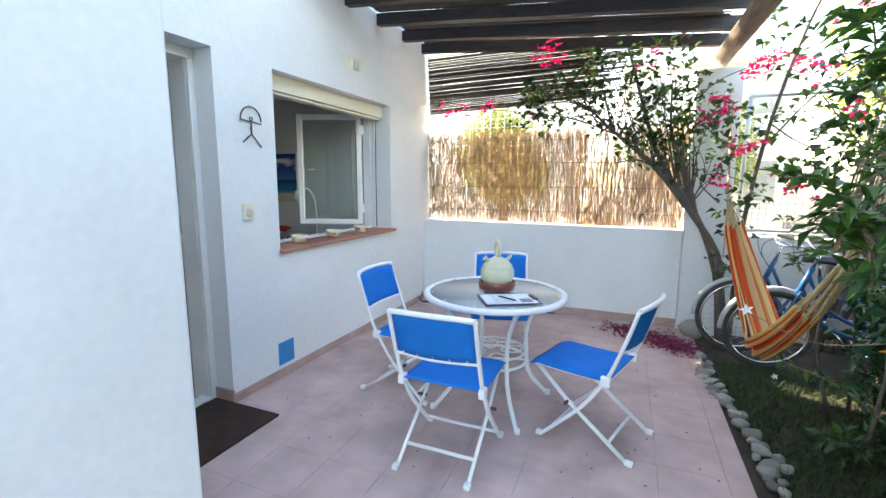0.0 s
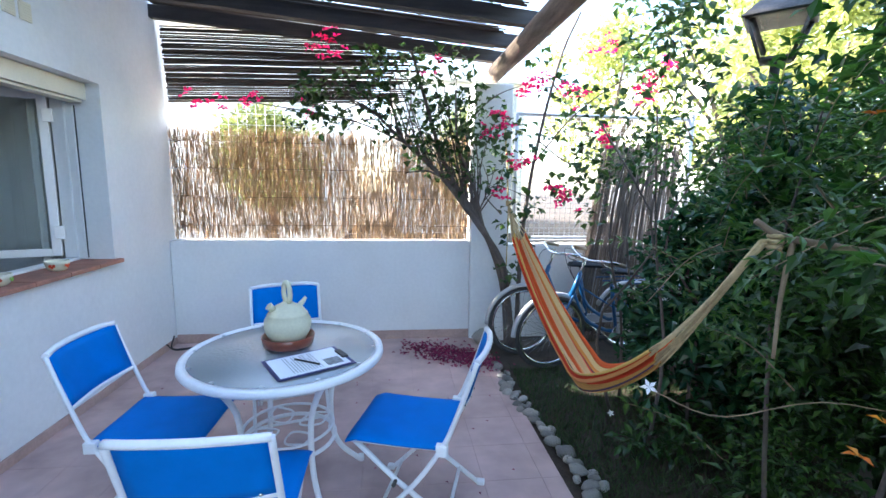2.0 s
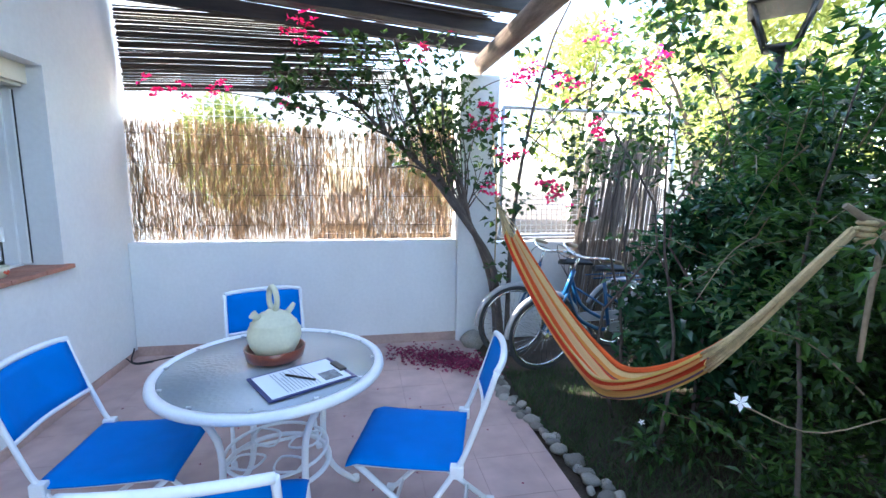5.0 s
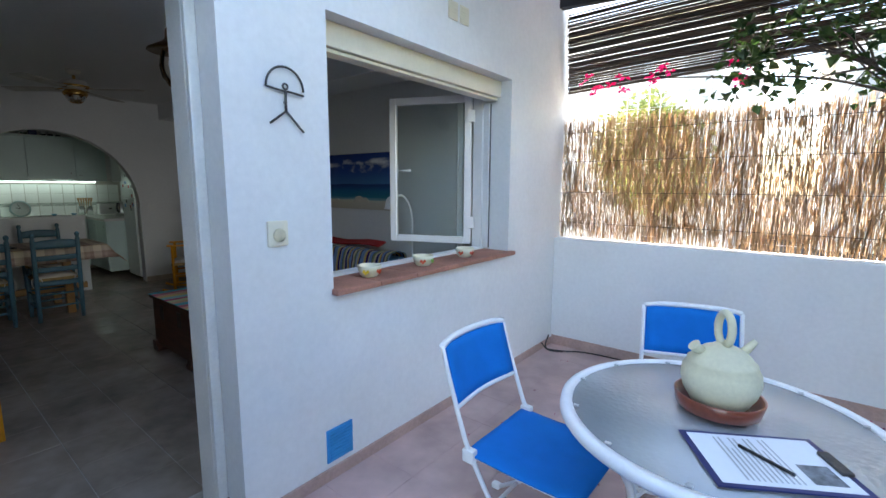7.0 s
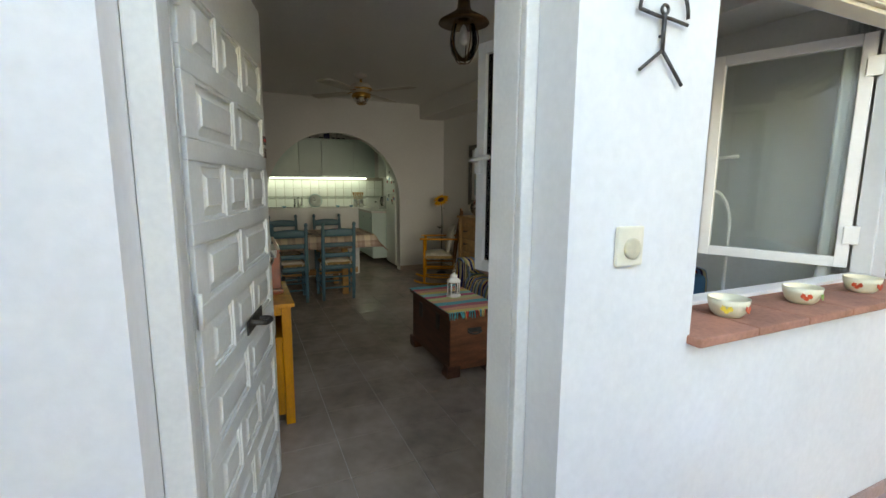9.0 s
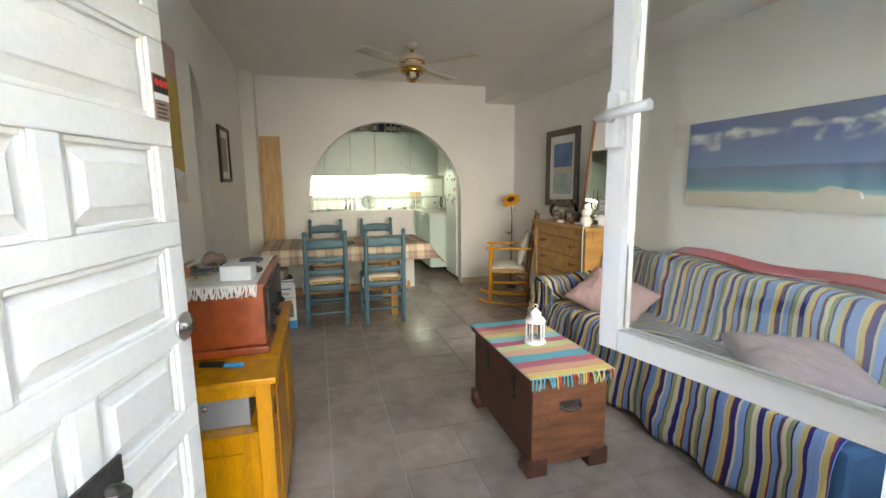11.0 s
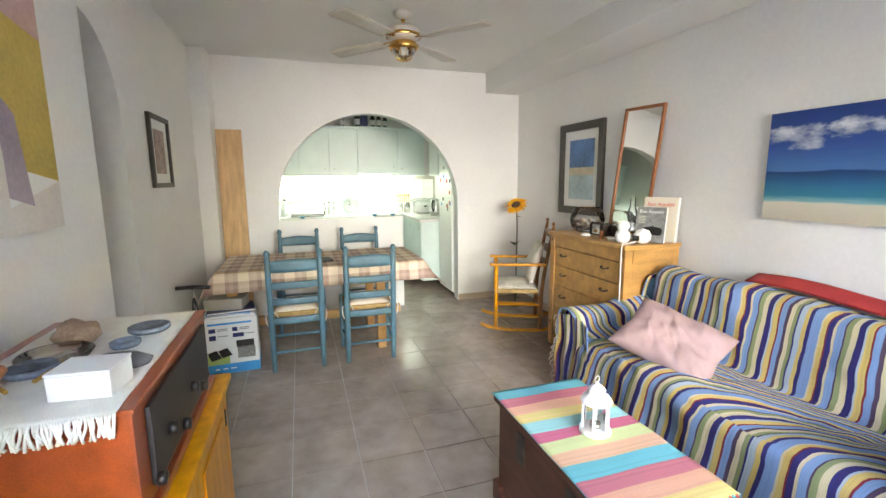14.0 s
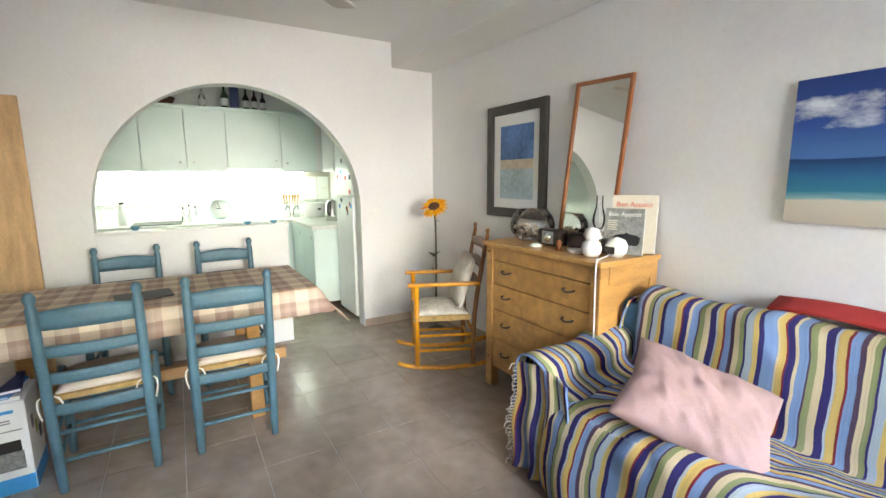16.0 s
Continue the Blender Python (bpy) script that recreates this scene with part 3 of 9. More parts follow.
def wall_bits():
    so = thing("doorbell_switch", "cream plastic doorbell push on the house wall", "doorbell")
    part("plate", box(XO + 0.0005, XO + 0.014, 2.55, 2.64, 1.163, 1.268, 0.006), M_CREAMPLASTIC, so)
    b = part("button", lathe([(0.0, 0), (0.028, 0), (0.027, 0.006), (0.022, 0.008), (0, 0.006)], 24, cap=False), mat("button_cream", (0.62, 0.56, 0.4), 0.4), so)
    b.matrix_basis = pose(XO + 0.014, 2.598, 1.21, 0, 90, 0)
    # wall figure: a rod man holding an arc
    bm = bmesh.new()
    x, y, z = XO + 0.012, 2.655, 1.655
    arc = [(x, y + 0.083 * math.cos(a), 1.79 + 0.085 * math.sin(a)) for a in [math.pi * k / 16 for k in range(17)]]
    tube_bm(bm, arc, 0.0045, 8)
    tube_bm(bm, [(x, y - 0.083, 1.79), (x, y - 0.02, 1.782), (x, y + 0.02, 1.782), (x, y + 0.083, 1.775)], 0.0045, 8)
    tube_bm(bm, [(x, y, 1.79), (x, y, 1.70)], 0.0055, 8)
    tube_bm(bm, [(x, y, 1.705), (x, y - 0.072, 1.652)], 0.0045, 8)
    tube_bm(bm, [(x, y, 1.705), (x, y + 0.078, 1.628)], 0.0045, 8)
    ring = [(x, y + 0.011 * math.cos(a), 1.80 + 0.011 * math.sin(a)) for a in [2 * math.pi * k / 12 for k in range(12)]]
    tube_bm(bm, ring, 0.004, 6, closed=True)
    tube_bm(bm, [(XO, y, 1.74), (x, y, 1.74)], 0.004, 6)
    single("wall_ornament", bm, M_IRON, "iron rod stick figure under an arc on the wall", "ornament")
    v = thing("wall_vent", "blue painted louvred vent low on the house wall", "vent")
    part("frame", box(XO + 0.0005, XO + 0.008, 2.80, 2.955, 0.088, 0.255, 0.003), M_BLUEVENT, v)
    for k in range(9):
        part("slat", box(XO + 0.0085, XO + 0.014, 2.812, 2.943, 0.102 + 0.0165 * k, 0.112 + 0.0165 * k, 0.002), M_BLUEVENT, v)
    for j, y in enumerate((3.72, 3.83)):
        g = thing("air_grille", "small cream louvred air grille high on the wall", "vent", "air grilles")
        part("frame", box(XO + 0.0005, XO + 0.008, y, y + 0.085, 2.36, 2.46, 0.003), M_CREAMPLASTIC, g)
        for k in range(6):
            part("slat", box(XO + 0.0085, XO + 0.012, y + 0.008, y + 0.077, 2.37 + 0.0145 * k, 2.378 + 0.0145 * k, 0.001), M_CREAMPLASTIC, g)
    bm = tube(smooth_path([(XO + 0.03, 5.16, 0.105), (XO + 0.06, 5.05, 0.03), (XO + 0.18, 5.1, 0.012), (XO + 0.4, 5.2, 0.012), (XO + 0.9, 5.215, 0.012), (XO + 1.6, 5.2, 0.012)], 30), 0.006, 6)
    tube_bm(bm, smooth_path([(XO + 0.05, 4.98, 0.09), (XO + 0.09, 5.03, 0.02), (XO + 0.2, 5.08, 0.012)], 10), 0.005, 6)
    single("cable", bm, M_BLACK, "black cable lying along the foot of the wall", "cable")
    # doormat
    m = thing("doormat", "dark brown coir doormat in front of the door", "doormat")
    part("mat", box(-1.76, -1.235, 1.70, 2.385, 0.0, 0.014, 0.004), M_MAT, m)


wall_bits()


def flower_bowl(y, spots):
    b = thing("bowl", "cream ceramic bowl with painted flowers on the window sill", "bowl", "bowls on the sill", at=pose(-1.70, y, WIN[2] + 0.0305) @ Matrix.Scale(1.15, 4))
    part("shell", lathe([(0.0, 0), (0.034, 0), (0.045, 0.012), (0.053, 0.034), (0.056, 0.054), (0.052, 0.054), (0.047, 0.034), (0.036, 0.014), (0, 0.011)], 28, cap=False), M_BOWL, b)
    for ang, c in spots:
        f = part("painted_flower", bmesh.new(), c, b)
        bm = bmesh.new()
        for k in range(5):
            a = 2 * math.pi * k / 5
            lathe_bm(bm, [(0.007, 0), (0.007, 0.0012)], 10, (0.0095 * math.cos(a), 0.0095 * math.sin(a), 0))
        me = to_mesh("painted_flower", bm, c)
        f.data = me
        f.matrix_basis = pose(0.0525 * math.cos(radians(ang)), 0.0525 * math.sin(radians(ang)), 0.033, 0, 80, ang)
    return b


M_BOWL = mat("cream_ceramic", (0.74, 0.70, 0.52), 0.3, 0.06, 12, 80, 0.05, coat=0.3)
PAINT_R = mat("red_glaze", (0.62, 0.07, 0.02), 0.35)
PAINT_Y = mat("yellow_glaze", (0.75, 0.5, 0.03), 0.35)
PAINT_G = mat("green_glaze", (0.25, 0.5, 0.06), 0.35)
flower_bowl(3.17, ((10, PAINT_R), (-60, PAINT_Y), (80, PAINT_R)))
flower_bowl(3.60, ((15, PAINT_G), (-50, PAINT_R), (85, PAINT_R)))
flower_bowl(4.03, ((-5, PAINT_R), (-80, PAINT_R), (80, PAINT_G)))


# ---- patio: furniture ----
def folding_chair():
    c = thing("folding_chair", "white steel folding chair with blue mesh seat and back", "chair", "chairs round the patio table")
    w, r = 0.215, 0.0115
    back = lambda s: smooth_path([(s * w, -0.335, 0.81), (s * w, -0.302, 0.70), (s * w, -0.24, 0.52), (s * w, -0.20, 0.43), (s * w, -0.085, 0.25), (s * w, 0.09, 0.06), (s * w, 0.15, 0.0)], 18)
    for s in (-1, 1):
        part("back_leg", tube(back(s), r, 10, flat=0.8), M_METALW, c)
        part("front_leg", tube([(s * (w - 0.027), 0.205, 0.412), (s * (w - 0.027), 0.0, 0.235), (s * (w - 0.027), -0.33, 0.0)], r, 10, flat=0.8), M_METALW, c)
        part("seat_rail", tube([(s * (w - 0.012), -0.215, 0.418), (s * (w - 0.012), 0.0, 0.412), (s * (w - 0.012), 0.202, 0.412)], 0.009, 8), M_METALW, c)
        part("pivot", tube([(s * (w - 0.04), 0.005, 0.238), (s * (w + 0.012), 0.005, 0.238)], 0.009, 8), M_IRON, c)
        part("bracket", box(s * w - 0.016, s * w + 0.016, -0.225, -0.175, 0.395, 0.445, 0.006), M_METALW, c)
    top = smooth_path([(-w, -0.335, 0.81), (-w * 0.6, -0.357, 0.818), (0, -0.366, 0.82), (w * 0.6, -0.357, 0.818), (w, -0.335, 0.81)], 14)
    part("top_rail", tube(top, 0.0135, 10), M_METALW, c)
    low = smooth_path([(-w, -0.264, 0.585), (0, -0.289, 0.582), (w, -0.264, 0.585)], 12)
    part("lower_rail", tube(low, 0.009, 8), M_METALW, c)
    part("rear_stretcher", tube([(-w + 0.03, -0.22, 0.078), (w - 0.03, -0.22, 0.078)], 0.009, 8), M_METALW, c)
    part("front_stretcher", tube([(-w, 0.09, 0.06), (w, 0.09, 0.06)], 0.009, 8), M_METALW, c)
    part("seat_front_bar", tube([(-w + 0.012, 0.200, 0.408), (w - 0.012, 0.200, 0.408)], 0.008, 8), M_METALW, c)

    def seat(u, v):
        e = 0.012 * abs(2 * u - 1) ** 8
        return ((u - 0.5) * 2 * (w + 0.004), -0.215 + 0.44 * v, 0.438 - 0.006 * math.sin(math.pi * v) - 0.004 * math.sin(math.pi * u) - e - 0.018 * max(0.0, (v - 0.9) * 10))
    part("seat", sheet(20, 20, seat, 0.006), M_BLUECLOTH, c)

    def rest(u, v):
        b = 0.027 * math.sin(math.pi * u)
        return ((u - 0.5) * 2 * (w - 0.010), -0.268 - 0.065 * v - b, 0.588 + 0.22 * v)
    part("backrest", sheet(10, 6, rest, 0.005), M_BLUECLOTH, c)
    for k in range(5):
        u = 0.1 + 0.2 * k
        p = rest(u, 0.0)
        part("rivet", lathe([(0.0, 0), (0.006, 0.0), (0.005, 0.003), (0, 0.004)], 8, cap=False), M_CHROME, c).matrix_basis = pose(p[0], p[1] - 0.008, p[2] + 0.012, 90, 0, 0)
    for s in (-1, 1):
        for yy in (0.15, -0.33):
            x = s * (w if yy > 0 else w - 0.027)
            part("foot_cap", box(x - 0.016, x + 0.016, yy - 0.02, yy + 0.02, 0.0, 0.024, 0.006), M_METALW, c)
    return c


chair_a = folding_chair()
chair_a.matrix_basis = pose(0.465, 2.985, 0, 0, 0, 163 - 90)
for x, y, a in ((-0.63, 3.08, -1), (-0.155, 2.557, 90), (-0.236, 3.735, -74)):
    copy_thing(chair_a, pose(x, y, 0, 0, 0, a - 90))


def patio_table():
    t = thing("round_table", "white metal garden table with a hammered glass top", "table", at=pose(-0.10, 3.085, 0))
    R = 0.447
    part("rim", lathe([(R - 0.038, 0.718), (R - 0.004, 0.710), (R, 0.716), (R - 0.003, 0.734), (R - 0.015, 0.740), (R - 0.038, 0.737), (R - 0.038, 0.718)], 72, cap=False), M_METALW, t)
    g = part("glass_top", lathe([(0.0, 0.724), (R - 0.039, 0.724), (R - 0.039, 0.732), (0.0, 0.732)], 64, cap=False), M_TABLEGLASS, t)
    for k in range(12):
        a = 2 * math.pi * k / 12
        part("clip", box(-0.008, 0.008, -0.006, 0.006, 0.736, 0.7415, 0.001, pose((R - 0.046) * math.cos(a), (R - 0.046) * math.sin(a), 0)), M_GREYALU, t)
    for k in range(4):
        a = radians(45 + 90 * k - 8)
        d = Vector((math.cos(a), math.sin(a), 0))
        pts = smooth_path([d * 0.40 + Vector((0, 0, 0.715)), d * 0.33 + Vector((0, 0, 0.66)), d * 0.235 + Vector((0, 0, 0.5)), d * 0.225 + Vector((0, 0, 0.3)), d * 0.27 + Vector((0, 0, 0.15)), d * 0.40 + Vector((0, 0, 0.0))], 20)
        part("leg", tube(pts, 0.0135, 10), M_METALW, t)
        part("foot_cap", lathe([(0.0, 0), (0.018, 0), (0.017, 0.03), (0.0, 0.034)], 12, (d.x * 0.398, d.y * 0.398, 0), cap=False), M_METALW, t)
        part("top_strut", tube([d * 0.42 + Vector((0, 0, 0.712)), d * 0.1 + Vector((0, 0, 0.708))], 0.009, 8), M_METALW, t)
    ring = lambda r, z, n=40: [(r * math.cos(2 * math.pi * k / n), r * math.sin(2 * math.pi * k / n), z) for k in range(n)]
    part("ring", tube(ring(0.212, 0.30), 0.010, 8, closed=True), M_METALW, t)
    part("ring", tube(ring(0.205, 0.36), 0.007, 8, closed=True), M_METALW, t)
    for k in range(4):
        a = radians(90 * k + 30)
        d, e = Vector((math.cos(a), math.sin(a), 0)), Vector((-math.sin(a), math.cos(a), 0))
        loop = smooth_path([d * 0.205 + Vector((0, 0, 0.36)), d * 0.13 + e * 0.06 + Vector((0, 0, 0.35)), d * 0.05 + Vector((0, 0, 0.345)), d * 0.13 - e * 0.06 + Vector((0, 0, 0.35)), d * 0.205 + Vector((0, 0, 0.36))], 20)
        part("scroll", tube(loop, 0.005, 6), M_METALW, t)
    return t


patio_table()


def botijo():
    """A clay water jug with a ring handle, a spout and a filling mouth, in a glazed dish."""
    d = single("dish", lathe([(0.0, 0), (0.095, 0), (0.112, 0.008), (0.122, 0.05), (0.118, 0.053), (0.112, 0.048), (0.102, 0.014), (0, 0.012)], 40, cap=False), M_SAUCER,
               "brown glazed terracotta dish under the jug", "dish", at=pose(-0.10, 3.13, 0.742))
    j = thing("water_jug", "pale clay water jug with a ring handle and two spouts", "jug", at=pose(-0.10, 3.13, 0.7545, 0, 0, 35))
    body = [(0.0, 0), (0.062, 0), (0.075, 0.012), (0.098, 0.05), (0.107, 0.085), (0.104, 0.115), (0.092, 0.137), (0.093, 0.141), (0.087, 0.146), (0.072, 0.165), (0.052, 0.18), (0.034, 0.188), (0.022, 0.196), (0.0, 0.198)]
    part("body", lathe(body, 40, cap=False), M_CLAY, j)
    part("handle", tube([(0.0, 0.036 * math.cos(a), 0.240 + 0.048 * math.sin(a)) for a in [2 * math.pi * k / 24 for k in range(24)]], 0.0115, 10, closed=True), M_CLAY, j)
    part("spout", tube([(0.055, 0, 0.165), (0.078, 0, 0.188), (0.092, 0, 0.205)], 0.014, 12, r_end=0.008), M_CLAY, j)
    part("mouth", tube([(-0.055, 0, 0.165), (-0.078, 0, 0.182), (-0.086, 0, 0.19)], 0.012, 12, r_end=0.019), M_CLAY, j)


botijo()


def clipboard():
    c = thing("clipboard", "navy clipboard with a printed sheet on the glass table", "clipboard", at=pose(0.035, 2.90, 0.7425, 0, 0, 30.5))
    part("board", box(-0.165, 0.165, -0.118, 0.118, 0, 0.004, 0.002), M_NAVY, c)
    p = part("sheet", box(-0.150, 0.148, -0.105, 0.105, 0.0042, 0.005), M_BLUEPAPER, c)
    for k in range(11):
        part("text_line", box(-0.09 + 0.0 * k, -0.0855, -0.09, 0.09 - 0.05 * (k % 3 == 2), 0, 0.0003, 0, pose(0.012 * k, 0, 0.0052)), M_GREYALU, p)
    part("photo", box(0.055, 0.125, -0.085, -0.01, 0.0052, 0.0056), mat("photo_print", (0.14, 0.16, 0.18), 0.4, 0.6, 25, 80, 0), p)
    part("clip", box(0.135, 0.162, -0.045, 0.045, 0.005, 0.014, 0.003), M_IRON, c)
    pen = single("pen", tube([(-0.065, 0, 0), (-0.055, 0, 0), (0.05, 0, 0), (0.065, 0, 0)], 0.0045, 8, r_end=0.004), M_BLACK, "black and silver ballpoint pen on the clipboard", "pen", at=pose(0.03, 2.89, 0.752, 0, 0, -28))


clipboard()


# ---- pergola, reed screens, fence ----
def reed_mesh(n, x0, x1, z0, z1, y, seed, depth=0.016, r0=0.0019, r1=0.0040, lean=0.045):
    rnd = random.Random(seed)
    vs, fs = [], []
    for i in range(n):
        x = x0 + (x1 - x0) * (i + rnd.random()) / n
        r, dy = rnd.uniform(r0, r1), rnd.uniform(-depth, depth)
        a, b = z0 + rnd.uniform(-0.01, 0.012), z1 + rnd.uniform(-0.05, 0.03)
        dx = rnd.uniform(-lean, lean)
        bend = rnd.uniform(-0.008, 0.008)
        k = len(vs)
        kink = [rnd.uniform(-0.004, 0.004) for _ in range(6)]
        for m in range(6):
            t = m / 5
            cx = x + dx * t + bend * math.sin(math.pi * t) + kink[m]
            for q in range(4):
                ang = math.pi / 2 * q + 0.4
                vs.append((cx + r * math.cos(ang), y + dy + r * math.sin(ang), a + (b - a) * t))
        for s in (0, 4, 8, 12, 16):
            for q in range(4):
                fs.append((k + s + q, k + s + (q + 1) % 4, k + s + 4 + (q + 1) % 4, k + s + 4 + q))
    return vs, fs


def island_mat(name, lo, hi, rough=0.6, thin=0.0):
    m = bpy.data.materials.new(name)
    m.use_nodes = True
    nd, lk = m.node_tree.nodes, m.node_tree.links
    b = nd["Principled BSDF"]
    geo, ramp = nd.new("ShaderNodeNewGeometry"), nd.new("ShaderNodeValToRGB")
    ramp.color_ramp.elements[0].color, ramp.color_ramp.elements[1].color = (*lo, 1), (*hi, 1)
    co, nz, mp = nd.new("ShaderNodeTexCoord"), nd.new("ShaderNodeTexNoise"), nd.new("ShaderNodeMath")
    nz.inputs["Scale"].default_value = 14
    lk.new(co.outputs["Object"], nz.inputs["Vector"])
    mp.operation = "MULTIPLY_ADD"
    lk.new(nz.outputs[0], mp.inputs[0])
    mp.inputs[1].default_value = 0.6
    sb = nd.new("ShaderNodeMath")
    sb.operation = "SUBTRACT"
    lk.new(geo.outputs["Random Per Island"], sb.inputs[0])
    sb.inputs[1].default_value = 0.3
    lk.new(sb.outputs[0], mp.inputs[2]), lk.new(mp.outputs[0], ramp.inputs[0]), lk.new(ramp.outputs[0], b.inputs["Base Color"])
    b.inputs["Roughness"].default_value = rough
    if thin:
        tr, mx = nd.new("ShaderNodeBsdfTranslucent"), nd.new("ShaderNodeMixShader")
        lk.new(ramp.outputs[0], tr.inputs[0])
        mx.inputs[0].default_value = thin
        lk.new(b.outputs[0], mx.inputs[1]), lk.new(tr.outputs[0], mx.inputs[2]), lk.new(mx.outputs[0], nd["Material Output"].inputs[0])
    return m


M_REEDS = island_mat("golden_reed", (0.34, 0.225, 0.125), (0.62, 0.47, 0.30), 0.55, 0.55)
M_GREYREED = island_mat("grey_reed", (0.09, 0.07, 0.06), (0.34, 0.27, 0.22), 0.7, 0.2)
M_DARKREED = mat("dark_reed", (0.085, 0.06, 0.042), 0.6, 0.3, 6, 40, 0.3, per_object=0.4)


def raw(name, vs, fs, material, parent=None, label=""):
    me = bpy.data.meshes.new(name)
    me.from_pydata(vs, [], fs)
    me.materials.append(material)
    ob = new(name, me)
    ob.parent = parent
    return tagged(ob, label)


def reed_fence():
    f = thing("reed_screen", "golden brown reed screen tied along the garden wall", "reed screen")
    y = YB + 0.10
    vs, fs = reed_mesh(170, XO + 0.01, 1.14, 0.966, 1.985, y, 3, r0=0.0014, r1=0.0026)
    rnd = random.Random(8)
    for _ in range(13000):
        x, z = rnd.uniform(XO + 0.012, 1.135), rnd.uniform(0.955, 1.90)
        L, rr, dx = rnd.uniform(0.03, 0.15), rnd.uniform(0.0012, 0.0026), rnd.uniform(-0.012, 0.012)
        z1 = min(z + L, 1.985 + rnd.uniform(-0.03, 0.02))
        yy, k = y + rnd.uniform(-0.014, 0.018), len(vs)
        for t in (0, 1):
            for q in range(3):
                vs.append((x + dx * t + rr * math.cos(2.09 * q + 0.5), yy + rr * math.sin(2.09 * q + 0.5), max(0.966, z + (z1 - z) * t)))
        fs += [(k + q, k + (q + 1) % 3, k + 3 + (q + 1) % 3, k + 3 + q) for q in range(3)]
    r = raw("reeds", vs, fs, M_REEDS, f)
    r["kind"] = "stuff"
    for z in (1.10, 1.36, 1.62, 1.86):
        part("binding_wire", tube([(XO + 0.01, y - 0.018, z), (-0.3, y - 0.02, z + 0.004), (1.14, y - 0.018, z)], 0.0018, 5), M_IRON, f)
    m = thing("wire_mesh", "thin white wire mesh above the garden wall", "fence")
    for k in range(34):
        x = XO + 0.03 + k * 0.0815
        part("wire", tube([(x, y + 0.03, 0.966), (x, y + 0.03, 2.45)], 0.0022, 5), M_METALW, m)
    for k in range(15):
        z = 1.02 + 0.1 * k
        part("cross_wire", tube([(XO + 0.01, y + 0.034, z), (1.13, y + 0.034, z)], 0.0022, 5), M_METALW, m)


reed_fence()


def bike_fence():
    f = thing("mesh_fence", "galvanised mesh fence panel on the low wall", "fence")
    y = YB + 0.13
    x0, x1, z0, z1 = 1.60, 3.42, 0.985, 2.20
    for a, b in (((x0, y, z0), (x0, y, z1)), ((x1, y, 0.931), (x1, y, z1 + 0.05)), ((x0, y, z1), (x1, y, z1)), ((x0, y, z0), (x1, y, z0))):
        part("tube", tube([a, b], 0.02 if a[0] != x1 else 0.035, 10), M_GREYALU, f)
    for k in range(1, 34):
        x = x0 + (x1 - x0) * k / 34
        part("wire", tube([(x, y, z0), (x, y, z1)], 0.0022, 5), M_GREYALU, f)
    for k in range(1, 24):
        z = z0 + (z1 - z0) * k / 24
        part("cross_wire", tube([(x0, y + 0.004, z), (x1, y + 0.004, z)], 0.0022, 5), M_GREYALU, f)
    for x, tilt, w in ((2.52, 9, 0.42), (2.98, 6, 0.5)):
        rl = thing("reed_mat", "weathered grey reed mat leaning on the fence", "reed mat", "leaning reed mats")
        r = raw("reeds", *reed_mesh(170, -w / 2, w / 2, 0.0, 1.98, 0, int(x * 10), 0.03, 0.0025, 0.005), M_GREYREED, rl)
        r["kind"] = "stuff"
        rl.matrix_basis = pose(x - 0.16, YB - 0.12, -0.03, -4, tilt, 0)


bike_fence()


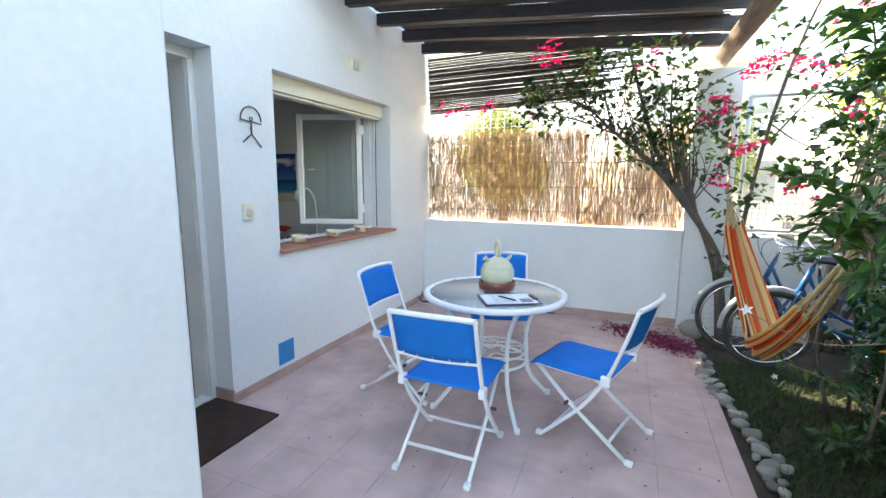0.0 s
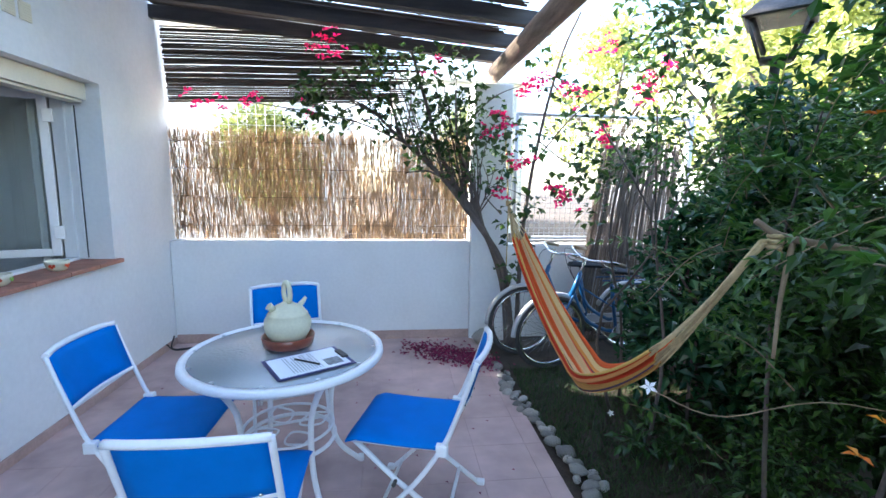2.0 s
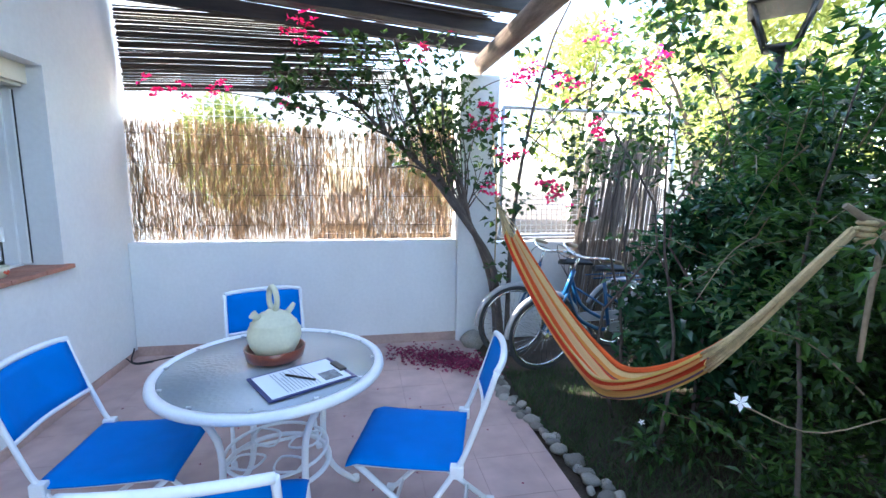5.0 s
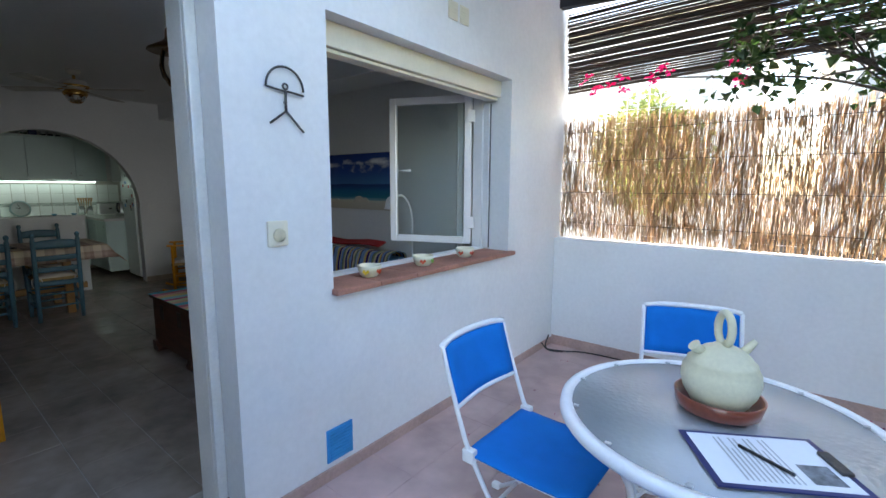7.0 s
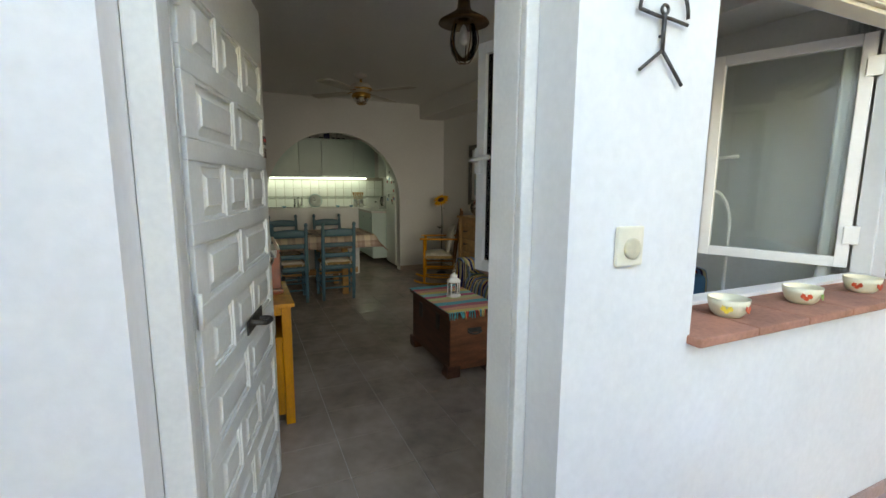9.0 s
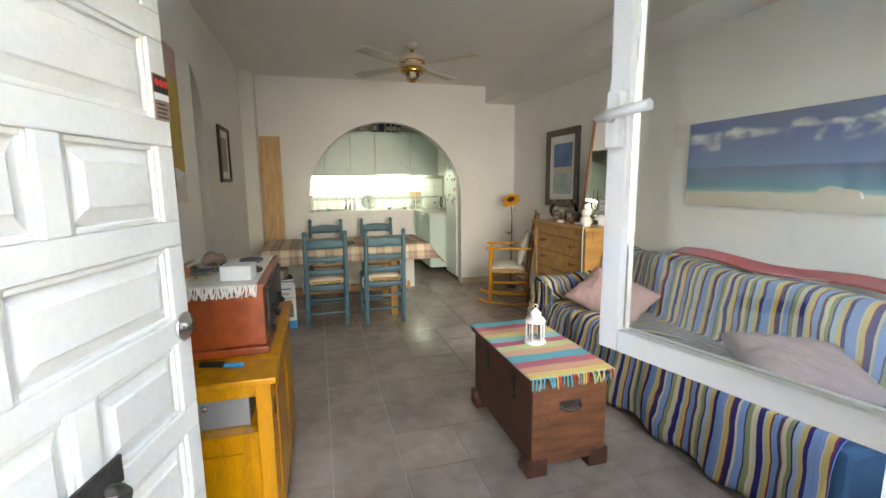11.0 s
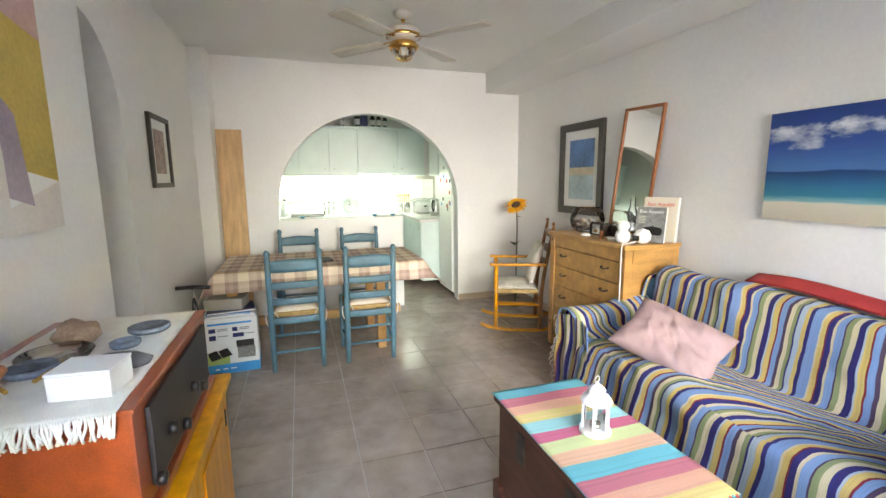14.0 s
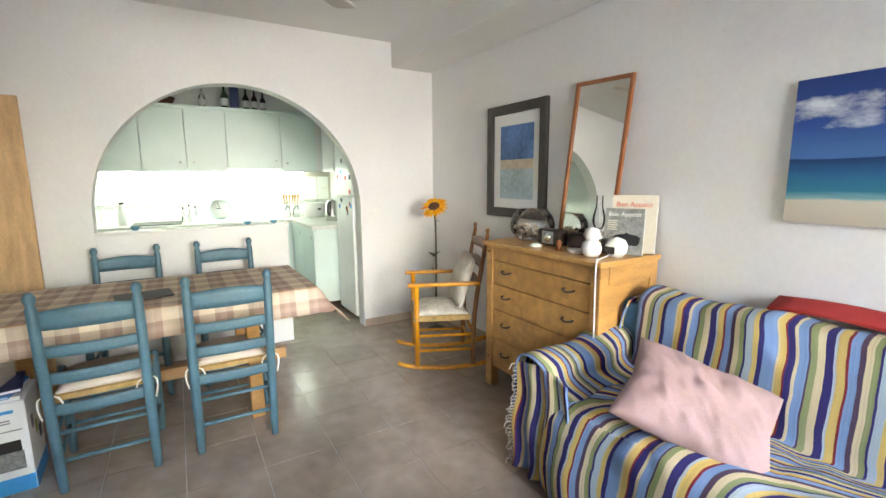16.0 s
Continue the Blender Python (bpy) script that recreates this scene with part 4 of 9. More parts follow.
def pergola():
    p = thing("pergola", "dark stained timber pergola over the patio", "pergola")
    for y in (2.76, 3.26, 3.76, 4.26, 4.76, 5.22):
        bm = bmesh.new()
        a, b = Vector((XO + 0.002, y, 2.895)), Vector((1.42, y + 0.02, 2.665))
        n = 8
        rings = []
        for i in range(n + 1):
            c = a.lerp(b, i / n)
            w, hh = 0.035, 0.05
            rings.append([bm.verts.new(c + Vector((0, sy * w, sz * hh + 0.004 * math.sin(i * 1.7 + y)))) for sy, sz in ((-1, -1), (1, -1), (1, 1), (-1, 1))])
        for A, B in zip(rings, rings[1:]):
            for k in range(4):
                bm.faces.new((A[k], A[(k + 1) % 4], B[(k + 1) % 4], B[k]))
        bm.faces.new(rings[0][::-1]), bm.faces.new(rings[-1])
        part("rafter", bm, M_BEAM, p)
    part("side_beam", tube([(1.33, 5.44, 2.535), (1.335, 4.4, 2.52), (1.34, 3.3, 2.51), (1.35, 2.2, 2.52), (1.35, 1.2, 2.53)], 0.075, 12), M_OLDWOOD, p, "weathered round timber beam")
    # mat of dark reeds over the rafters, drooping beyond the last one
    s = thing("reed_roof", "dark reed matting laid over the pergola and drooping", "reed roof")
    rnd = random.Random(8)
    me = to_mesh("slat", tube([(0, 0, 0), (0.25, 0.004, 0.003), (0.5, -0.003, -0.002), (0.75, 0.003, 0.0), (1, 0, 0)], 0.0062, 5), M_DARKREED)
    for k in range(184):
        if k < 118:
            y = 3.20 + k * 0.0181
            a, b = (XO + 0.02, y, 2.957), (1.30 + rnd.uniform(-0.2, 0.02), y, 2.735)
        else:
            t = (k - 118) / 65
            y = 5.30 + 0.07 * t
            z = 2.86 - 0.62 * t ** 0.9
            a = (XO + 0.02 + rnd.uniform(0, 0.02), y, z - 0.04 * (t > 0))
            b = (0.55 + rnd.uniform(-0.25, 0.2) - 0.1 * t, y + 0.02, z + 0.04 - 0.05 * (1 - t))
        o = new("slat", me)
        o.parent = s
        d = Vector(b) - Vector(a)
        q = d.to_track_quat("X", "Z").to_matrix().to_4x4()
        o.matrix_basis = Matrix.Translation((a[0], a[1], a[2] + rnd.uniform(-0.005, 0.005))) @ q @ Matrix.Diagonal((d.length, 1, 1, 1))


pergola()

# ---- garden ----
M_LEAF = leafy("hedge_leaf", (0.009, 0.034, 0.009), (0.05, 0.12, 0.022), 0.3, 0.3)
M_JASMINE = leafy("jasmine_leaf", (0.016, 0.052, 0.012), (0.085, 0.18, 0.036), 0.35, 0.35)
M_LEAFBLUE = leafy("glossy_leaf", (0.012, 0.05, 0.028), (0.05, 0.13, 0.05), 0.25, 0.25)
M_BOUGLEAF = leafy("bougainvillea_leaf", (0.011, 0.034, 0.012), (0.060, 0.105, 0.026), 0.4, 0.35)
M_BRACT = leafy("bougainvillea_bract", (0.50, 0.02, 0.10), (0.80, 0.08, 0.22), 0.6, 0.5)
# far leaves carry the sun's yellow brightness in their base colour
M_FARLEAF = leafy("sun_tinted_leaf", (0.15, 0.19, 0.05), (0.42, 0.43, 0.16), 0.5, 0.4)
M_DRYPETAL = leafy("dry_bract", (0.12, 0.015, 0.05), (0.35, 0.05, 0.12), 0.8, 0.2)
M_WHITEPETAL = leafy("white_petal", (0.75, 0.75, 0.75), (0.85, 0.85, 0.85), 0.6, 0.3)
M_ORANGEPETAL = leafy("orange_petal", (0.55, 0.12, 0.02), (0.7, 0.3, 0.04), 0.6, 0.3)
M_BARK = mat("grey_bark", (0.12, 0.095, 0.08), 0.85, 0.3, 8, 70, 0.7)
M_DRYSTEM = mat("dry_stem", (0.30, 0.22, 0.14), 0.8, 0.25, 10, 80, 0.4)
M_ROPE = mat("jute_rope", (0.55, 0.42, 0.22), 0.9, 0.2, 30, 200, 0.6)


def leaf_verts(vs, fs, p, d, n, L, W, fold=0.25):
    """One leaf: a folded pointed blade of four triangles."""
    side = d.cross(n)
    if side.length < 1e-4:
        side = d.orthogonal()
    side.normalize()
    n = side.cross(d).normalized()
    k = len(vs)
    mid = p + d * (L * 0.45)
    vs += [tuple(p), tuple(mid + side * W / 2 + n * W * fold), tuple(p + d * L - n * L * 0.12), tuple(mid - side * W / 2 + n * W * fold), tuple(mid)]
    fs += [(k, k + 4, k + 1), (k + 1, k + 4, k + 2), (k + 4, k + 3, k + 2), (k, k + 3, k + 4)]


def clump(vs, fs, rnd, c, rad, n, L, W, up=0.4, out=0.6):
    c = Vector(c)
    for _ in range(n):
        v = Vector((rnd.gauss(0, 1), rnd.gauss(0, 1), rnd.gauss(0, 1))).normalized()
        p = c + Vector((v.x * rad[0], v.y * rad[1], v.z * rad[2])) * rnd.random() ** 0.45
        d = (v * out + Vector((rnd.uniform(-1, 1), rnd.uniform(-1, 1), rnd.uniform(-0.7, 0.7)))).normalized()
        nn = Vector((rnd.uniform(-0.7, 0.7), rnd.uniform(-0.7, 0.7), up + rnd.random())).normalized()
        s = rnd.uniform(0.6, 1.25)
        leaf_verts(vs, fs, p, d, nn, L * s, W * s)


def crown_top(x, y):
    """The border is tall beside the path and drops away towards the lane."""
    return 1.5 + 0.20 * math.hypot(x - 0.33, y - 1.05) if y > 1.05 + 0.78 * (x - 0.33) else 2.9


def hedge():
    """A dense shrub border; clumps of leaves of uneven size with gaps, on many thin stems."""
    rnd = random.Random(21)
    h = thing("hedge", "dense dark green garden hedge beside the patio", "hedge")
    vs, fs = [], []
    for _ in range(600):
        x, y = rnd.uniform(1.75, 3.6), rnd.uniform(-1.2, 4.35)
        if x < 2.1 and rnd.random() < 0.35:
            continue
        if y > 2.6 and x < 1.95 + 0.55 * (y - 2.6):
            continue
        top = 2.35 - 0.5 * max(0, (y - 3.0)) - 0.35 * max(0, 2.2 - x)
        z = rnd.uniform(0.25, max(0.5, min(top, crown_top(x, y) - 0.2)))
        r = rnd.uniform(0.16, 0.34)
        if x < 2.35 and y < 2.9 and z - r < 0.75:
            continue
        clump(vs, fs, rnd, (x, y, z), (r, r, r * 0.8), int(190 * r / 0.25), 0.066, 0.036)
    raw("crown", vs, fs, M_LEAF, h)["kind"] = "stuff"
    bm = bmesh.new()
    for _ in range(70):
        x, y = rnd.uniform(1.85, 3.3), rnd.uniform(-1, 4.2)
        pts = [(x, y, -0.04), (x + rnd.uniform(-0.1, 0.1), y + rnd.uniform(-0.1, 0.1), 0.6), (x + rnd.uniform(-0.25, 0.2), y + rnd.uniform(-0.2, 0.2), 1.2), (x + rnd.uniform(-0.4, 0.2), y + rnd.uniform(-0.3, 0.3), 1.9)]
        tube_bm(bm, smooth_path(pts, 8), 0.012, 6, r_end=0.004)
    part("stems", bm, M_BARK, h)["kind"] = "stuff"
    # glossy shrub by the bicycles
    g = thing("shrub", "glossy broad-leaved shrub in front of the leaning reed mats", "shrub")
    vs, fs = [], []
    for _ in range(95):
        a = rnd.uniform(0, 6.28)
        q = rnd.random() ** 0.5
        x, y = 2.62 + 0.62 * q * math.cos(a), 3.6 + 0.6 * q * math.sin(a)
        z = rnd.uniform(0.2, 1.65 - 0.55 * q)
        r = rnd.uniform(0.12, 0.22)
        clump(vs, fs, rnd, (x, y, z), (r, r, r), 75, 0.10, 0.052, 0.7)
    for _ in range(22):
        clump(vs, fs, rnd, (2.36 + rnd.uniform(-0.16, 0.16), 3.2 + rnd.uniform(-0.12, 0.1), rnd.uniform(0.5, 2.0)), (0.17, 0.17, 0.17), 70, 0.09, 0.046, 0.7)
    raw("crown", vs, fs, M_LEAFBLUE, g)["kind"] = "stuff"
    bm = bmesh.new()
    for _ in range(16):
        a = rnd.uniform(0, 6.28)
        tube_bm(bm, smooth_path([(2.55, 3.75, -0.04), (2.55 + 0.15 * math.cos(a), 3.75 + 0.15 * math.sin(a), 0.5), (2.55 + 0.5 * math.cos(a), 3.75 + 0.45 * math.sin(a), 1.1)], 7), 0.014, 6, r_end=0.005)
    part("stems", bm, M_BARK, g)["kind"] = "stuff"
    # climbing jasmine with fine leaves, close to the path of the camera
    j = thing("jasmine", "fine-leaved climbing jasmine with white flowers", "climber")
    vs, fs = [], []
    bm = bmesh.new()
    for _ in range(640):
        x, y, z = rnd.uniform(1.12, 2.0), rnd.uniform(0.3, 2.8), rnd.uniform(0.1, 2.9)
        if z > crown_top(x, y) - 0.1 or (z > 2.0 and rnd.random() < 0.5) or (z < 1.12 and rnd.random() < 0.88):
            continue
        if (x < 1.5 and y > 0.98 + 0.93 * (x - 0.333)) or (z < 1.3 and x < 1.5):
            continue
        d = Vector((rnd.uniform(-0.9, 0.2), rnd.uniform(-0.8, 0.5), rnd.uniform(-0.5, 0.7))).normalized()
        L = rnd.uniform(0.15, 0.15 + min(0.4, 0.28 * x))
        if _ > 545:
            # the outermost shoots, leaning over the patio's edge
            x, y, z, L = rnd.uniform(1.0, 1.16), rnd.uniform(1.1, 1.56), rnd.uniform(1.2, 2.75), rnd.uniform(0.12, 0.24)
        if x + d.x * L < 0.90:
            continue
        pts = smooth_path([(x, y, z), Vector((x, y, z)) + d * L * 0.5 + Vector((0, 0, 0.04)), Vector((x, y, z)) + d * L], 9)
        tube_bm(bm, pts, 0.0028, 4, r_end=0.001)
        for q in pts[1:]:
            for s in (-1, 1):
                sd = d.cross(Vector((0, 0, 1)))
                sd = sd.normalized() if sd.length > 0.01 else Vector((1, 0, 0))
                for m in range(3):
                    dd = (sd * s * rnd.uniform(0.5, 1.2) + d * rnd.uniform(-0.1, 0.8) + Vector((0, 0, rnd.uniform(-0.5, 0.5)))).normalized()
                    leaf_verts(vs, fs, q, dd, Vector((rnd.uniform(-0.4, 0.4), rnd.uniform(-0.4, 0.4), 1)), rnd.uniform(0.03, 0.062), rnd.uniform(0.012, 0.024))
    for _ in range(330):
        x, y, z = rnd.uniform(1.22, 2.2), rnd.uniform(0.2, 2.9), rnd.uniform(0.1, 2.6)
        if z > crown_top(x, y) - 0.25 or (x < 1.6 and y > 0.9 + 0.93 * (x - 0.333)) or (z > 1.9 and rnd.random() < 0.4) or (z < 1.05 and (x < 1.9 or rnd.random() < 0.6)) or (z < 1.3 and x < 1.5):
            continue
        clump(vs, fs, rnd, (x, y, z), (0.2, 0.2, 0.18), 130, 0.045, 0.02)
    raw("leaves", vs, fs, M_JASMINE, j)["kind"] = "stuff"
    part("stems", bm, M_DRYSTEM, j)["kind"] = "stuff"
    for x, y, z, s in ((0.98, 1.95, 1.05, 1.0), (1.25, 2.6, 0.62, 0.7), (1.62, 1.6, 1.25, 0.8), (1.55, 1.15, 1.1, 0.9), (1.7, 2.3, 1.5, 0.7), (1.45, 1.3, 0.6, 0.8)):
        fv, ff = [], []
        for k in range(5):
            a = 2 * math.pi * k / 5
            leaf_verts(fv, ff, Vector((0, 0, 0)), Vector((math.cos(a), math.sin(a), 0.15)).normalized(), Vector((0, 0, 1)), 0.020 * s, 0.010 * s, 0.1)
        fl = raw("flower", fv, ff, M_WHITEPETAL, j, "white five-petalled jasmine flower")
        fl.matrix_basis = pose(x, y, z, 40, -35, 0)
    bm = tube(smooth_path([(1.75, 1.85, 0.95), (1.4, 1.9, 1.02), (1.15, 1.93, 0.98), (0.98, 1.95, 1.045)], 14), 0.0014, 5)
    part("bare_stem", bm, M_DRYSTEM, j)
    fv, ff = [], []
    for _ in range(34):
        c = Vector((rnd.uniform(1.15, 1.6), rnd.uniform(0.8, 1.9), rnd.uniform(0.5, 2.0)))
        for k in range(4):
            a = rnd.uniform(0, 6.28)
            leaf_verts(fv, ff, c, Vector((math.cos(a), math.sin(a), rnd.uniform(-0.3, 0.5))).normalized(), Vector((0, 0, 1)), 0.024, 0.014, 0.3)
    raw("withered_blooms", fv, ff, M_ORANGEPETAL, j)["kind"] = "stuff"


hedge()


def bougainvillea():
    rnd = random.Random(5)
    b = thing("bougainvillea", "bougainvillea with grey trunks and pink bracts on the pillar", "bougainvillea")
    limbs = [
        ([(1.50, 4.93, -0.03), (1.43, 4.9, 0.5), (1.36, 4.93, 0.85), (1.05, 5.0, 1.3), (0.8, 5.0, 1.6), (0.5, 5.0, 1.86), (0.25, 5.02, 2.1)], 0.038, 0.012),
        ([(1.47, 4.96, -0.03), (1.40, 4.95, 0.6), (1.22, 5.0, 1.1), (0.95, 5.0, 1.5), (0.81, 5.0, 1.79), (0.68, 5.0, 2.2), (0.55, 5.0, 2.62)], 0.034, 0.012),
        ([(1.20, 5.0, 1.15), (1.1, 4.95, 1.5), (0.95, 4.9, 1.85), (0.92, 4.9, 2.3)], 0.02, 0.007),
        ([(0.95, 5.0, 1.5), (0.7, 4.95, 1.62), (0.5, 4.95, 1.6)], 0.012, 0.005),
        ([(1.53, 4.9, -0.03), (1.53, 4.88, 0.7), (1.56, 4.9, 1.2), (1.66, 4.9, 1.9), (1.82, 4.88, 2.6), (1.9, 4.7, 2.9)], 0.024, 0.008),
        ([(1.62, 4.9, 1.7), (1.9, 4.7, 2.1), (2.2, 4.4, 2.35), (2.5, 4.1, 2.45)], 0.008, 0.003),
        ([(1.66, 4.9, 1.9), (1.8, 4.75, 1.75), (2.0, 4.6, 1.6), (2.15, 4.5, 1.4)], 0.007, 0.003),
        ([(0.5, 5.0, 1.86), (0.1, 5.0, 2.02), (-0.3, 5.05, 2.1), (-0.8, 5.15, 2.18)], 0.009, 0.004),
        ([(1.36, 4.95, 1.25), (1.2, 4.9, 1.42), (1.3, 4.86, 1.5), (1.55, 4.84, 1.42)], 0.006, 0.003),
        ([(1.0, 5.0, 2.0), (1.25, 4.9, 2.25), (1.5, 4.8, 2.35)], 0.006, 0.003),
    ]
    for pts, r, e in limbs:
        part("limb", tube(smooth_path(pts, 22), r, 9, r_end=e), M_BARK, b)
    vs, fs = [], []
    twigs = bmesh.new()
    tips = [(0.5, 2.0), (0.25, 2.15), (0.7, 2.15), (0.55, 2.45), (0.0, 2.05), (0.85, 2.2), (0.35, 2.3), (-0.3, 2.13), (0.95, 1.95), (0.1, 2.3), (0.62, 1.9), (1.15, 2.25), (0.4, 2.55), (0.8, 2.5), (1.05, 1.75), (1.1, 2.0), (0.9, 1.7), (1.25, 1.6), (0.75, 1.75), (-0.1, 2.25)]
    for x, z in tips:
        for _ in range(3):
            tx, tz = x + rnd.uniform(-0.2, 0.2), z + rnd.uniform(-0.12, 0.12)
            bx = min(1.15, max(0.3, tx + rnd.uniform(0.0, 0.35)))
            bz = 2.35 - 0.98 * bx
            tube_bm(twigs, smooth_path([(bx, 5.0, bz), ((bx + tx) / 2 + rnd.uniform(-0.08, 0.08), 4.97, (bz + tz) / 2 + rnd.uniform(0.0, 0.1)), (tx, 5.0 + rnd.uniform(-0.1, 0.1), tz)], 7), 0.008, 5, r_end=0.002)
        for _ in range(4):
            clump(vs, fs, rnd, (x + rnd.uniform(-0.2, 0.2), 5.0 + rnd.uniform(-0.15, 0.12), z + rnd.uniform(-0.1, 0.1)), (0.14, 0.1, 0.11), 16, 0.068, 0.062, 0.5)
    for x, y, z in ((1.35, 4.8, 2.0), (1.42, 4.8, 1.75), (1.6, 4.75, 1.9), (1.75, 4.6, 1.5), (1.55, 4.8, 1.35), (1.9, 4.5, 1.55), (2.0, 4.4, 2.1), (1.7, 4.6, 2.3), (2.2, 4.3, 2.35), (1.46, 4.85, 0.75), (1.5, 4.9, 1.0), (1.45, 4.88, 1.25), (1.55, 4.7, 2.6), (1.2, 4.85, 1.95), (1.85, 4.75, 2.0), (2.05, 4.55, 1.3), (1.95, 4.6, 1.75)):
        clump(vs, fs, rnd, (x, y, z), (0.15, 0.12, 0.13), 20, 0.072, 0.066, 0.5)
    for _ in range(30):
        clump(vs, fs, rnd, (rnd.uniform(1.85, 2.7), rnd.uniform(3.5, 4.7), rnd.uniform(1.5, 2.9)), (0.17, 0.15, 0.16), 26, 0.075, 0.05, 0.5)
    for _ in range(10):
        clump(vs, fs, rnd, (rnd.uniform(-1.2, 1.2), rnd.uniform(4.0, 5.2), 2.98), (0.2, 0.2, 0.06), 24, 0.07, 0.05, 0.6)
    raw("leaves", vs, fs, M_BOUGLEAF, b)["kind"] = "stuff"
    part("twigs", twigs, M_BARK, b)["kind"] = "stuff"
    blooms = [(1.29, 4.8, 2.08), (1.36, 4.78, 2.02), (1.22, 4.8, 1.95), (1.48, 4.8, 1.71), (1.42, 4.8, 1.66), (1.78, 4.6, 1.46), (1.72, 4.62, 1.5), (1.8, 4.58, 1.40), (2.08, 4.4, 1.87), (2.02, 4.42, 1.9), (1.5, 4.6, 2.31), (1.42, 4.65, 2.27), (1.58, 4.6, 2.35), (1.81, 4.4, 2.19), (1.72, 4.45, 2.22), (2.07, 4.0, 2.13), (2.15, 4.0, 2.2), (-0.13, 4.85, 2.63), (-0.08, 4.85, 2.53), (-0.2, 4.85, 2.6), (-0.85, 5.2, 2.2), (-1.1, 5.2, 2.19), (-1.3, 5.2, 2.2), (0.75, 4.85, 2.5), (1.35, 4.9, 1.42), (-0.3, 5.1, 2.12), (1.0, 4.85, 2.75), (1.9, 4.2, 2.5), (2.3, 4.1, 2.35)]
    vs, fs = [], []
    for c in blooms:
        for _ in range(7):
            q = Vector(c) + Vector((rnd.gauss(0, 0.045), rnd.gauss(0, 0.03), rnd.gauss(0, 0.038)))
            for k in range(3):
                a = 2.1 * k + rnd.uniform(-0.4, 0.4)
                d = Vector((math.cos(a), math.sin(a) * 0.7, rnd.uniform(-0.5, 0.7))).normalized()
                leaf_verts(vs, fs, q, d, Vector((rnd.uniform(-1, 1), -0.6, 0.6)), rnd.uniform(0.038, 0.052), rnd.uniform(0.030, 0.040), 0.3)
    raw("bracts", vs, fs, M_BRACT, b)["kind"] = "stuff"
    # fallen bracts
    vs, fs = [], []
    for _ in range(1000):
        t = rnd.random() ** 0.55
        x, y = 1.22 - 0.75 * (1 - t) + rnd.gauss(0, 0.06), 4.62 + 0.42 * (1 - t) + rnd.gauss(0, 0.11)
        if y > YB - 0.02 or x > 1.9:
            continue
        a = rnd.uniform(0, 6.28)
        leaf_verts(vs, fs, Vector((x, y, 0.004 + 0.012 * rnd.random())), Vector((math.cos(a), math.sin(a), 0.1)).normalized(), Vector((0, 0, 1)), 0.034, 0.026, 0.35)
    for _ in range(90):
        x, y = rnd.uniform(-1.4, 1.2), rnd.uniform(2.2, 5.0)
        a = rnd.uniform(0, 6.28)
        leaf_verts(vs, fs, Vector((x, y, 0.004)), Vector((math.cos(a), math.sin(a), 0.1)).normalized(), Vector((0, 0, 1)), 0.018, 0.012, 0.35)
    f = raw("fallen_petals", vs, fs, M_DRYPETAL)
    tagged(f, "dry pink bracts scattered on the patio tiles", "fallen petals", kind="stuff")


bougainvillea()


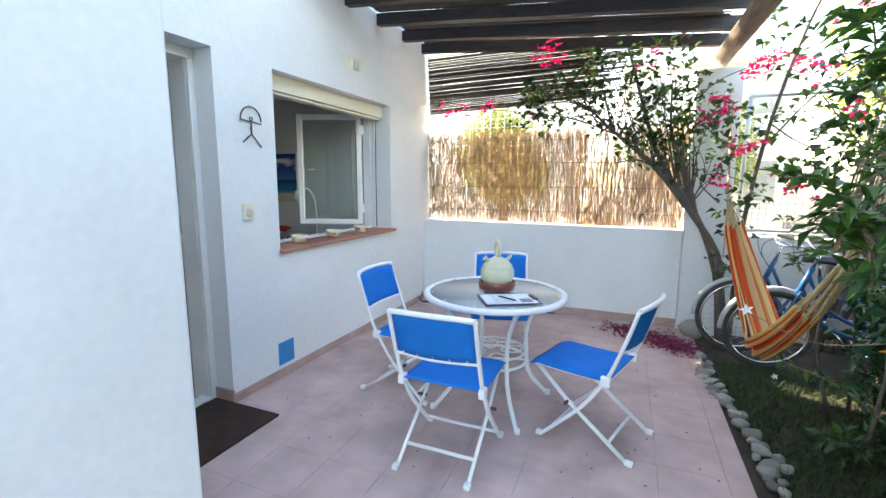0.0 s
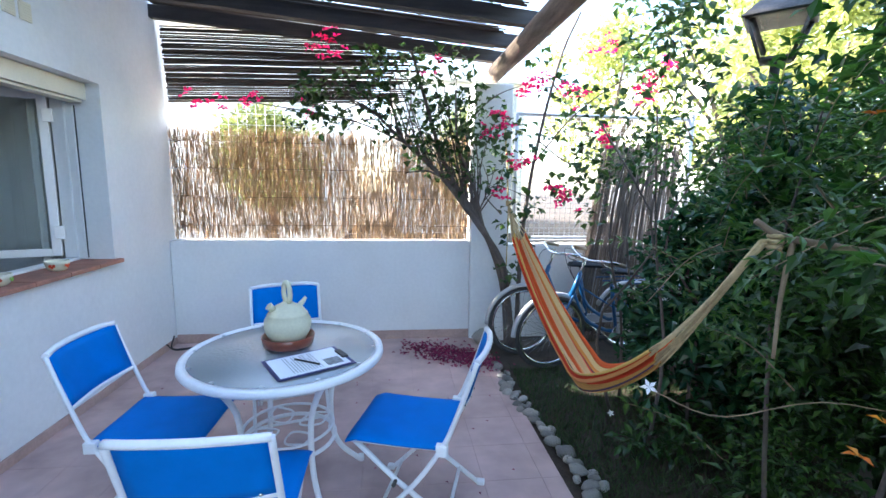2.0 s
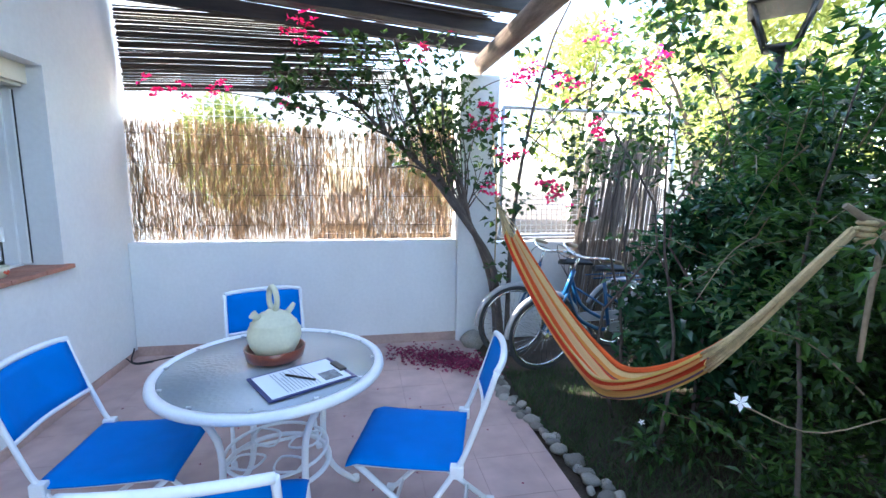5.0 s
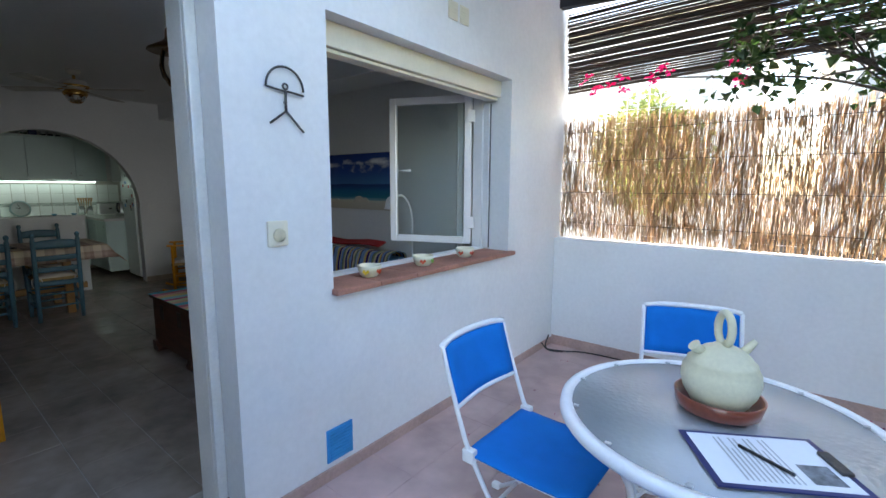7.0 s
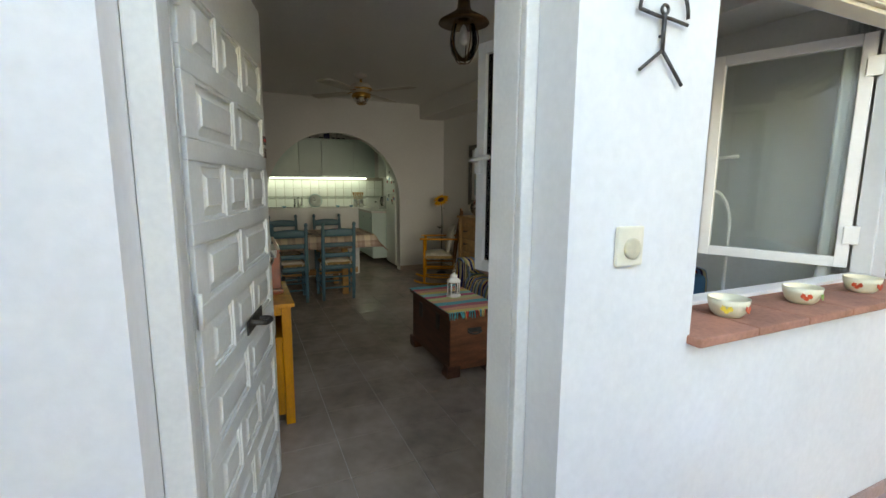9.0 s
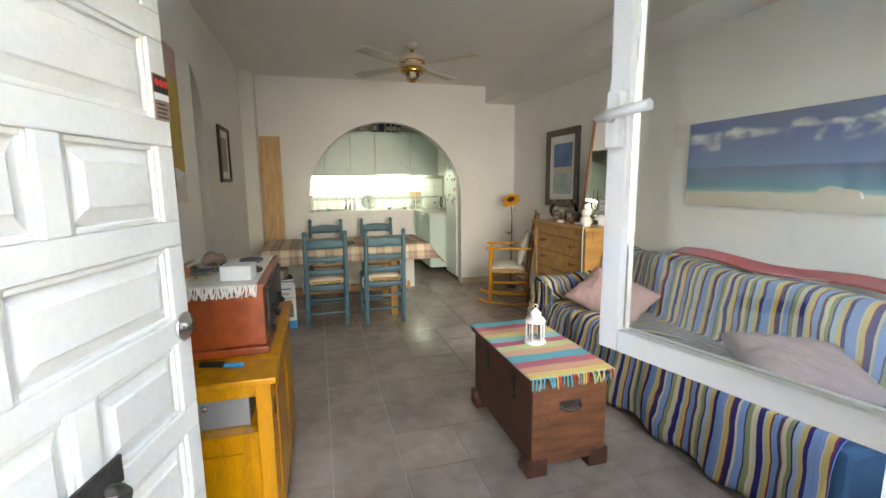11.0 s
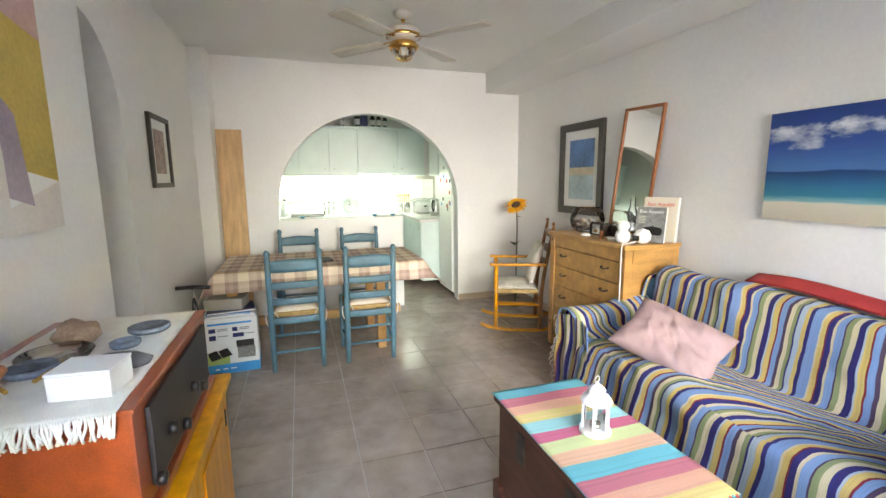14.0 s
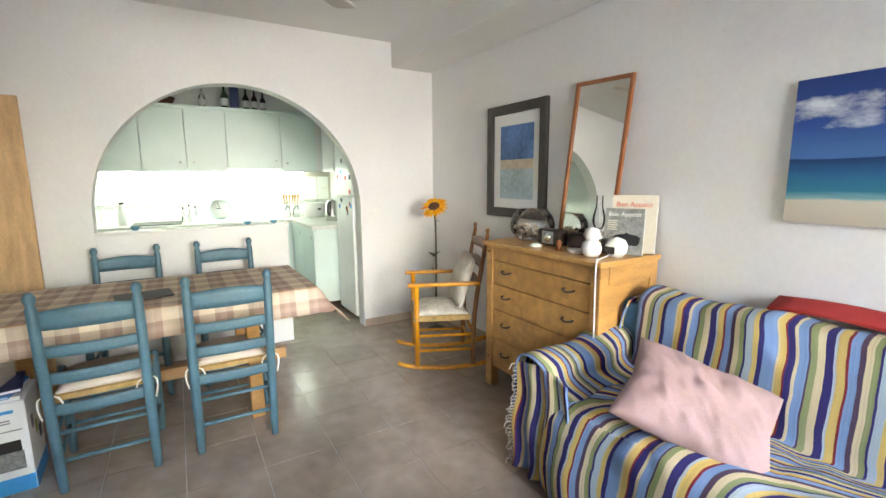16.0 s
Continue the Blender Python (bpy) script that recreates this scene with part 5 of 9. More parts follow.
def hammock():
    h = thing("hammock", "striped orange cloth hammock slung over the grass", "hammock")
    ctrl = [(1.42, 4.93, 1.33), (1.41, 4.5, 1.05), (1.40, 4.07, 0.84), (1.38, 3.62, 0.68), (1.33, 3.15, 0.61), (1.25, 2.75, 0.68), (1.26, 2.35, 0.95), (1.29, 2.02, 1.38)]
    path = smooth_path(ctrl, 80)
    rnd = random.Random(4)
    ph = [rnd.uniform(0, 6.28) for _ in range(6)]

    def cloth(u, v):
        i = min(79, int(u * 80))
        p = path[i].lerp(path[i + 1], u * 80 - i)
        w = 0.035 + 0.085 * math.sin(math.pi * min(1, max(0, (u * 1.0)))) ** 0.7
        s = (v - 0.5) * 2
        fold = 0.014 * math.sin(26 * v + ph[0] + 2.0 * u) + 0.010 * math.sin(57 * v + ph[1] - 3 * u)
        return (p.x + s * w * 0.72 + 0.6 * fold, p.y + 0.03 * s, p.z + 0.13 * (s * s) * (w / 0.165) - 0.02 + fold * 1.1)
    a, e = 0.13, 0.865
    part("cloth", sheet(90, 64, lambda u, v: cloth(a + (e - a) * u, v), 0.002, lambda u, v: (v, u)), M_HAMMOCK, h)
    for t0, t1, mname in ((0.0, a, "cords"), (e, 1.0, "cords")):
        bm = bmesh.new()
        for k in range(26):
            v = k / 25
            pts = []
            for q in range(9):
                u = t0 + (t1 - t0) * q / 8
                c = Vector(cloth(u, v))
                p = path[min(80, int(u * 80))]
                f = (u / a) if t0 == 0 else (1 - u) / (1 - e)
                f = max(0.0, min(1.0, f))
                pts.append(p.lerp(c, f) + Vector((0.006 * math.cos(k), 0.006 * math.sin(k * 2.1), 0.004 * math.sin(k))))
            tube_bm(bm, pts, 0.0042, 5)
        part(mname, bm, M_ROPE, h, "bundle of pale yellow cords")["kind"] = "stuff"
    bm = tube(smooth_path([(1.42, 4.95, 1.35), (1.425, 5.02, 1.6), (1.43, 5.15, 1.95), (1.44, 5.2, 2.14)], 10), 0.008, 6)
    tube_bm(bm, smooth_path([(1.425, 4.95, 1.36), (1.44, 5.0, 1.2), (1.46, 5.08, 0.75)], 10), 0.006, 6)
    for k in range(4):
        tube_bm(bm, [(1.42 + 0.02 * math.cos(a2), 4.93 + 0.02 * math.sin(a2), 1.33 + 0.012 * k) for a2 in [2 * math.pi * q / 10 for q in range(10)]], 0.006, 5, closed=True)
    part("rope", bm, M_ROPE, h)
    # a limb of the hedge carries the low end, with the wound cord on it
    bm = tube(smooth_path([(2.15, 1.55, -0.03), (2.2, 1.6, 0.7), (2.0, 1.72, 1.2), (1.6, 1.92, 1.34), (1.34, 2.0, 1.39), (1.27, 2.03, 1.43)], 24), 0.016, 8, r_end=0.007)
    tube_bm(bm, smooth_path([(1.35, 2.0, 1.39), (1.345, 2.01, 1.25), (1.355, 2.02, 1.08)], 8), 0.008, 6, r_end=0.005)
    part("limb", bm, M_DRYSTEM, bpy.data.objects["hedge"], "bare pale limb holding the hammock")
    bm = bmesh.new()
    for k in range(4):
        z = 1.355 + 0.013 * k
        tube_bm(bm, [(1.315 + 0.014 * math.cos(a2), 2.015 + 0.014 * math.sin(a2), z) for a2 in [2 * math.pi * q / 12 for q in range(12)]], 0.006, 5, closed=True)
    part("wound_cord", bm, M_ROPE, h, "coil of ochre cord")


M_HAMMOCK = striped("hammock_cloth", [(0.10, (0.66, 0.42, 0.12)), (0.05, (0.55, 0.04, 0.01)), (0.09, (0.70, 0.30, 0.10)), (0.04, (0.12, 0.04, 0.06)), (0.10, (0.70, 0.46, 0.22)), (0.10, (0.62, 0.06, 0.02)), (0.05, (0.50, 0.18, 0.03)), (0.09, (0.72, 0.38, 0.10)), (0.03, (0.08, 0.05, 0.08)), (0.11, (0.70, 0.28, 0.06)), (0.06, (0.75, 0.55, 0.25)), (0.18, (0.64, 0.10, 0.02))], 0.5, 0, 0.9, 260)
hammock()

M_BIKE = mat("blue_bicycle_paint", (0.012, 0.10, 0.26), 0.3, 0.15, 12, 90, 0.06, coat=0.4)
M_TYRE = mat("grey_tyre", (0.06, 0.06, 0.06), 0.85, 0.2, 20, 120, 0.2)
M_GUARD = mat("mudguard", (0.48, 0.49, 0.51), 0.35, 0.1, 8, 80, 0.05)


def bicycle():
    """Step-through bicycle, front wheel at the origin's left, along local x, upright."""
    b = thing("bicycle", "old blue step-through bicycle leaning by the wall", "bicycle", "bicycles")
    R = 0.325
    circ = lambda cx, r, a0=0.0, a1=2 * math.pi, n=40: [(cx + r * math.cos(a0 + (a1 - a0) * k / n), 0, R + r * math.sin(a0 + (a1 - a0) * k / n)) for k in range(n)]
    for cx in (0.0, 1.05):
        w = thing("wheel", "", "")
        w.parent = b
        for key in ("label", "category"):
            if key in w:
                del w[key]
        part("tyre", tube(circ(cx, R - 0.017), 0.017, 8, closed=True), M_TYRE, w)
        part("rim", tube(circ(cx, R - 0.042), 0.011, 8, closed=True), M_CHROME, w)
        bm = bmesh.new()
        for k in range(32):
            a = 2 * math.pi * k / 32
            tube_bm(bm, [(cx + 0.018 * math.cos(a + 0.7), 0.02 * (-1) ** k, R + 0.018 * math.sin(a + 0.7)), (cx + (R - 0.045) * math.cos(a), 0, R + (R - 0.045) * math.sin(a))], 0.0012, 4)
        part("spokes", bm, M_CHROME, w)
        part("hub", tube([(cx, -0.045, R), (cx, 0.045, R)], 0.02, 12), M_CHROME, w)
        a0, a1 = (0.5, 3.3) if cx == 0 else (-0.1, 2.9)
        part("mudguard", tube(circ(cx, R + 0.016, a0, a1, 24), 0.020, 6, flat=0.35), M_GUARD, w)
    T = lambda name, pts, r, m=M_BIKE: part(name, tube(pts, r, 10), m, b)
    T("fork", smooth_path([(0.0, 0.03, R), (0.06, 0.035, 0.45), (0.155, 0.03, 0.66)], 10), 0.011)
    T("fork", smooth_path([(0.0, -0.03, R), (0.06, -0.035, 0.45), (0.155, -0.03, 0.66)], 10), 0.011)
    T("head_tube", [(0.15, 0, 0.64), (0.215, 0, 0.84)], 0.02)
    T("stem", [(0.215, 0, 0.84), (0.24, 0, 0.95)], 0.012, M_CHROME)
    T("down_tube", smooth_path([(0.165, 0, 0.68), (0.3, 0, 0.44), (0.5, 0, 0.32), (0.64, 0, 0.29)], 12), 0.017)
    T("top_tube", smooth_path([(0.195, 0, 0.78), (0.32, 0, 0.55), (0.52, 0, 0.42), (0.58, 0, 0.41)], 12), 0.015)
    T("seat_tube", [(0.64, 0, 0.29), (0.53, 0, 0.72)], 0.016)
    T("seat_post", [(0.53, 0, 0.72), (0.51, 0, 0.84)], 0.012, M_CHROME)
    for s in (-1, 1):
        T("chain_stay", [(0.64, 0.03 * s, 0.29), (1.05, 0.05 * s, R)], 0.009)
        T("seat_stay", [(0.56, 0.02 * s, 0.62), (1.05, 0.05 * s, R)], 0.008)
    T("handlebar", smooth_path([(0.40, -0.27, 0.97), (0.27, -0.25, 1.0), (0.235, -0.08, 0.965), (0.235, 0.08, 0.965), (0.27, 0.25, 1.0), (0.40, 0.27, 0.97)], 24), 0.011, M_CHROME)
    for s in (-1, 1):
        T("grip", [(0.30, 0.256 * s, 0.994), (0.42, 0.272 * s, 0.966)], 0.016, mat("grip_beige", (0.40, 0.31, 0.20), 0.7))
        T("brake_lever", smooth_path([(0.26, 0.2 * s, 0.985), (0.3, 0.23 * s, 0.95), (0.38, 0.24 * s, 0.93)], 8), 0.005, M_CHROME)
    part("saddle", sheet(8, 8, lambda u, v: (0.40 + 0.27 * u, (v - 0.5) * 2 * (0.025 + 0.085 * u ** 1.6), 0.872 - 0.035 * abs(v - 0.5) * 2 + 0.012 * u), 0.02), M_BLACK, b)
    part("chainring", lathe([(0.05, -0.003), (0.085, -0.003), (0.085, 0.003), (0.05, 0.003)], 28), M_CHROME, b).matrix_basis = pose(0.64, -0.05, 0.29, 90, 0, 0)
    T("crank", [(0.64, -0.07, 0.29), (0.74, -0.075, 0.17)], 0.008, M_CHROME)
    part("pedal", box(0.69, 0.79, -0.15, -0.08, 0.155, 0.18, 0.006), M_BLACK, b)
    part("chain_guard", box(0.6, 1.05, -0.062, -0.056, 0.3, 0.385, 0.01), M_GUARD, b)
    rack = tube([(0.72, 0.06, 0.70), (1.2, 0.06, 0.70), (1.2, -0.06, 0.70), (0.72, -0.06, 0.70)], 0.006, 6)
    part("rack", rack, M_BIKE, b)
    for s in (-1, 1):
        T("cable", smooth_path([(0.28, 0.2 * s, 0.97), (0.12, 0.12 * s, 1.02), (0.1, 0.02 * s, 0.9), (0.19, 0, 0.75)], 14), 0.0025, M_BLACK)
    return b


bike = bicycle()
bike.matrix_basis = pose(1.70, 4.52, -0.03, 6, 0, 9)
copy_thing(bike, pose(1.56, 4.84, -0.03, 4, 0, 5))


def stones_and_grass():
    rnd = random.Random(12)
    meshes = []
    for k in range(6):
        bm = bmesh.new()
        bmesh.ops.create_icosphere(bm, subdivisions=2, radius=1.0)
        for v in bm.verts:
            n = noise.noise(v.co * 1.3 + Vector((k * 7.1, 0, 0)))
            v.co *= 1 + 0.28 * n
        for f in bm.faces:
            f.smooth = True
        meshes.append(to_mesh("stone", bm, M_STONE))
    edge = smooth_path([(1.26, 4.55, 0), (1.25, 4.2, 0), (1.25, 3.95, 0), (1.29, 3.65, 0), (1.35, 3.35, 0), (1.37, 3.0, 0), (1.37, 2.7, 0), (1.38, 2.2, 0), (1.40, 1.5, 0), (1.42, 0.4, 0), (1.42, -0.6, 0)], 62)
    for i, p in enumerate(edge):
        for q in range(2 if rnd.random() < 0.45 else 1):
            s = rnd.uniform(0.022, 0.05) * (0.7 if q else 1)
            o = new("stone", rnd.choice(meshes))
            o.matrix_basis = pose(p.x + rnd.uniform(-0.025, 0.03) + 0.06 * q, p.y + rnd.uniform(-0.02, 0.02), s * 0.28 - 0.01, rnd.uniform(-15, 15), rnd.uniform(-15, 15), rnd.uniform(0, 360)) @ Matrix.Diagonal((s * 1.25, s, s * 0.68, 1))
            tagged(o, "rounded grey river stone edging the grass", "stone", "edging stones")
    o = new("stone", meshes[2])
    o.matrix_basis = pose(1.27, 5.08, 0.05, 10, 5, 20) @ Matrix.Diagonal((0.12, 0.1, 0.1, 1))
    tagged(o, "rough beige rock at the pillar's foot", "rock")
    vs, fs = [], []
    for _ in range(30000):
        x, y = 1.30 + 1.5 * rnd.random() ** 1.3, rnd.uniform(-0.3, 4.5)
        if noise.noise(Vector((x * 2.3, y * 2.3, 3))) < -0.5 or x < 1.36 + 0.03 * math.sin(y * 3):
            continue
        a, h = rnd.uniform(0, 6.28), rnd.uniform(0.03, 0.11)
        d = Vector((math.cos(a) * rnd.uniform(0.2, 1.1), math.sin(a) * rnd.uniform(0.2, 1.1), 1)).normalized()
        s = Vector((-math.sin(a), math.cos(a), 0)) * 0.0028
        p = Vector((x, y, -0.032))
        k = len(vs)
        vs += [tuple(p - s), tuple(p + s), tuple(p + d * h + Vector((d.x, d.y, -0.3)) * h * 0.4)]
        fs.append((k, k + 1, k + 2))
    g = raw("grass", vs, fs, M_GRASS)
    tagged(g, "short rough grass under the hammock", "grass", kind="stuff")
    vs, fs = [], []
    for _ in range(45):
        x, y = rnd.uniform(1.5, 2.4), rnd.uniform(-0.4, 3.5)
        r = rnd.uniform(0.09, 0.2)
        clump(vs, fs, rnd, (x, y, 0.03 + 0.4 * r), (r, r, r * 0.6), 60, 0.075, 0.03, 0.8)
    tagged(raw("ground_plants", vs, fs, M_LEAF), "low leafy weeds in the grass below the hedge", "plants", kind="stuff")


stones_and_grass()


def garden_lamp():
    l = thing("garden_lamp", "dark metal garden lantern on a post above the hedge", "lamp", at=pose(2.50, 3.40, -0.02) @ Matrix.Diagonal((1.15, 1.15, 0.99, 1)))
    part("post", tube([(0, 0, -0.03), (0, 0, 2.24)], 0.022, 10), M_IRON, l)
    part("base", lathe([(0.03, 2.24), (0.09, 2.25), (0.085, 2.27)], 4), M_IRON, l)
    part("roof", lathe([(0.20, 2.47), (0.205, 2.48), (0.12, 2.56), (0.03, 2.60), (0.02, 2.64)], 4), M_IRON, l)
    for k in range(4):
        a = math.pi / 2 * k
        part("bar", tube([(0.088 * math.cos(a), 0.088 * math.sin(a), 2.26), (0.175 * math.cos(a), 0.175 * math.sin(a), 2.47)], 0.008, 6), M_IRON, l)
    part("glass", lathe([(0.08, 2.272), (0.165, 2.468)], 4, cap=False), M_CLEAR, l)


garden_lamp()


def beyond():
    """What shows past the fence: a sunlit lane, white houses and trees."""
    setting("lane", box(-40, 40, 6.2, 12.5, -0.028, -0.012), mat("pale_paving", (0.50, 0.46, 0.40), 0.85, 0.12, 1.5, 30, 0.3), "pale sunlit lane behind the garden", "lane")
    M_PALEPANE = mat("curtained_pane", (0.42, 0.42, 0.40), 0.25, 0.15, 2, 20, 0.05)
    M_FACADE = mat("sunlit_render", (0.82, 0.80, 0.74), 0.85, 0.04, 0.8, 20, 0.15)
    for x0, x1, y0, y1, hgt, wins in ((-9.0, -1.0, 13, 20, 5.2, 5), (0.5, 4.5, 15, 22, 4.6, 3), (10, 18, 14, 21, 5.6, 5)):
        hs = thing("white_house", "white rendered house in the sun beyond the lane", "house", "white houses")
        part("wall", box(x0, x1, y0, y1, -0.02, hgt), M_FACADE, hs)
        part("roof", box(x0 - 0.25, x1 + 0.25, y0 - 0.25, y1 + 0.25, hgt + 0.002, hgt + 0.22, 0.03), M_FACADE, hs)
        for k in range(wins):
            cx = x0 + (k + 0.5) * (x1 - x0) / wins
            for z in (0.9, 3.2):
                if z + 1.2 < hgt:
                    w = part("window", box(cx - 0.45, cx + 0.45, y0 - 0.06, y0 - 0.004, z, z + 1.2, 0.01), M_WHITE, hs)
                    part("pane", box(cx - 0.38, cx + 0.38, y0 - 0.068, y0 - 0.061, z + 0.07, z + 1.13), M_PALEPANE, w)
    rnd = random.Random(31)
    for x, y, h, w in ((5.5, 11.5, 5.5, 1.9), (8.0, 10.5, 6.0, 2.2), (2.4, 13.2, 3.4, 1.0), (11.5, 12.5, 7.0, 2.4), (-2.5, 12.0, 3.2, 1.1), (7.0, 7.5, 4.6, 1.7), (9.5, 4.0, 5.5, 2.0), (9.0, -1.0, 6.0, 2.4), (6.0, 1.5, 4.6, 1.6), (5.6, -3.5, 4.8, 1.8)):
        t = thing("tree", "yellow-green tree beyond the garden, sunlight painted into its leaves", "tree", "trees beyond the garden", at=pose(x, y, -0.03))
        part("trunk", tube(smooth_path([(0, 0, 0), (0.08, 0.05, h * 0.3), (0.0, 0.1, h * 0.55)], 8), 0.16, 8, r_end=0.08), M_BARK, t)
        for k in range(5):
            a = 2 * math.pi * k / 5 + rnd.random()
            part("limb", tube(smooth_path([(0.02, 0.07, h * 0.4), (0.4 * w * math.cos(a), 0.4 * w * math.sin(a), h * 0.6), (0.75 * w * math.cos(a), 0.75 * w * math.sin(a), h * 0.75)], 7), 0.06, 6, r_end=0.02), M_BARK, t)
        vs, fs = [], []
        for _ in range(70):
            a, q = rnd.uniform(0, 6.28), rnd.random() ** 0.6
            z = h * (0.35 + 0.62 * rnd.random())
            rr = w * q * math.sin(math.pi * min(0.98, max(0.05, (z / h - 0.25) / 0.78)))
            r = rnd.uniform(0.25, 0.5)
            clump(vs, fs, rnd, (rr * math.cos(a), rr * math.sin(a), z), (r, r, r * 0.8), 55, 0.17, 0.10, 0.5)
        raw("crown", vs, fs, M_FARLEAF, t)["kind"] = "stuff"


beyond()


def patio_tiles():
    s = 0.31
    me = to_mesh("tile", box(0.0008, s - 0.0008, 0.0008, s - 0.0008, -0.012, 0.0, 0.001), M_PATIO)
    cut = to_mesh("tile", box(0.0008, 0.105, 0.0008, s - 0.0008, -0.012, 0.0, 0.001), M_PATIO)
    par = bpy.data.objects["patio_floor"]
    n = 0
    for i in range(10):
        for j in range(21):
            x, y = XO - 0.01 + i * s, YB - 0.005 - (j + 1) * s
            o = new("tile", cut if x + s > 1.36 else me)
            o.parent = par
            o.matrix_basis = pose(x, y, 0.0003 * ((i * 7 + j * 3) % 3))

# ---- living room ----
M_PINE = mat("honey_pine", (0.52, 0.27, 0.085), 0.4, 0.22, 3, 40, 0.12, stretch=(1, 1, 6), coat=0.2)
M_PINEH = mat("honey_pine_grain", (0.55, 0.29, 0.09), 0.4, 0.22, 3, 40, 0.12, stretch=(7, 1, 7), coat=0.2)
M_YELLOWWOOD = mat("yellow_varnished_wood", (0.62, 0.25, 0.006), 0.35, 0.2, 4, 50, 0.08, stretch=(6, 6, 1), coat=0.12, spec=0.35)
M_MAHOG = mat("red_mahogany", (0.33, 0.06, 0.014), 0.3, 0.25, 3, 40, 0.08, stretch=(1, 6, 6), coat=0.4)
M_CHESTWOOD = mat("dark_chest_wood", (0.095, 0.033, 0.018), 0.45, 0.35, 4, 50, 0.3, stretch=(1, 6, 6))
# the chest's wood again, lightened to paint in the daylight on one end
M_CHESTLIT = mat("lit_chest_wood", (0.20, 0.075, 0.035), 0.45, 0.35, 4, 50, 0.3, stretch=(6, 1, 6))
M_BLUECHAIR = mat("teal_blue_paint", (0.065, 0.155, 0.20), 0.45, 0.15, 8, 80, 0.12)
M_RUSH = mat("rush_seat", (0.40, 0.26, 0.10), 0.85, 0.25, 20, 150, 0.6)
M_CUSHION = mat("cream_cushion", (0.66, 0.58, 0.50), 0.9, 0.1, 10, 200, 0.3)
M_PINK = mat("dusty_pink_velvet", (0.37, 0.245, 0.245), 0.85, 0.12, 6, 200, 0.25)
M_LACE = mat("white_lace", (0.74, 0.72, 0.66), 0.9, 0.08, 20, 250, 0.5)
M_FRIDGE = mat("white_enamel", (0.78, 0.80, 0.78), 0.3, 0.03, 4, 50, 0.02)
M_KITCH = mat("kitchen_laminate", (0.66, 0.79, 0.75), 0.35, 0.03, 4, 50, 0.02)
M_WORKTOP = mat("pale_worktop", (0.70, 0.70, 0.66), 0.35, 0.06, 15, 120, 0.03)
M_WALLTILE = mat("white_wall_tile", (0.78, 0.79, 0.76), 0.2, 0.03, 6, 50, 0.02, per_object=0.02)
M_TILEBAND = mat("patterned_tile_band", (0.45, 0.48, 0.44), 0.3, 0.4, 40, 90, 0.02)
M_BRASS = mat("polished_brass", (0.75, 0.45, 0.13), 0.2, 0.08, 10, 80, 0.03, metal=1.0)
M_FANWOOD = mat("white_fan_blade", (0.52, 0.48, 0.42), 0.45, 0.08, 5, 60, 0.05)
M_CANE = mat("woven_cane", (0.27, 0.22, 0.16), 0.7, 0.2, 30, 200, 0.3)
M_MIRROR = mat("mirror_silver", (0.88, 0.90, 0.89), 0.01, 0.0, 2, 2, 0.0, metal=1.0)
M_REDBROWN = mat("reddish_frame", (0.30, 0.10, 0.035), 0.4, 0.2, 6, 60, 0.1)
M_DARKFRAME = mat("dark_picture_frame", (0.035, 0.028, 0.024), 0.45, 0.3, 8, 60, 0.15)
M_PASS = mat("white_passepartout", (0.76, 0.76, 0.74), 0.8, 0.02)
M_PLANK = mat("raw_pine_plank", (0.62, 0.39, 0.20), 0.6, 0.2, 4, 50, 0.2, stretch=(6, 6, 1))
M_GREEN = mat("dull_green_leaf", (0.05, 0.06, 0.03), 0.7, 0.2)
M_SUNPETAL = leafy("sunflower_petal", (0.7, 0.30, 0.01), (0.85, 0.5, 0.03), 0.6, 0.3)
M_BROWN = mat("brown_seed", (0.10, 0.045, 0.02), 0.8, 0.3, 40, 150, 0.5)
M_CARD = mat("white_card", (0.74, 0.75, 0.74), 0.6, 0.03)
M_GREYCARD = mat("grey_card", (0.36, 0.33, 0.30), 0.7, 0.1)
M_SKYBLUE = mat("bright_blue_print", (0.02, 0.30, 0.66), 0.45, 0.06)
M_REDPRINT = mat("red_print", (0.6, 0.05, 0.03), 0.5, 0.05)
M_GREYPRINT = mat("grey_print", (0.22, 0.23, 0.22), 0.5, 0.3, 20, 80, 0.02)
M_CREAMCOVER = mat("cream_book_cover", (0.62, 0.57, 0.46), 0.5, 0.05)
M_DENIM = mat("denim", (0.04, 0.13, 0.24), 0.9, 0.15, 10, 200, 0.3)
NAVY, SKY, CREAM, OCHRE = (0.030, 0.026, 0.13), (0.17, 0.28, 0.50), (0.56, 0.47, 0.31), (0.56, 0.40, 0.14)
OLIVE, WINE, PLUM, MIST = (0.23, 0.27, 0.13), (0.20, 0.025, 0.035), (0.08, 0.05, 0.09), (0.34, 0.42, 0.50)
CLOTH = [(0.06, SKY), (0.02, CREAM), (0.05, OCHRE), (0.015, WINE), (0.055, NAVY), (0.03, CREAM), (0.07, SKY), (0.015, PLUM), (0.05, OLIVE), (0.06, CREAM), (0.06, NAVY), (0.02, MIST), (0.06, OCHRE), (0.02, WINE), (0.06, SKY), (0.04, PLUM), (0.05, CREAM), (0.045, OLIVE), (0.02, NAVY), (0.06, MIST), (0.05, OCHRE), (0.04, NAVY), (0.05, SKY)]
M_THROW = striped("striped_throw", CLOTH, 0.40, 0, 0.9, 300, 0.02)
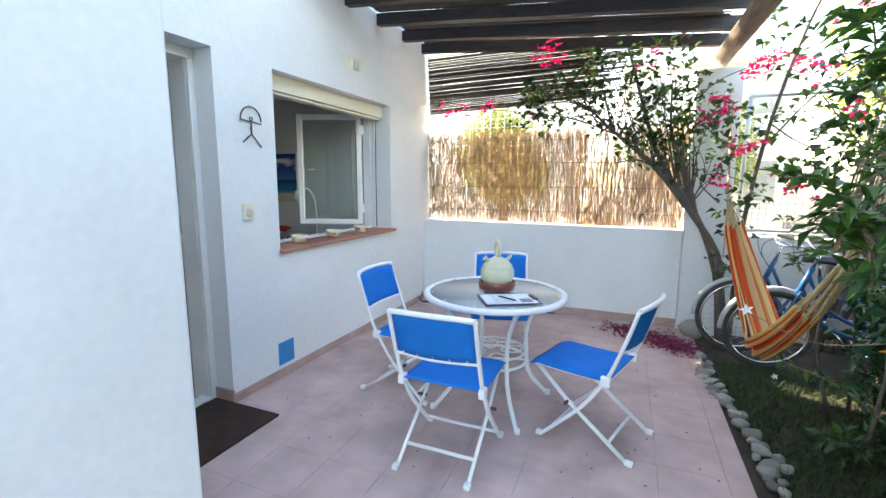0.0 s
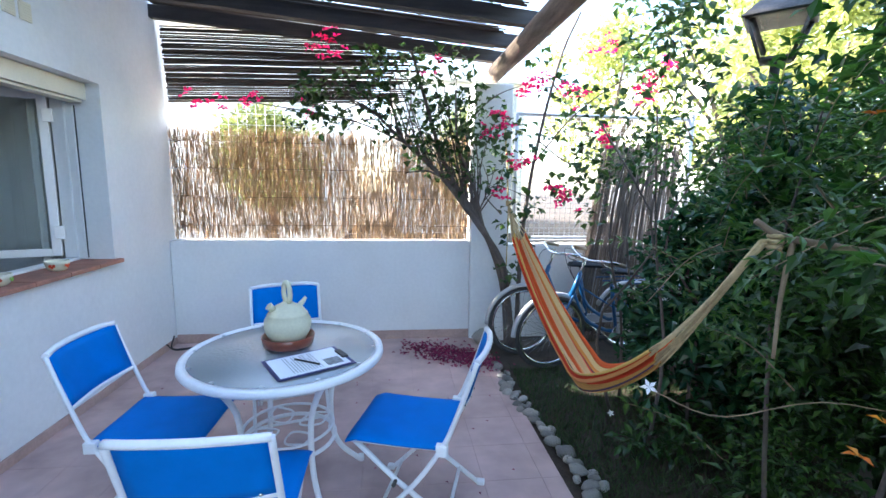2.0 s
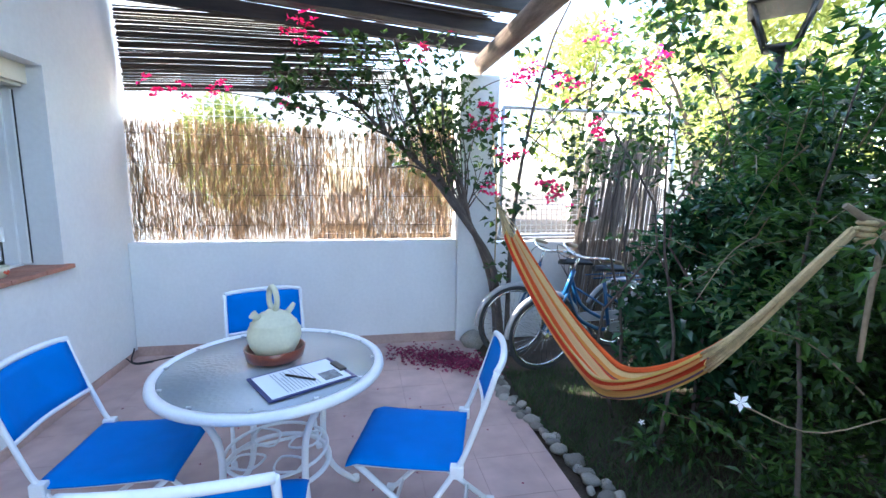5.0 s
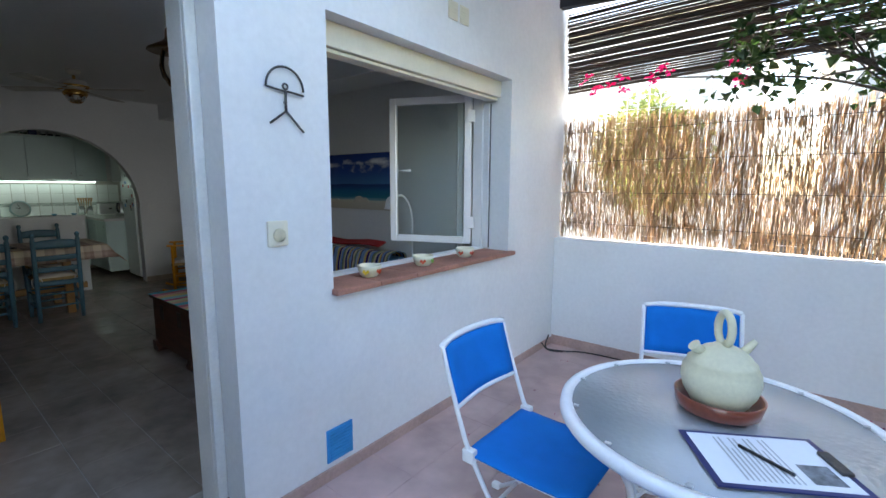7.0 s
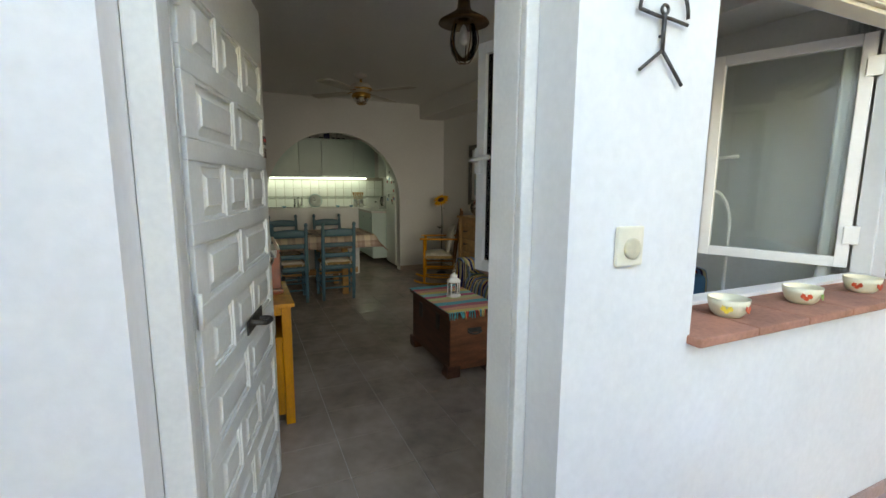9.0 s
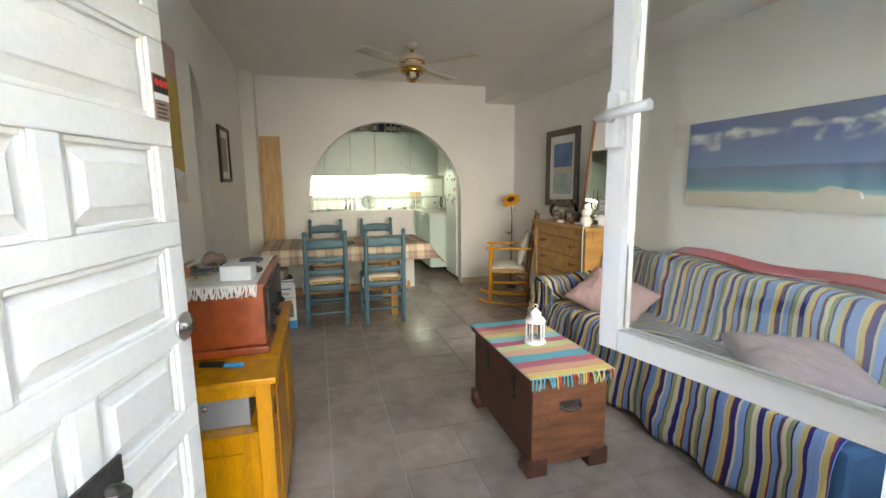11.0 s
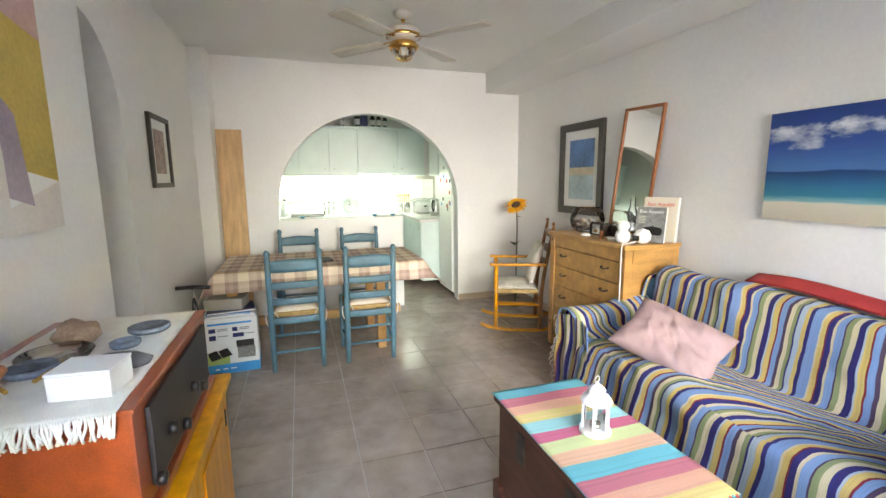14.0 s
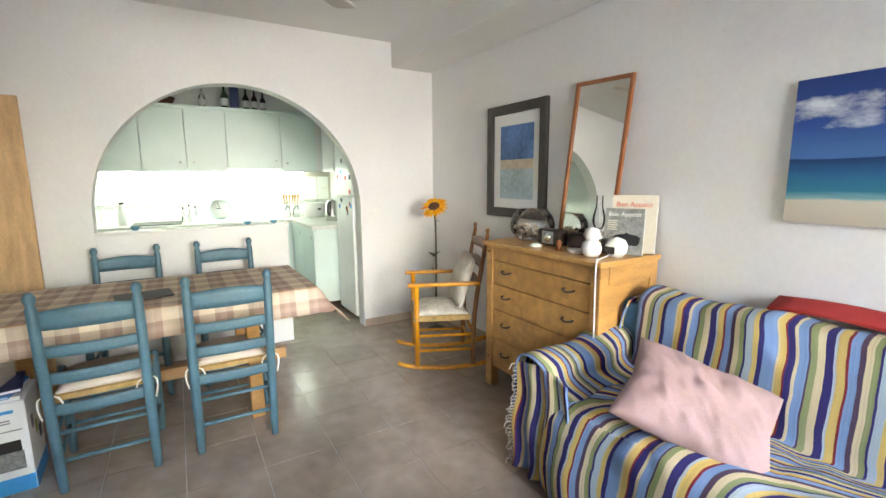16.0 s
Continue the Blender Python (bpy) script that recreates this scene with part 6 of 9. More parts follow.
RAIN = [(0.14, (0.12, 0.46, 0.55)), (0.12, (0.56, 0.18, 0.22)), (0.12, (0.74, 0.40, 0.28)), (0.12, (0.72, 0.58, 0.24)), (0.13, (0.28, 0.58, 0.60)), (0.11, (0.58, 0.15, 0.24)), (0.13, (0.60, 0.66, 0.34)), (0.13, (0.74, 0.44, 0.30))]
M_RAINBOW = striped("rainbow_runner", RAIN, 0.52, 0, 0.9, 320)


def gingham():
    """Checked tablecloth in beige and brown."""
    m = bpy.data.materials.new("checked_tablecloth")
    m.use_nodes = True
    nd, lk = m.node_tree.nodes, m.node_tree.links
    b = nd["Principled BSDF"]
    uv, sep = nd.new("ShaderNodeUVMap"), nd.new("ShaderNodeSeparateXYZ")
    lk.new(uv.outputs[0], sep.inputs[0])
    cols = []
    for ax in (0, 1):
        mul, fr, ramp = nd.new("ShaderNodeMath"), nd.new("ShaderNodeMath"), nd.new("ShaderNodeValToRGB")
        mul.operation, fr.operation = "MULTIPLY", "FRACT"
        mul.inputs[1].default_value = 6.2
        lk.new(sep.outputs[ax], mul.inputs[0]), lk.new(mul.outputs[0], fr.inputs[0]), lk.new(fr.outputs[0], ramp.inputs[0])
        r = ramp.color_ramp
        r.interpolation = "CONSTANT"
        r.elements[0].color = (0.72, 0.60, 0.46, 1)
        e = r.elements[1]
        e.position, e.color = 0.45, (0.36, 0.24, 0.19, 1)
        e = r.elements.new(0.62)
        e.color = (0.46, 0.33, 0.26, 1)
        e = r.elements.new(0.80)
        e.color = (0.33, 0.21, 0.17, 1)
        cols.append(ramp.outputs[0])
    mx = nd.new("ShaderNodeMix")
    mx.data_type = "RGBA"
    mx.inputs[0].default_value = 0.5
    lk.new(cols[0], mx.inputs[6]), lk.new(cols[1], mx.inputs[7])
    wv = nd.new("ShaderNodeTexNoise")
    wv.inputs["Scale"].default_value = 260
    lk.new(uv.outputs[0], wv.inputs["Vector"])
    bp = nd.new("ShaderNodeBump")
    bp.inputs["Strength"].default_value, bp.inputs["Distance"].default_value = 0.2, 0.002
    lk.new(wv.outputs[0], bp.inputs["Height"]), lk.new(bp.outputs[0], b.inputs["Normal"])
    lk.new(mx.outputs[2], b.inputs["Base Color"])
    b.inputs["Roughness"].default_value = 0.7
    return m


M_CHECK = gingham()


def ladder_chair():
    """Ladder-back chair facing local +y, on the floor."""
    c = thing("dining_chair", "teal painted ladder-back chair with a rush seat", "chair", "chairs round the dining table")
    w, d = 0.175, 0.18
    for s in (-1, 1):
        prof = [(0.0, 0), (0.017, 0), (0.020, 0.1), (0.021, 0.45), (0.020, 0.86), (0.014, 0.875), (0.021, 0.895), (0.022, 0.91), (0.012, 0.928), (0.0, 0.93)]
        p = part("back_post", lathe(prof, 14, cap=False), M_BLUECHAIR, c)
        p.matrix_basis = pose(s * w, -d, 0, 6, 0, 0)
        part("front_leg", lathe([(0.0, 0), (0.016, 0), (0.020, 0.08), (0.021, 0.42), (0.018, 0.455), (0.0, 0.458)], 14, (s * (w + 0.015), d, 0), cap=False), M_BLUECHAIR, c)
        for z in (0.13, 0.25):
            part("side_stretcher", tube([(s * w, -d - 0.006, z + 0.02), (s * (w + 0.015), d, z + 0.02)], 0.010, 8), M_BLUECHAIR, c)
    for z in (0.15, 0.28):
        part("rear_stretcher", tube([(-w, -d - 0.008, z), (w, -d - 0.008, z)], 0.010, 8), M_BLUECHAIR, c)
        part("front_stretcher", tube([(-w, d, z), (w, d, z)], 0.010, 8), M_BLUECHAIR, c)
    for z, hh in ((0.80, 0.075), (0.665, 0.05), (0.545, 0.05), (0.40, 0.05)):
        def slat(u, v, z=z, hh=hh):
            crest = 0.018 * math.sin(math.pi * u) if hh > 0.06 else 0.0
            return ((u - 0.5) * 2 * w, -d - 0.105 * z - 0.018 * math.sin(math.pi * u), z - hh / 2 + v * (hh + crest))
        part("back_slat", sheet(10, 3, slat, 0.012), M_BLUECHAIR, c)
    part("seat", sheet(8, 8, lambda u, v: ((u - 0.5) * 2 * (w + 0.012 * v), -d + 2 * d * v, 0.445 - 0.012 * math.sin(math.pi * u) * math.sin(math.pi * v)), 0.022), M_RUSH, c)
    part("seat_cushion", sheet(12, 12, lambda u, v: ((u - 0.5) * 2 * (w - 0.012), -d + 0.025 + (2 * d - 0.03) * v, 0.452 + 0.038 * (math.sin(math.pi * u) * math.sin(math.pi * v)) ** 0.35), 0.012), M_CUSHION, c, "cream tied seat cushion")
    for s in (-1, 1):
        bm = tube(smooth_path([(s * w, -d - 0.04, 0.47), (s * (w + 0.03), -d - 0.045, 0.46), (s * (w + 0.035), -d - 0.05, 0.42), (s * (w + 0.025), -d - 0.05, 0.37)], 10), 0.004, 5)
        tube_bm(bm, smooth_path([(s * w, -d - 0.04, 0.47), (s * (w - 0.035), -d - 0.045, 0.455), (s * (w - 0.05), -d - 0.04, 0.41)], 8), 0.004, 5)
        part("tie", bm, M_LACE, c, "white fabric tie")
    return c


ch = ladder_chair()
ch.matrix_basis = pose(-6.09, 2.113, 0, 0, 0, 91)
copy_thing(ch, pose(-6.09, 2.655, 0, 0, 0, 89))
copy_thing(ch, pose(-6.90, 2.15, 0, 0, 0, -90))
copy_thing(ch, pose(-6.90, 2.745, 0, 0, 0, -90))


def dining_table():
    x0, x1, y0, y1, z = -6.88, -6.08, 1.56, 3.14, 0.735
    t = thing("dining_table", "pine dining table under a checked cloth", "table")
    part("tabletop", box(x0, x1, y0, y1, z - 0.035, z, 0.006), M_PINEH, t)
    for x in (x0 + 0.08, x1 - 0.08):
        for y in (y0 + 0.1, y1 - 0.36):
            part("leg", box(x - 0.035, x + 0.035, y - 0.035, y + 0.035, 0, z - 0.0355, 0.006), M_PINE, t)
    part("stretcher", box(-6.51, -6.45, y0 + 0.13, y1 - 0.13, 0.20, 0.27, 0.006), M_PINE, t)
    part("apron", box(x1 - 0.07, x1 - 0.045, y0 + 0.1, y1 - 0.1, z - 0.12, z - 0.036, 0.004), M_PINE, t)
    # the cloth hangs over the edges, with longer points at the corners
    nx, ny, drop = 44, 80, 0.165
    W, Hh = x1 - x0 + 2 * drop, y1 - y0 + 2 * drop

    def cloth(u, v):
        a, b = x0 - drop + W * u, y0 - drop + Hh * v
        ox = max(x0 - a, 0, a - x1)
        oy = max(y0 - b, 0, b - y1)
        px, py = min(max(a, x0 - 0.006), x1 + 0.006), min(max(b, y0 - 0.006), y1 + 0.006)
        fall = math.hypot(ox, oy) if ox and oy else ox + oy
        wave = 0.012 * math.sin(b * 9.0 + 1.0) + 0.008 * math.sin(b * 23) if ox else 0.012 * math.sin(a * 11)
        f = min(1, fall / 0.1)
        sx, sy = (1 if a > x1 else -1 if a < x0 else 0), (1 if b > y1 else -1 if b < y0 else 0)
        flare = 0.35 if (ox and oy) else 0.14
        return (px + sx * (fall * flare + wave * f), py + sy * (fall * flare * (1.9 if sy > 0 else 1.0) + wave * f), z + 0.004 - fall * 0.93)
    c = single("tablecloth", sheet(nx, ny, cloth, 0.002, lambda u, v: (W * u, Hh * v)), M_CHECK, "beige and brown checked tablecloth on the dining table", "tablecloth")
    m = thing("tablet_computer", "thin black tablet lying on the tablecloth", "tablet", at=pose(-6.35, 2.28, z + 0.006, 0, 0, 8))
    part("slab", box(-0.09, 0.09, -0.13, 0.13, 0, 0.01, 0.004), M_BLACK, m)


dining_table()


def boxes_by_table():
    b = thing("carton", "white printed carton with a blue foot on the floor", "carton", at=pose(-6.13, 1.645, 0, 0, 0, 3))
    part("body", box(-0.13, 0.13, -0.18, 0.18, 0.0, 0.42, 0.004), M_CARD, b)
    f0, f1 = 0.1305, 0.1325
    part("blue_foot", box(f0, f1, -0.179, 0.179, 0.003, 0.075), M_SKYBLUE, b)
    part("blue_foot", box(-0.129, 0.129, 0.1805, 0.1825, 0.003, 0.075), M_SKYBLUE, b)
    part("blue_bar", box(f0, f1, -0.15, 0.14, 0.372, 0.386), M_SKYBLUE, b)
    green = mat("pale_green_print", (0.34, 0.46, 0.14), 0.5, 0.1)
    part("green_field", box(f0, f1, -0.178, -0.02, 0.076, 0.15), green, b)
    for y0_, z0_, w_, h_ in ((-0.145, 0.318, 0.045, 0.03), (0.01, 0.318, 0.035, 0.03), (-0.145, 0.262, 0.045, 0.035), (0.01, 0.272, 0.075, 0.03)):
        part("dark_label", box(f0, f1, y0_, y0_ + w_, z0_, z0_ + h_), M_NAVY, b)
    for y0_, z0_ in ((-0.09, 0.338), (-0.09, 0.326), (0.055, 0.338), (0.055, 0.326), (-0.09, 0.285), (0.09, 0.29)):
        part("text_line", box(f0, f1, y0_, y0_ + 0.07, z0_, z0_ + 0.005), M_GREYPRINT, b)
    for k in range(2):
        bm = bmesh.new()
        bm.faces.new([bm.verts.new((f1 + 0.0006, y, z)) for y, z in ((-0.14 + 0.072 * k, 0.105 + 0.018 * k), (-0.072 + 0.072 * k, 0.123 + 0.018 * k), (-0.105 + 0.072 * k, 0.185 + 0.012 * k), (-0.165 + 0.072 * k, 0.168 + 0.012 * k))])
        part("printed_panel", bm, M_BLACK, b)
    part("printed_device", box(f0, f1, 0.03, 0.15, 0.195, 0.245), M_BLACK, b)
    part("printed_block", box(f0, f1, 0.035, 0.155, 0.11, 0.194), M_GREYPRINT, b)
    for k in range(3):
        part("text_line", box(f1, f1 + 0.0008, -0.12 + 0.05 * k, -0.09 + 0.055 * k, 0.035, 0.044), M_CARD, b)
    for k in range(3):
        part("side_print", box(-0.08 + 0.06 * k, -0.04 + 0.06 * k, 0.1805, 0.182, 0.16 + 0.05 * k, 0.22 + 0.05 * k), (M_BLACK, green, M_GREYPRINT)[k], b)
    pile = 0.4205
    for w_, d_, h_, m_, a_, lab, cat in ((0.125, 0.165, 0.018, M_CARD, 5, "white folder lying on the carton", "folder"), (0.12, 0.15, 0.010, M_SKYBLUE, -4, "blue brochure in the pile on the carton", "brochure"), (0.12, 0.16, 0.016, M_NAVY, 9, "dark ring binder in the pile on the carton", "binder")):
        q = thing("folder", lab, cat, at=pose(-6.13, 1.645, pile, 0, 0, a_))
        part("cover", box(-w_, w_, -d_, d_, 0, 0.0025, 0.0008), m_, q)
        part("pages", box(-w_ + 0.004, w_ - 0.003, -d_ + 0.004, d_ - 0.004, 0.0026, h_ - 0.0026), M_CARD, q)
        part("cover", box(-w_, w_, -d_, d_, h_ - 0.0025, h_, 0.0008), m_, q)
        q.name = cat
        pile += h_ + 0.0006
    l = thing("shoe_box", "grey card box on top of the pile", "box", at=pose(-6.15, 1.62, pile, 0, 0, -8))
    part("body", box(-0.10, 0.10, -0.13, 0.13, 0, 0.075, 0.004), M_GREYCARD, l)
    part("lid", box(-0.102, 0.102, -0.132, 0.132, 0.055, 0.080, 0.003), M_GREYCARD, l)
    p = thing("floor_pump", "black foot-operated bicycle pump on the floor", "bicycle pump", at=pose(-5.98, 1.44, 0))
    part("base", box(-0.07, 0.07, -0.11, 0.13, 0, 0.014, 0.005), M_BLACK, p)
    part("barrel", tube([(0, 0, 0.014), (0, 0, 0.50)], 0.019, 12), M_BLACK, p)
    part("sleeve", tube([(0, 0, 0.20), (0, 0, 0.40)], 0.0215, 14), M_CARD, p, "white printed sleeve")
    part("cone", lathe([(0.055, 0.014), (0.045, 0.05), (0.026, 0.17), (0.022, 0.20)], 18, cap=False), M_BLACK, p)
    part("rod", tube([(0, 0, 0.50), (0, 0, 0.66)], 0.006, 8), M_CHROME, p)
    part("handle", tube([(-0.02, -0.11, 0.665), (0, 0, 0.67), (0.02, 0.11, 0.665)], 0.014, 8), M_BLACK, p)
    part("hose", tube(smooth_path([(0.02, 0.02, 0.05), (0.06, 0.05, 0.2), (0.03, 0.03, 0.45), (0.02, 0.0, 0.6), (0.025, -0.02, 0.3)], 16), 0.006, 6), M_BLACK, p)
    part("gauge", lathe([(0.0, 0), (0.03, 0), (0.03, 0.02), (0.0, 0.02)], 16, (0.04, 0.0, 0.09), cap=False), M_CARD, p)
    single("plank", box(0, 0.032, 0.0, 0.222, 0, 1.875, 0.004, pose(-7.27, 1.466, 0.002, 0, -1.0, 0)), M_PLANK, "raw pine plank leaning in the corner", "plank")


boxes_by_table()


def dresser():
    x0, x1, y0, y1, H = -5.80, -4.90, 4.16, 4.60, 0.965
    d = thing("chest_of_drawers", "honey pine chest of drawers against the wall", "chest of drawers")
    part("top", box(x0 - 0.015, x1 + 0.015, y0 - 0.02, y1, H - 0.028, H, 0.006), M_PINEH, d)
    for x in (x0, x1 - 0.06):
        for y in (y0, y1 - 0.06):
            part("leg", box(x, x + 0.06, y, y + 0.06, 0, H - 0.0285, 0.005), M_PINE, d)
    part("side", box(x0 + 0.006, x0 + 0.024, y0 + 0.061, y1 - 0.061, 0.14, H - 0.029), M_PINE, d)
    part("side", box(x1 - 0.024, x1 - 0.006, y0 + 0.061, y1 - 0.061, 0.14, H - 0.029), M_PINE, d)
    part("side_rail", box(x1 - 0.0055, x1 + 0.003, y0 + 0.061, y1 - 0.061, H - 0.12, H - 0.029, 0.002), M_PINE, d)
    part("back", box(x0 + 0.06, x1 - 0.06, y1 - 0.02, y1 - 0.005, 0.14, H - 0.029), M_PINE, d)
    zs = [0.14, 0.335, 0.53, 0.695, 0.845]
    part("rail", box(x0 + 0.061, x1 - 0.061, y0 + 0.006, y0 + 0.03, 0.85, H - 0.029, 0.002), M_PINEH, d)
    for a, b in zip(zs, zs[1:]):
        dr = part("drawer", box(x0 + 0.063, x1 - 0.063, y0 + 0.008, y0 + 0.032, a + 0.003, b - 0.003, 0.004), M_PINEH, d)
        for fx in (0.22, 0.78):
            cx, cz = x0 + (x1 - x0) * fx, (a + b) / 2 + 0.02
            part("handle", tube(smooth_path([(cx - 0.035, y0 + 0.008, cz), (cx - 0.03, y0 - 0.012, cz - 0.004), (cx, y0 - 0.018, cz - 0.01), (cx + 0.03, y0 - 0.012, cz - 0.004), (cx + 0.035, y0 + 0.008, cz)], 14), 0.005, 6), M_IRON, dr, "dark iron bail handle")
    for x in (x0 + 0.03, x1 - 0.03):
        for z in (0.9, 0.2):
            part("peg", lathe([(0.0, 0), (0.008, 0), (0.006, 0.004), (0, 0.004)], 8, cap=False), M_BROWN, d).matrix_basis = pose(x, y0, z, 90, 0, 0)
    # things on top
    def on(x, y):
        return pose(x, y, H + 0.0008)
    g = thing("glass_bowl", "round glass bowl full of shells", "bowl", at=on(-5.62, 4.38))
    part("glass", lathe([(0.06, 0.0), (0.10, 0.02), (0.135, 0.07), (0.14, 0.11), (0.125, 0.16), (0.095, 0.195), (0.09, 0.2)], 32, cap=False), M_CLEAR, g)
    rnd = random.Random(2)
    bm = bmesh.new()
    for _ in range(70):
        a, q = rnd.uniform(0, 6.28), rnd.random() ** 0.5
        bmesh.ops.create_icosphere(bm, subdivisions=1, radius=rnd.uniform(0.012, 0.024), matrix=pose(0.1 * q * math.cos(a), 0.1 * q * math.sin(a), 0.025 + 0.07 * rnd.random(), rnd.uniform(0, 90), 0, 0) @ Matrix.Diagonal((1, 0.7, 0.6, 1)))
    part("shells", bm, island_mat("shells", (0.05, 0.03, 0.02), (0.62, 0.5, 0.4), 0.5), g)["kind"] = "stuff"
    r = thing("radio", "old brown table camera or radio with a round dial", "radio", at=on(-5.42, 4.36))
    part("body", box(-0.085, 0.085, -0.04, 0.04, 0, 0.095, 0.012), mat("dark_leather", (0.03, 0.018, 0.012), 0.5, 0.2), r)
    part("dial", lathe([(0.0, 0), (0.027, 0), (0.03, 0.006), (0.02, 0.012), (0, 0.012)], 20, cap=False), M_CHROME, r).matrix_basis = pose(0, -0.041, 0.05, 90, 0, 0)
    part("front", box(-0.045, 0.045, -0.0425, -0.0405, 0.012, 0.085, 0.001), M_GREYALU, r)
    r2 = thing("case", "small dark leather camera case", "case", at=on(-5.21, 4.40))
    part("body", box(-0.10, 0.10, -0.04, 0.04, 0, 0.085, 0.018), mat("brown_leather", (0.04, 0.02, 0.014), 0.5, 0.2), r2)
    part("strap", tube(smooth_path([(-0.09, -0.043, 0.03), (-0.03, -0.05, 0.08), (0.04, -0.05, 0.08), (0.09, -0.043, 0.03)], 12), 0.006, 6), M_BLACK, r2)
    o = thing("oil_lamp", "oil lamp with a tall clear chimney", "oil lamp", at=on(-5.10, 4.37))
    part("font", lathe([(0.0, 0), (0.04, 0), (0.036, 0.02), (0.02, 0.04), (0.034, 0.06), (0.04, 0.08), (0.03, 0.1), (0.018, 0.11), (0.02, 0.13), (0, 0.13)], 24, cap=False), M_CHROME, o)
    part("chimney", lathe([(0.022, 0.13), (0.034, 0.165), (0.03, 0.2), (0.019, 0.24), (0.017, 0.3)], 24, cap=False), M_CLEAR, o)
    s = thing("figurine", "white two-ball ceramic figure", "ornament", at=on(-5.03, 4.24))
    part("lower_ball", lathe([(0.0, 0), (0.032, 0), (0.046, 0.02), (0.05, 0.045), (0.042, 0.072), (0.02, 0.085), (0, 0.086)], 24, cap=False), M_CARD, s)
    part("upper_ball", lathe([(0.0, 0.07), (0.03, 0.082), (0.041, 0.11), (0.032, 0.138), (0, 0.15)], 24, cap=False), M_CARD, s)
    w = thing("camera_pod", "small white indoor camera on a round foot", "camera", at=on(-4.96, 4.34))
    part("shell", lathe([(0.0, 0), (0.03, 0.0), (0.05, 0.025), (0.055, 0.055), (0.04, 0.085), (0.0, 0.1)], 24, cap=False), M_CARD, w)
    part("face", box(-0.03, 0.03, -0.056, -0.05, 0.02, 0.055, 0.004), M_BLACK, w)
    part("cable", tube(smooth_path([(0.0, -0.05, 0.012), (0.03, -0.16, 0.006), (0.048, -0.198, 0.004), (0.05, -0.204, -0.1), (0.06, -0.206, -0.5), (0.07, -0.2, -0.96)], 24), 0.004, 6), M_CARD, w)
    sh = single("shell", lathe([(0.0, 0), (0.03, 0.0), (0.036, 0.01), (0.02, 0.02), (0, 0.022)], 16, cap=False), M_CARD, "white scallop shell on the chest of drawers", "shell", at=on(-5.42, 4.23))
    single("wooden_peg_doll", lathe([(0.0, 0), (0.016, 0), (0.014, 0.03), (0.018, 0.045), (0.0, 0.062)], 14, cap=False), M_REDBROWN, "small turned wooden figure", "ornament", at=on(-5.25, 4.24))
    single("dish", lathe([(0.0, 0), (0.03, 0.0), (0.046, 0.02), (0.044, 0.022), (0.028, 0.006), (0, 0.006)], 24, cap=False), M_CARD, "small white dish on the chest of drawers", "dish", at=on(-5.14, 4.25))
    # two cookery books leaning
    for i, (x, y, w_, h_, t_, c, lab) in enumerate(((-4.99, 4.50, 0.22, 0.30, 0.045, M_CREAMCOVER, "cream cookery book standing on end"), (-4.985, 4.42, 0.19, 0.235, 0.03, M_GREYPRINT, "grey cookery book with a picture of pans"))):
        bk = thing("book", lab, "book", "cookery books", at=pose(x, y, H + 0.0008, -9, 0, 28))
        part("pages", box(-w_ / 2 + 0.004, w_ / 2 - 0.004, -t_ / 2 + 0.003, t_ / 2 - 0.003, 0.003, h_ - 0.004), M_LACE, bk)
        part("cover", box(-w_ / 2, w_ / 2, -t_ / 2, -t_ / 2 + 0.0028, 0, h_), c, bk)
        part("cover", box(-w_ / 2, w_ / 2, t_ / 2 - 0.0028, t_ / 2, 0, h_), c, bk)
        part("spine", box(w_ / 2 - 0.0035, w_ / 2, -t_ / 2, t_ / 2, 0, h_, 0.001), M_CARD, bk)
        cu = bpy.data.curves.new("title", "FONT")
        cu.body, cu.size, cu.extrude, cu.align_x = "Bon App\u00e9tit", 0.036 if i == 0 else 0.032, 0.0004, "CENTER"
        ob = new("title", cu)
        ob.parent = bk
        ob.matrix_basis = pose(0, -t_ / 2 - 0.0006, h_ - 0.06 if i == 0 else h_ - 0.04, 90, 0, 0)
        cu.materials.append(M_REDPRINT if i == 0 else M_CARD)
        if i:
            pot = part("printed_pan", lathe([(0.0, 0), (0.052, 0), (0.062, 0.012), (0.066, 0.040), (0.050, 0.052), (0.012, 0.058), (0.0, 0.066)], 20, cap=False), M_BLACK, bk)
            pot.matrix_basis = pose(0.015, -t_ / 2 - 0.0006, h_ * 0.2) @ Matrix.Diagonal((1, 0.006, 1, 1))
            for q in range(5):
                part("text_line", box(-w_ * 0.42, -w_ * 0.42 + 0.05 - 0.006 * (q % 2), -t_ / 2 - 0.0008, -t_ / 2 - 0.0002, h_ * 0.72 - 0.011 * q, h_ * 0.72 - 0.011 * q + 0.004), M_CREAMCOVER, bk)
    fr = thing("photo_frame", "dark wooden frame leaning behind the books", "picture frame", at=pose(-5.06, 4.545, H + 0.0008, -8, 0, 10))
    part("frame", box(-0.09, 0.09, -0.008, 0.008, 0, 0.29, 0.003), M_BROWN, fr)


dresser()


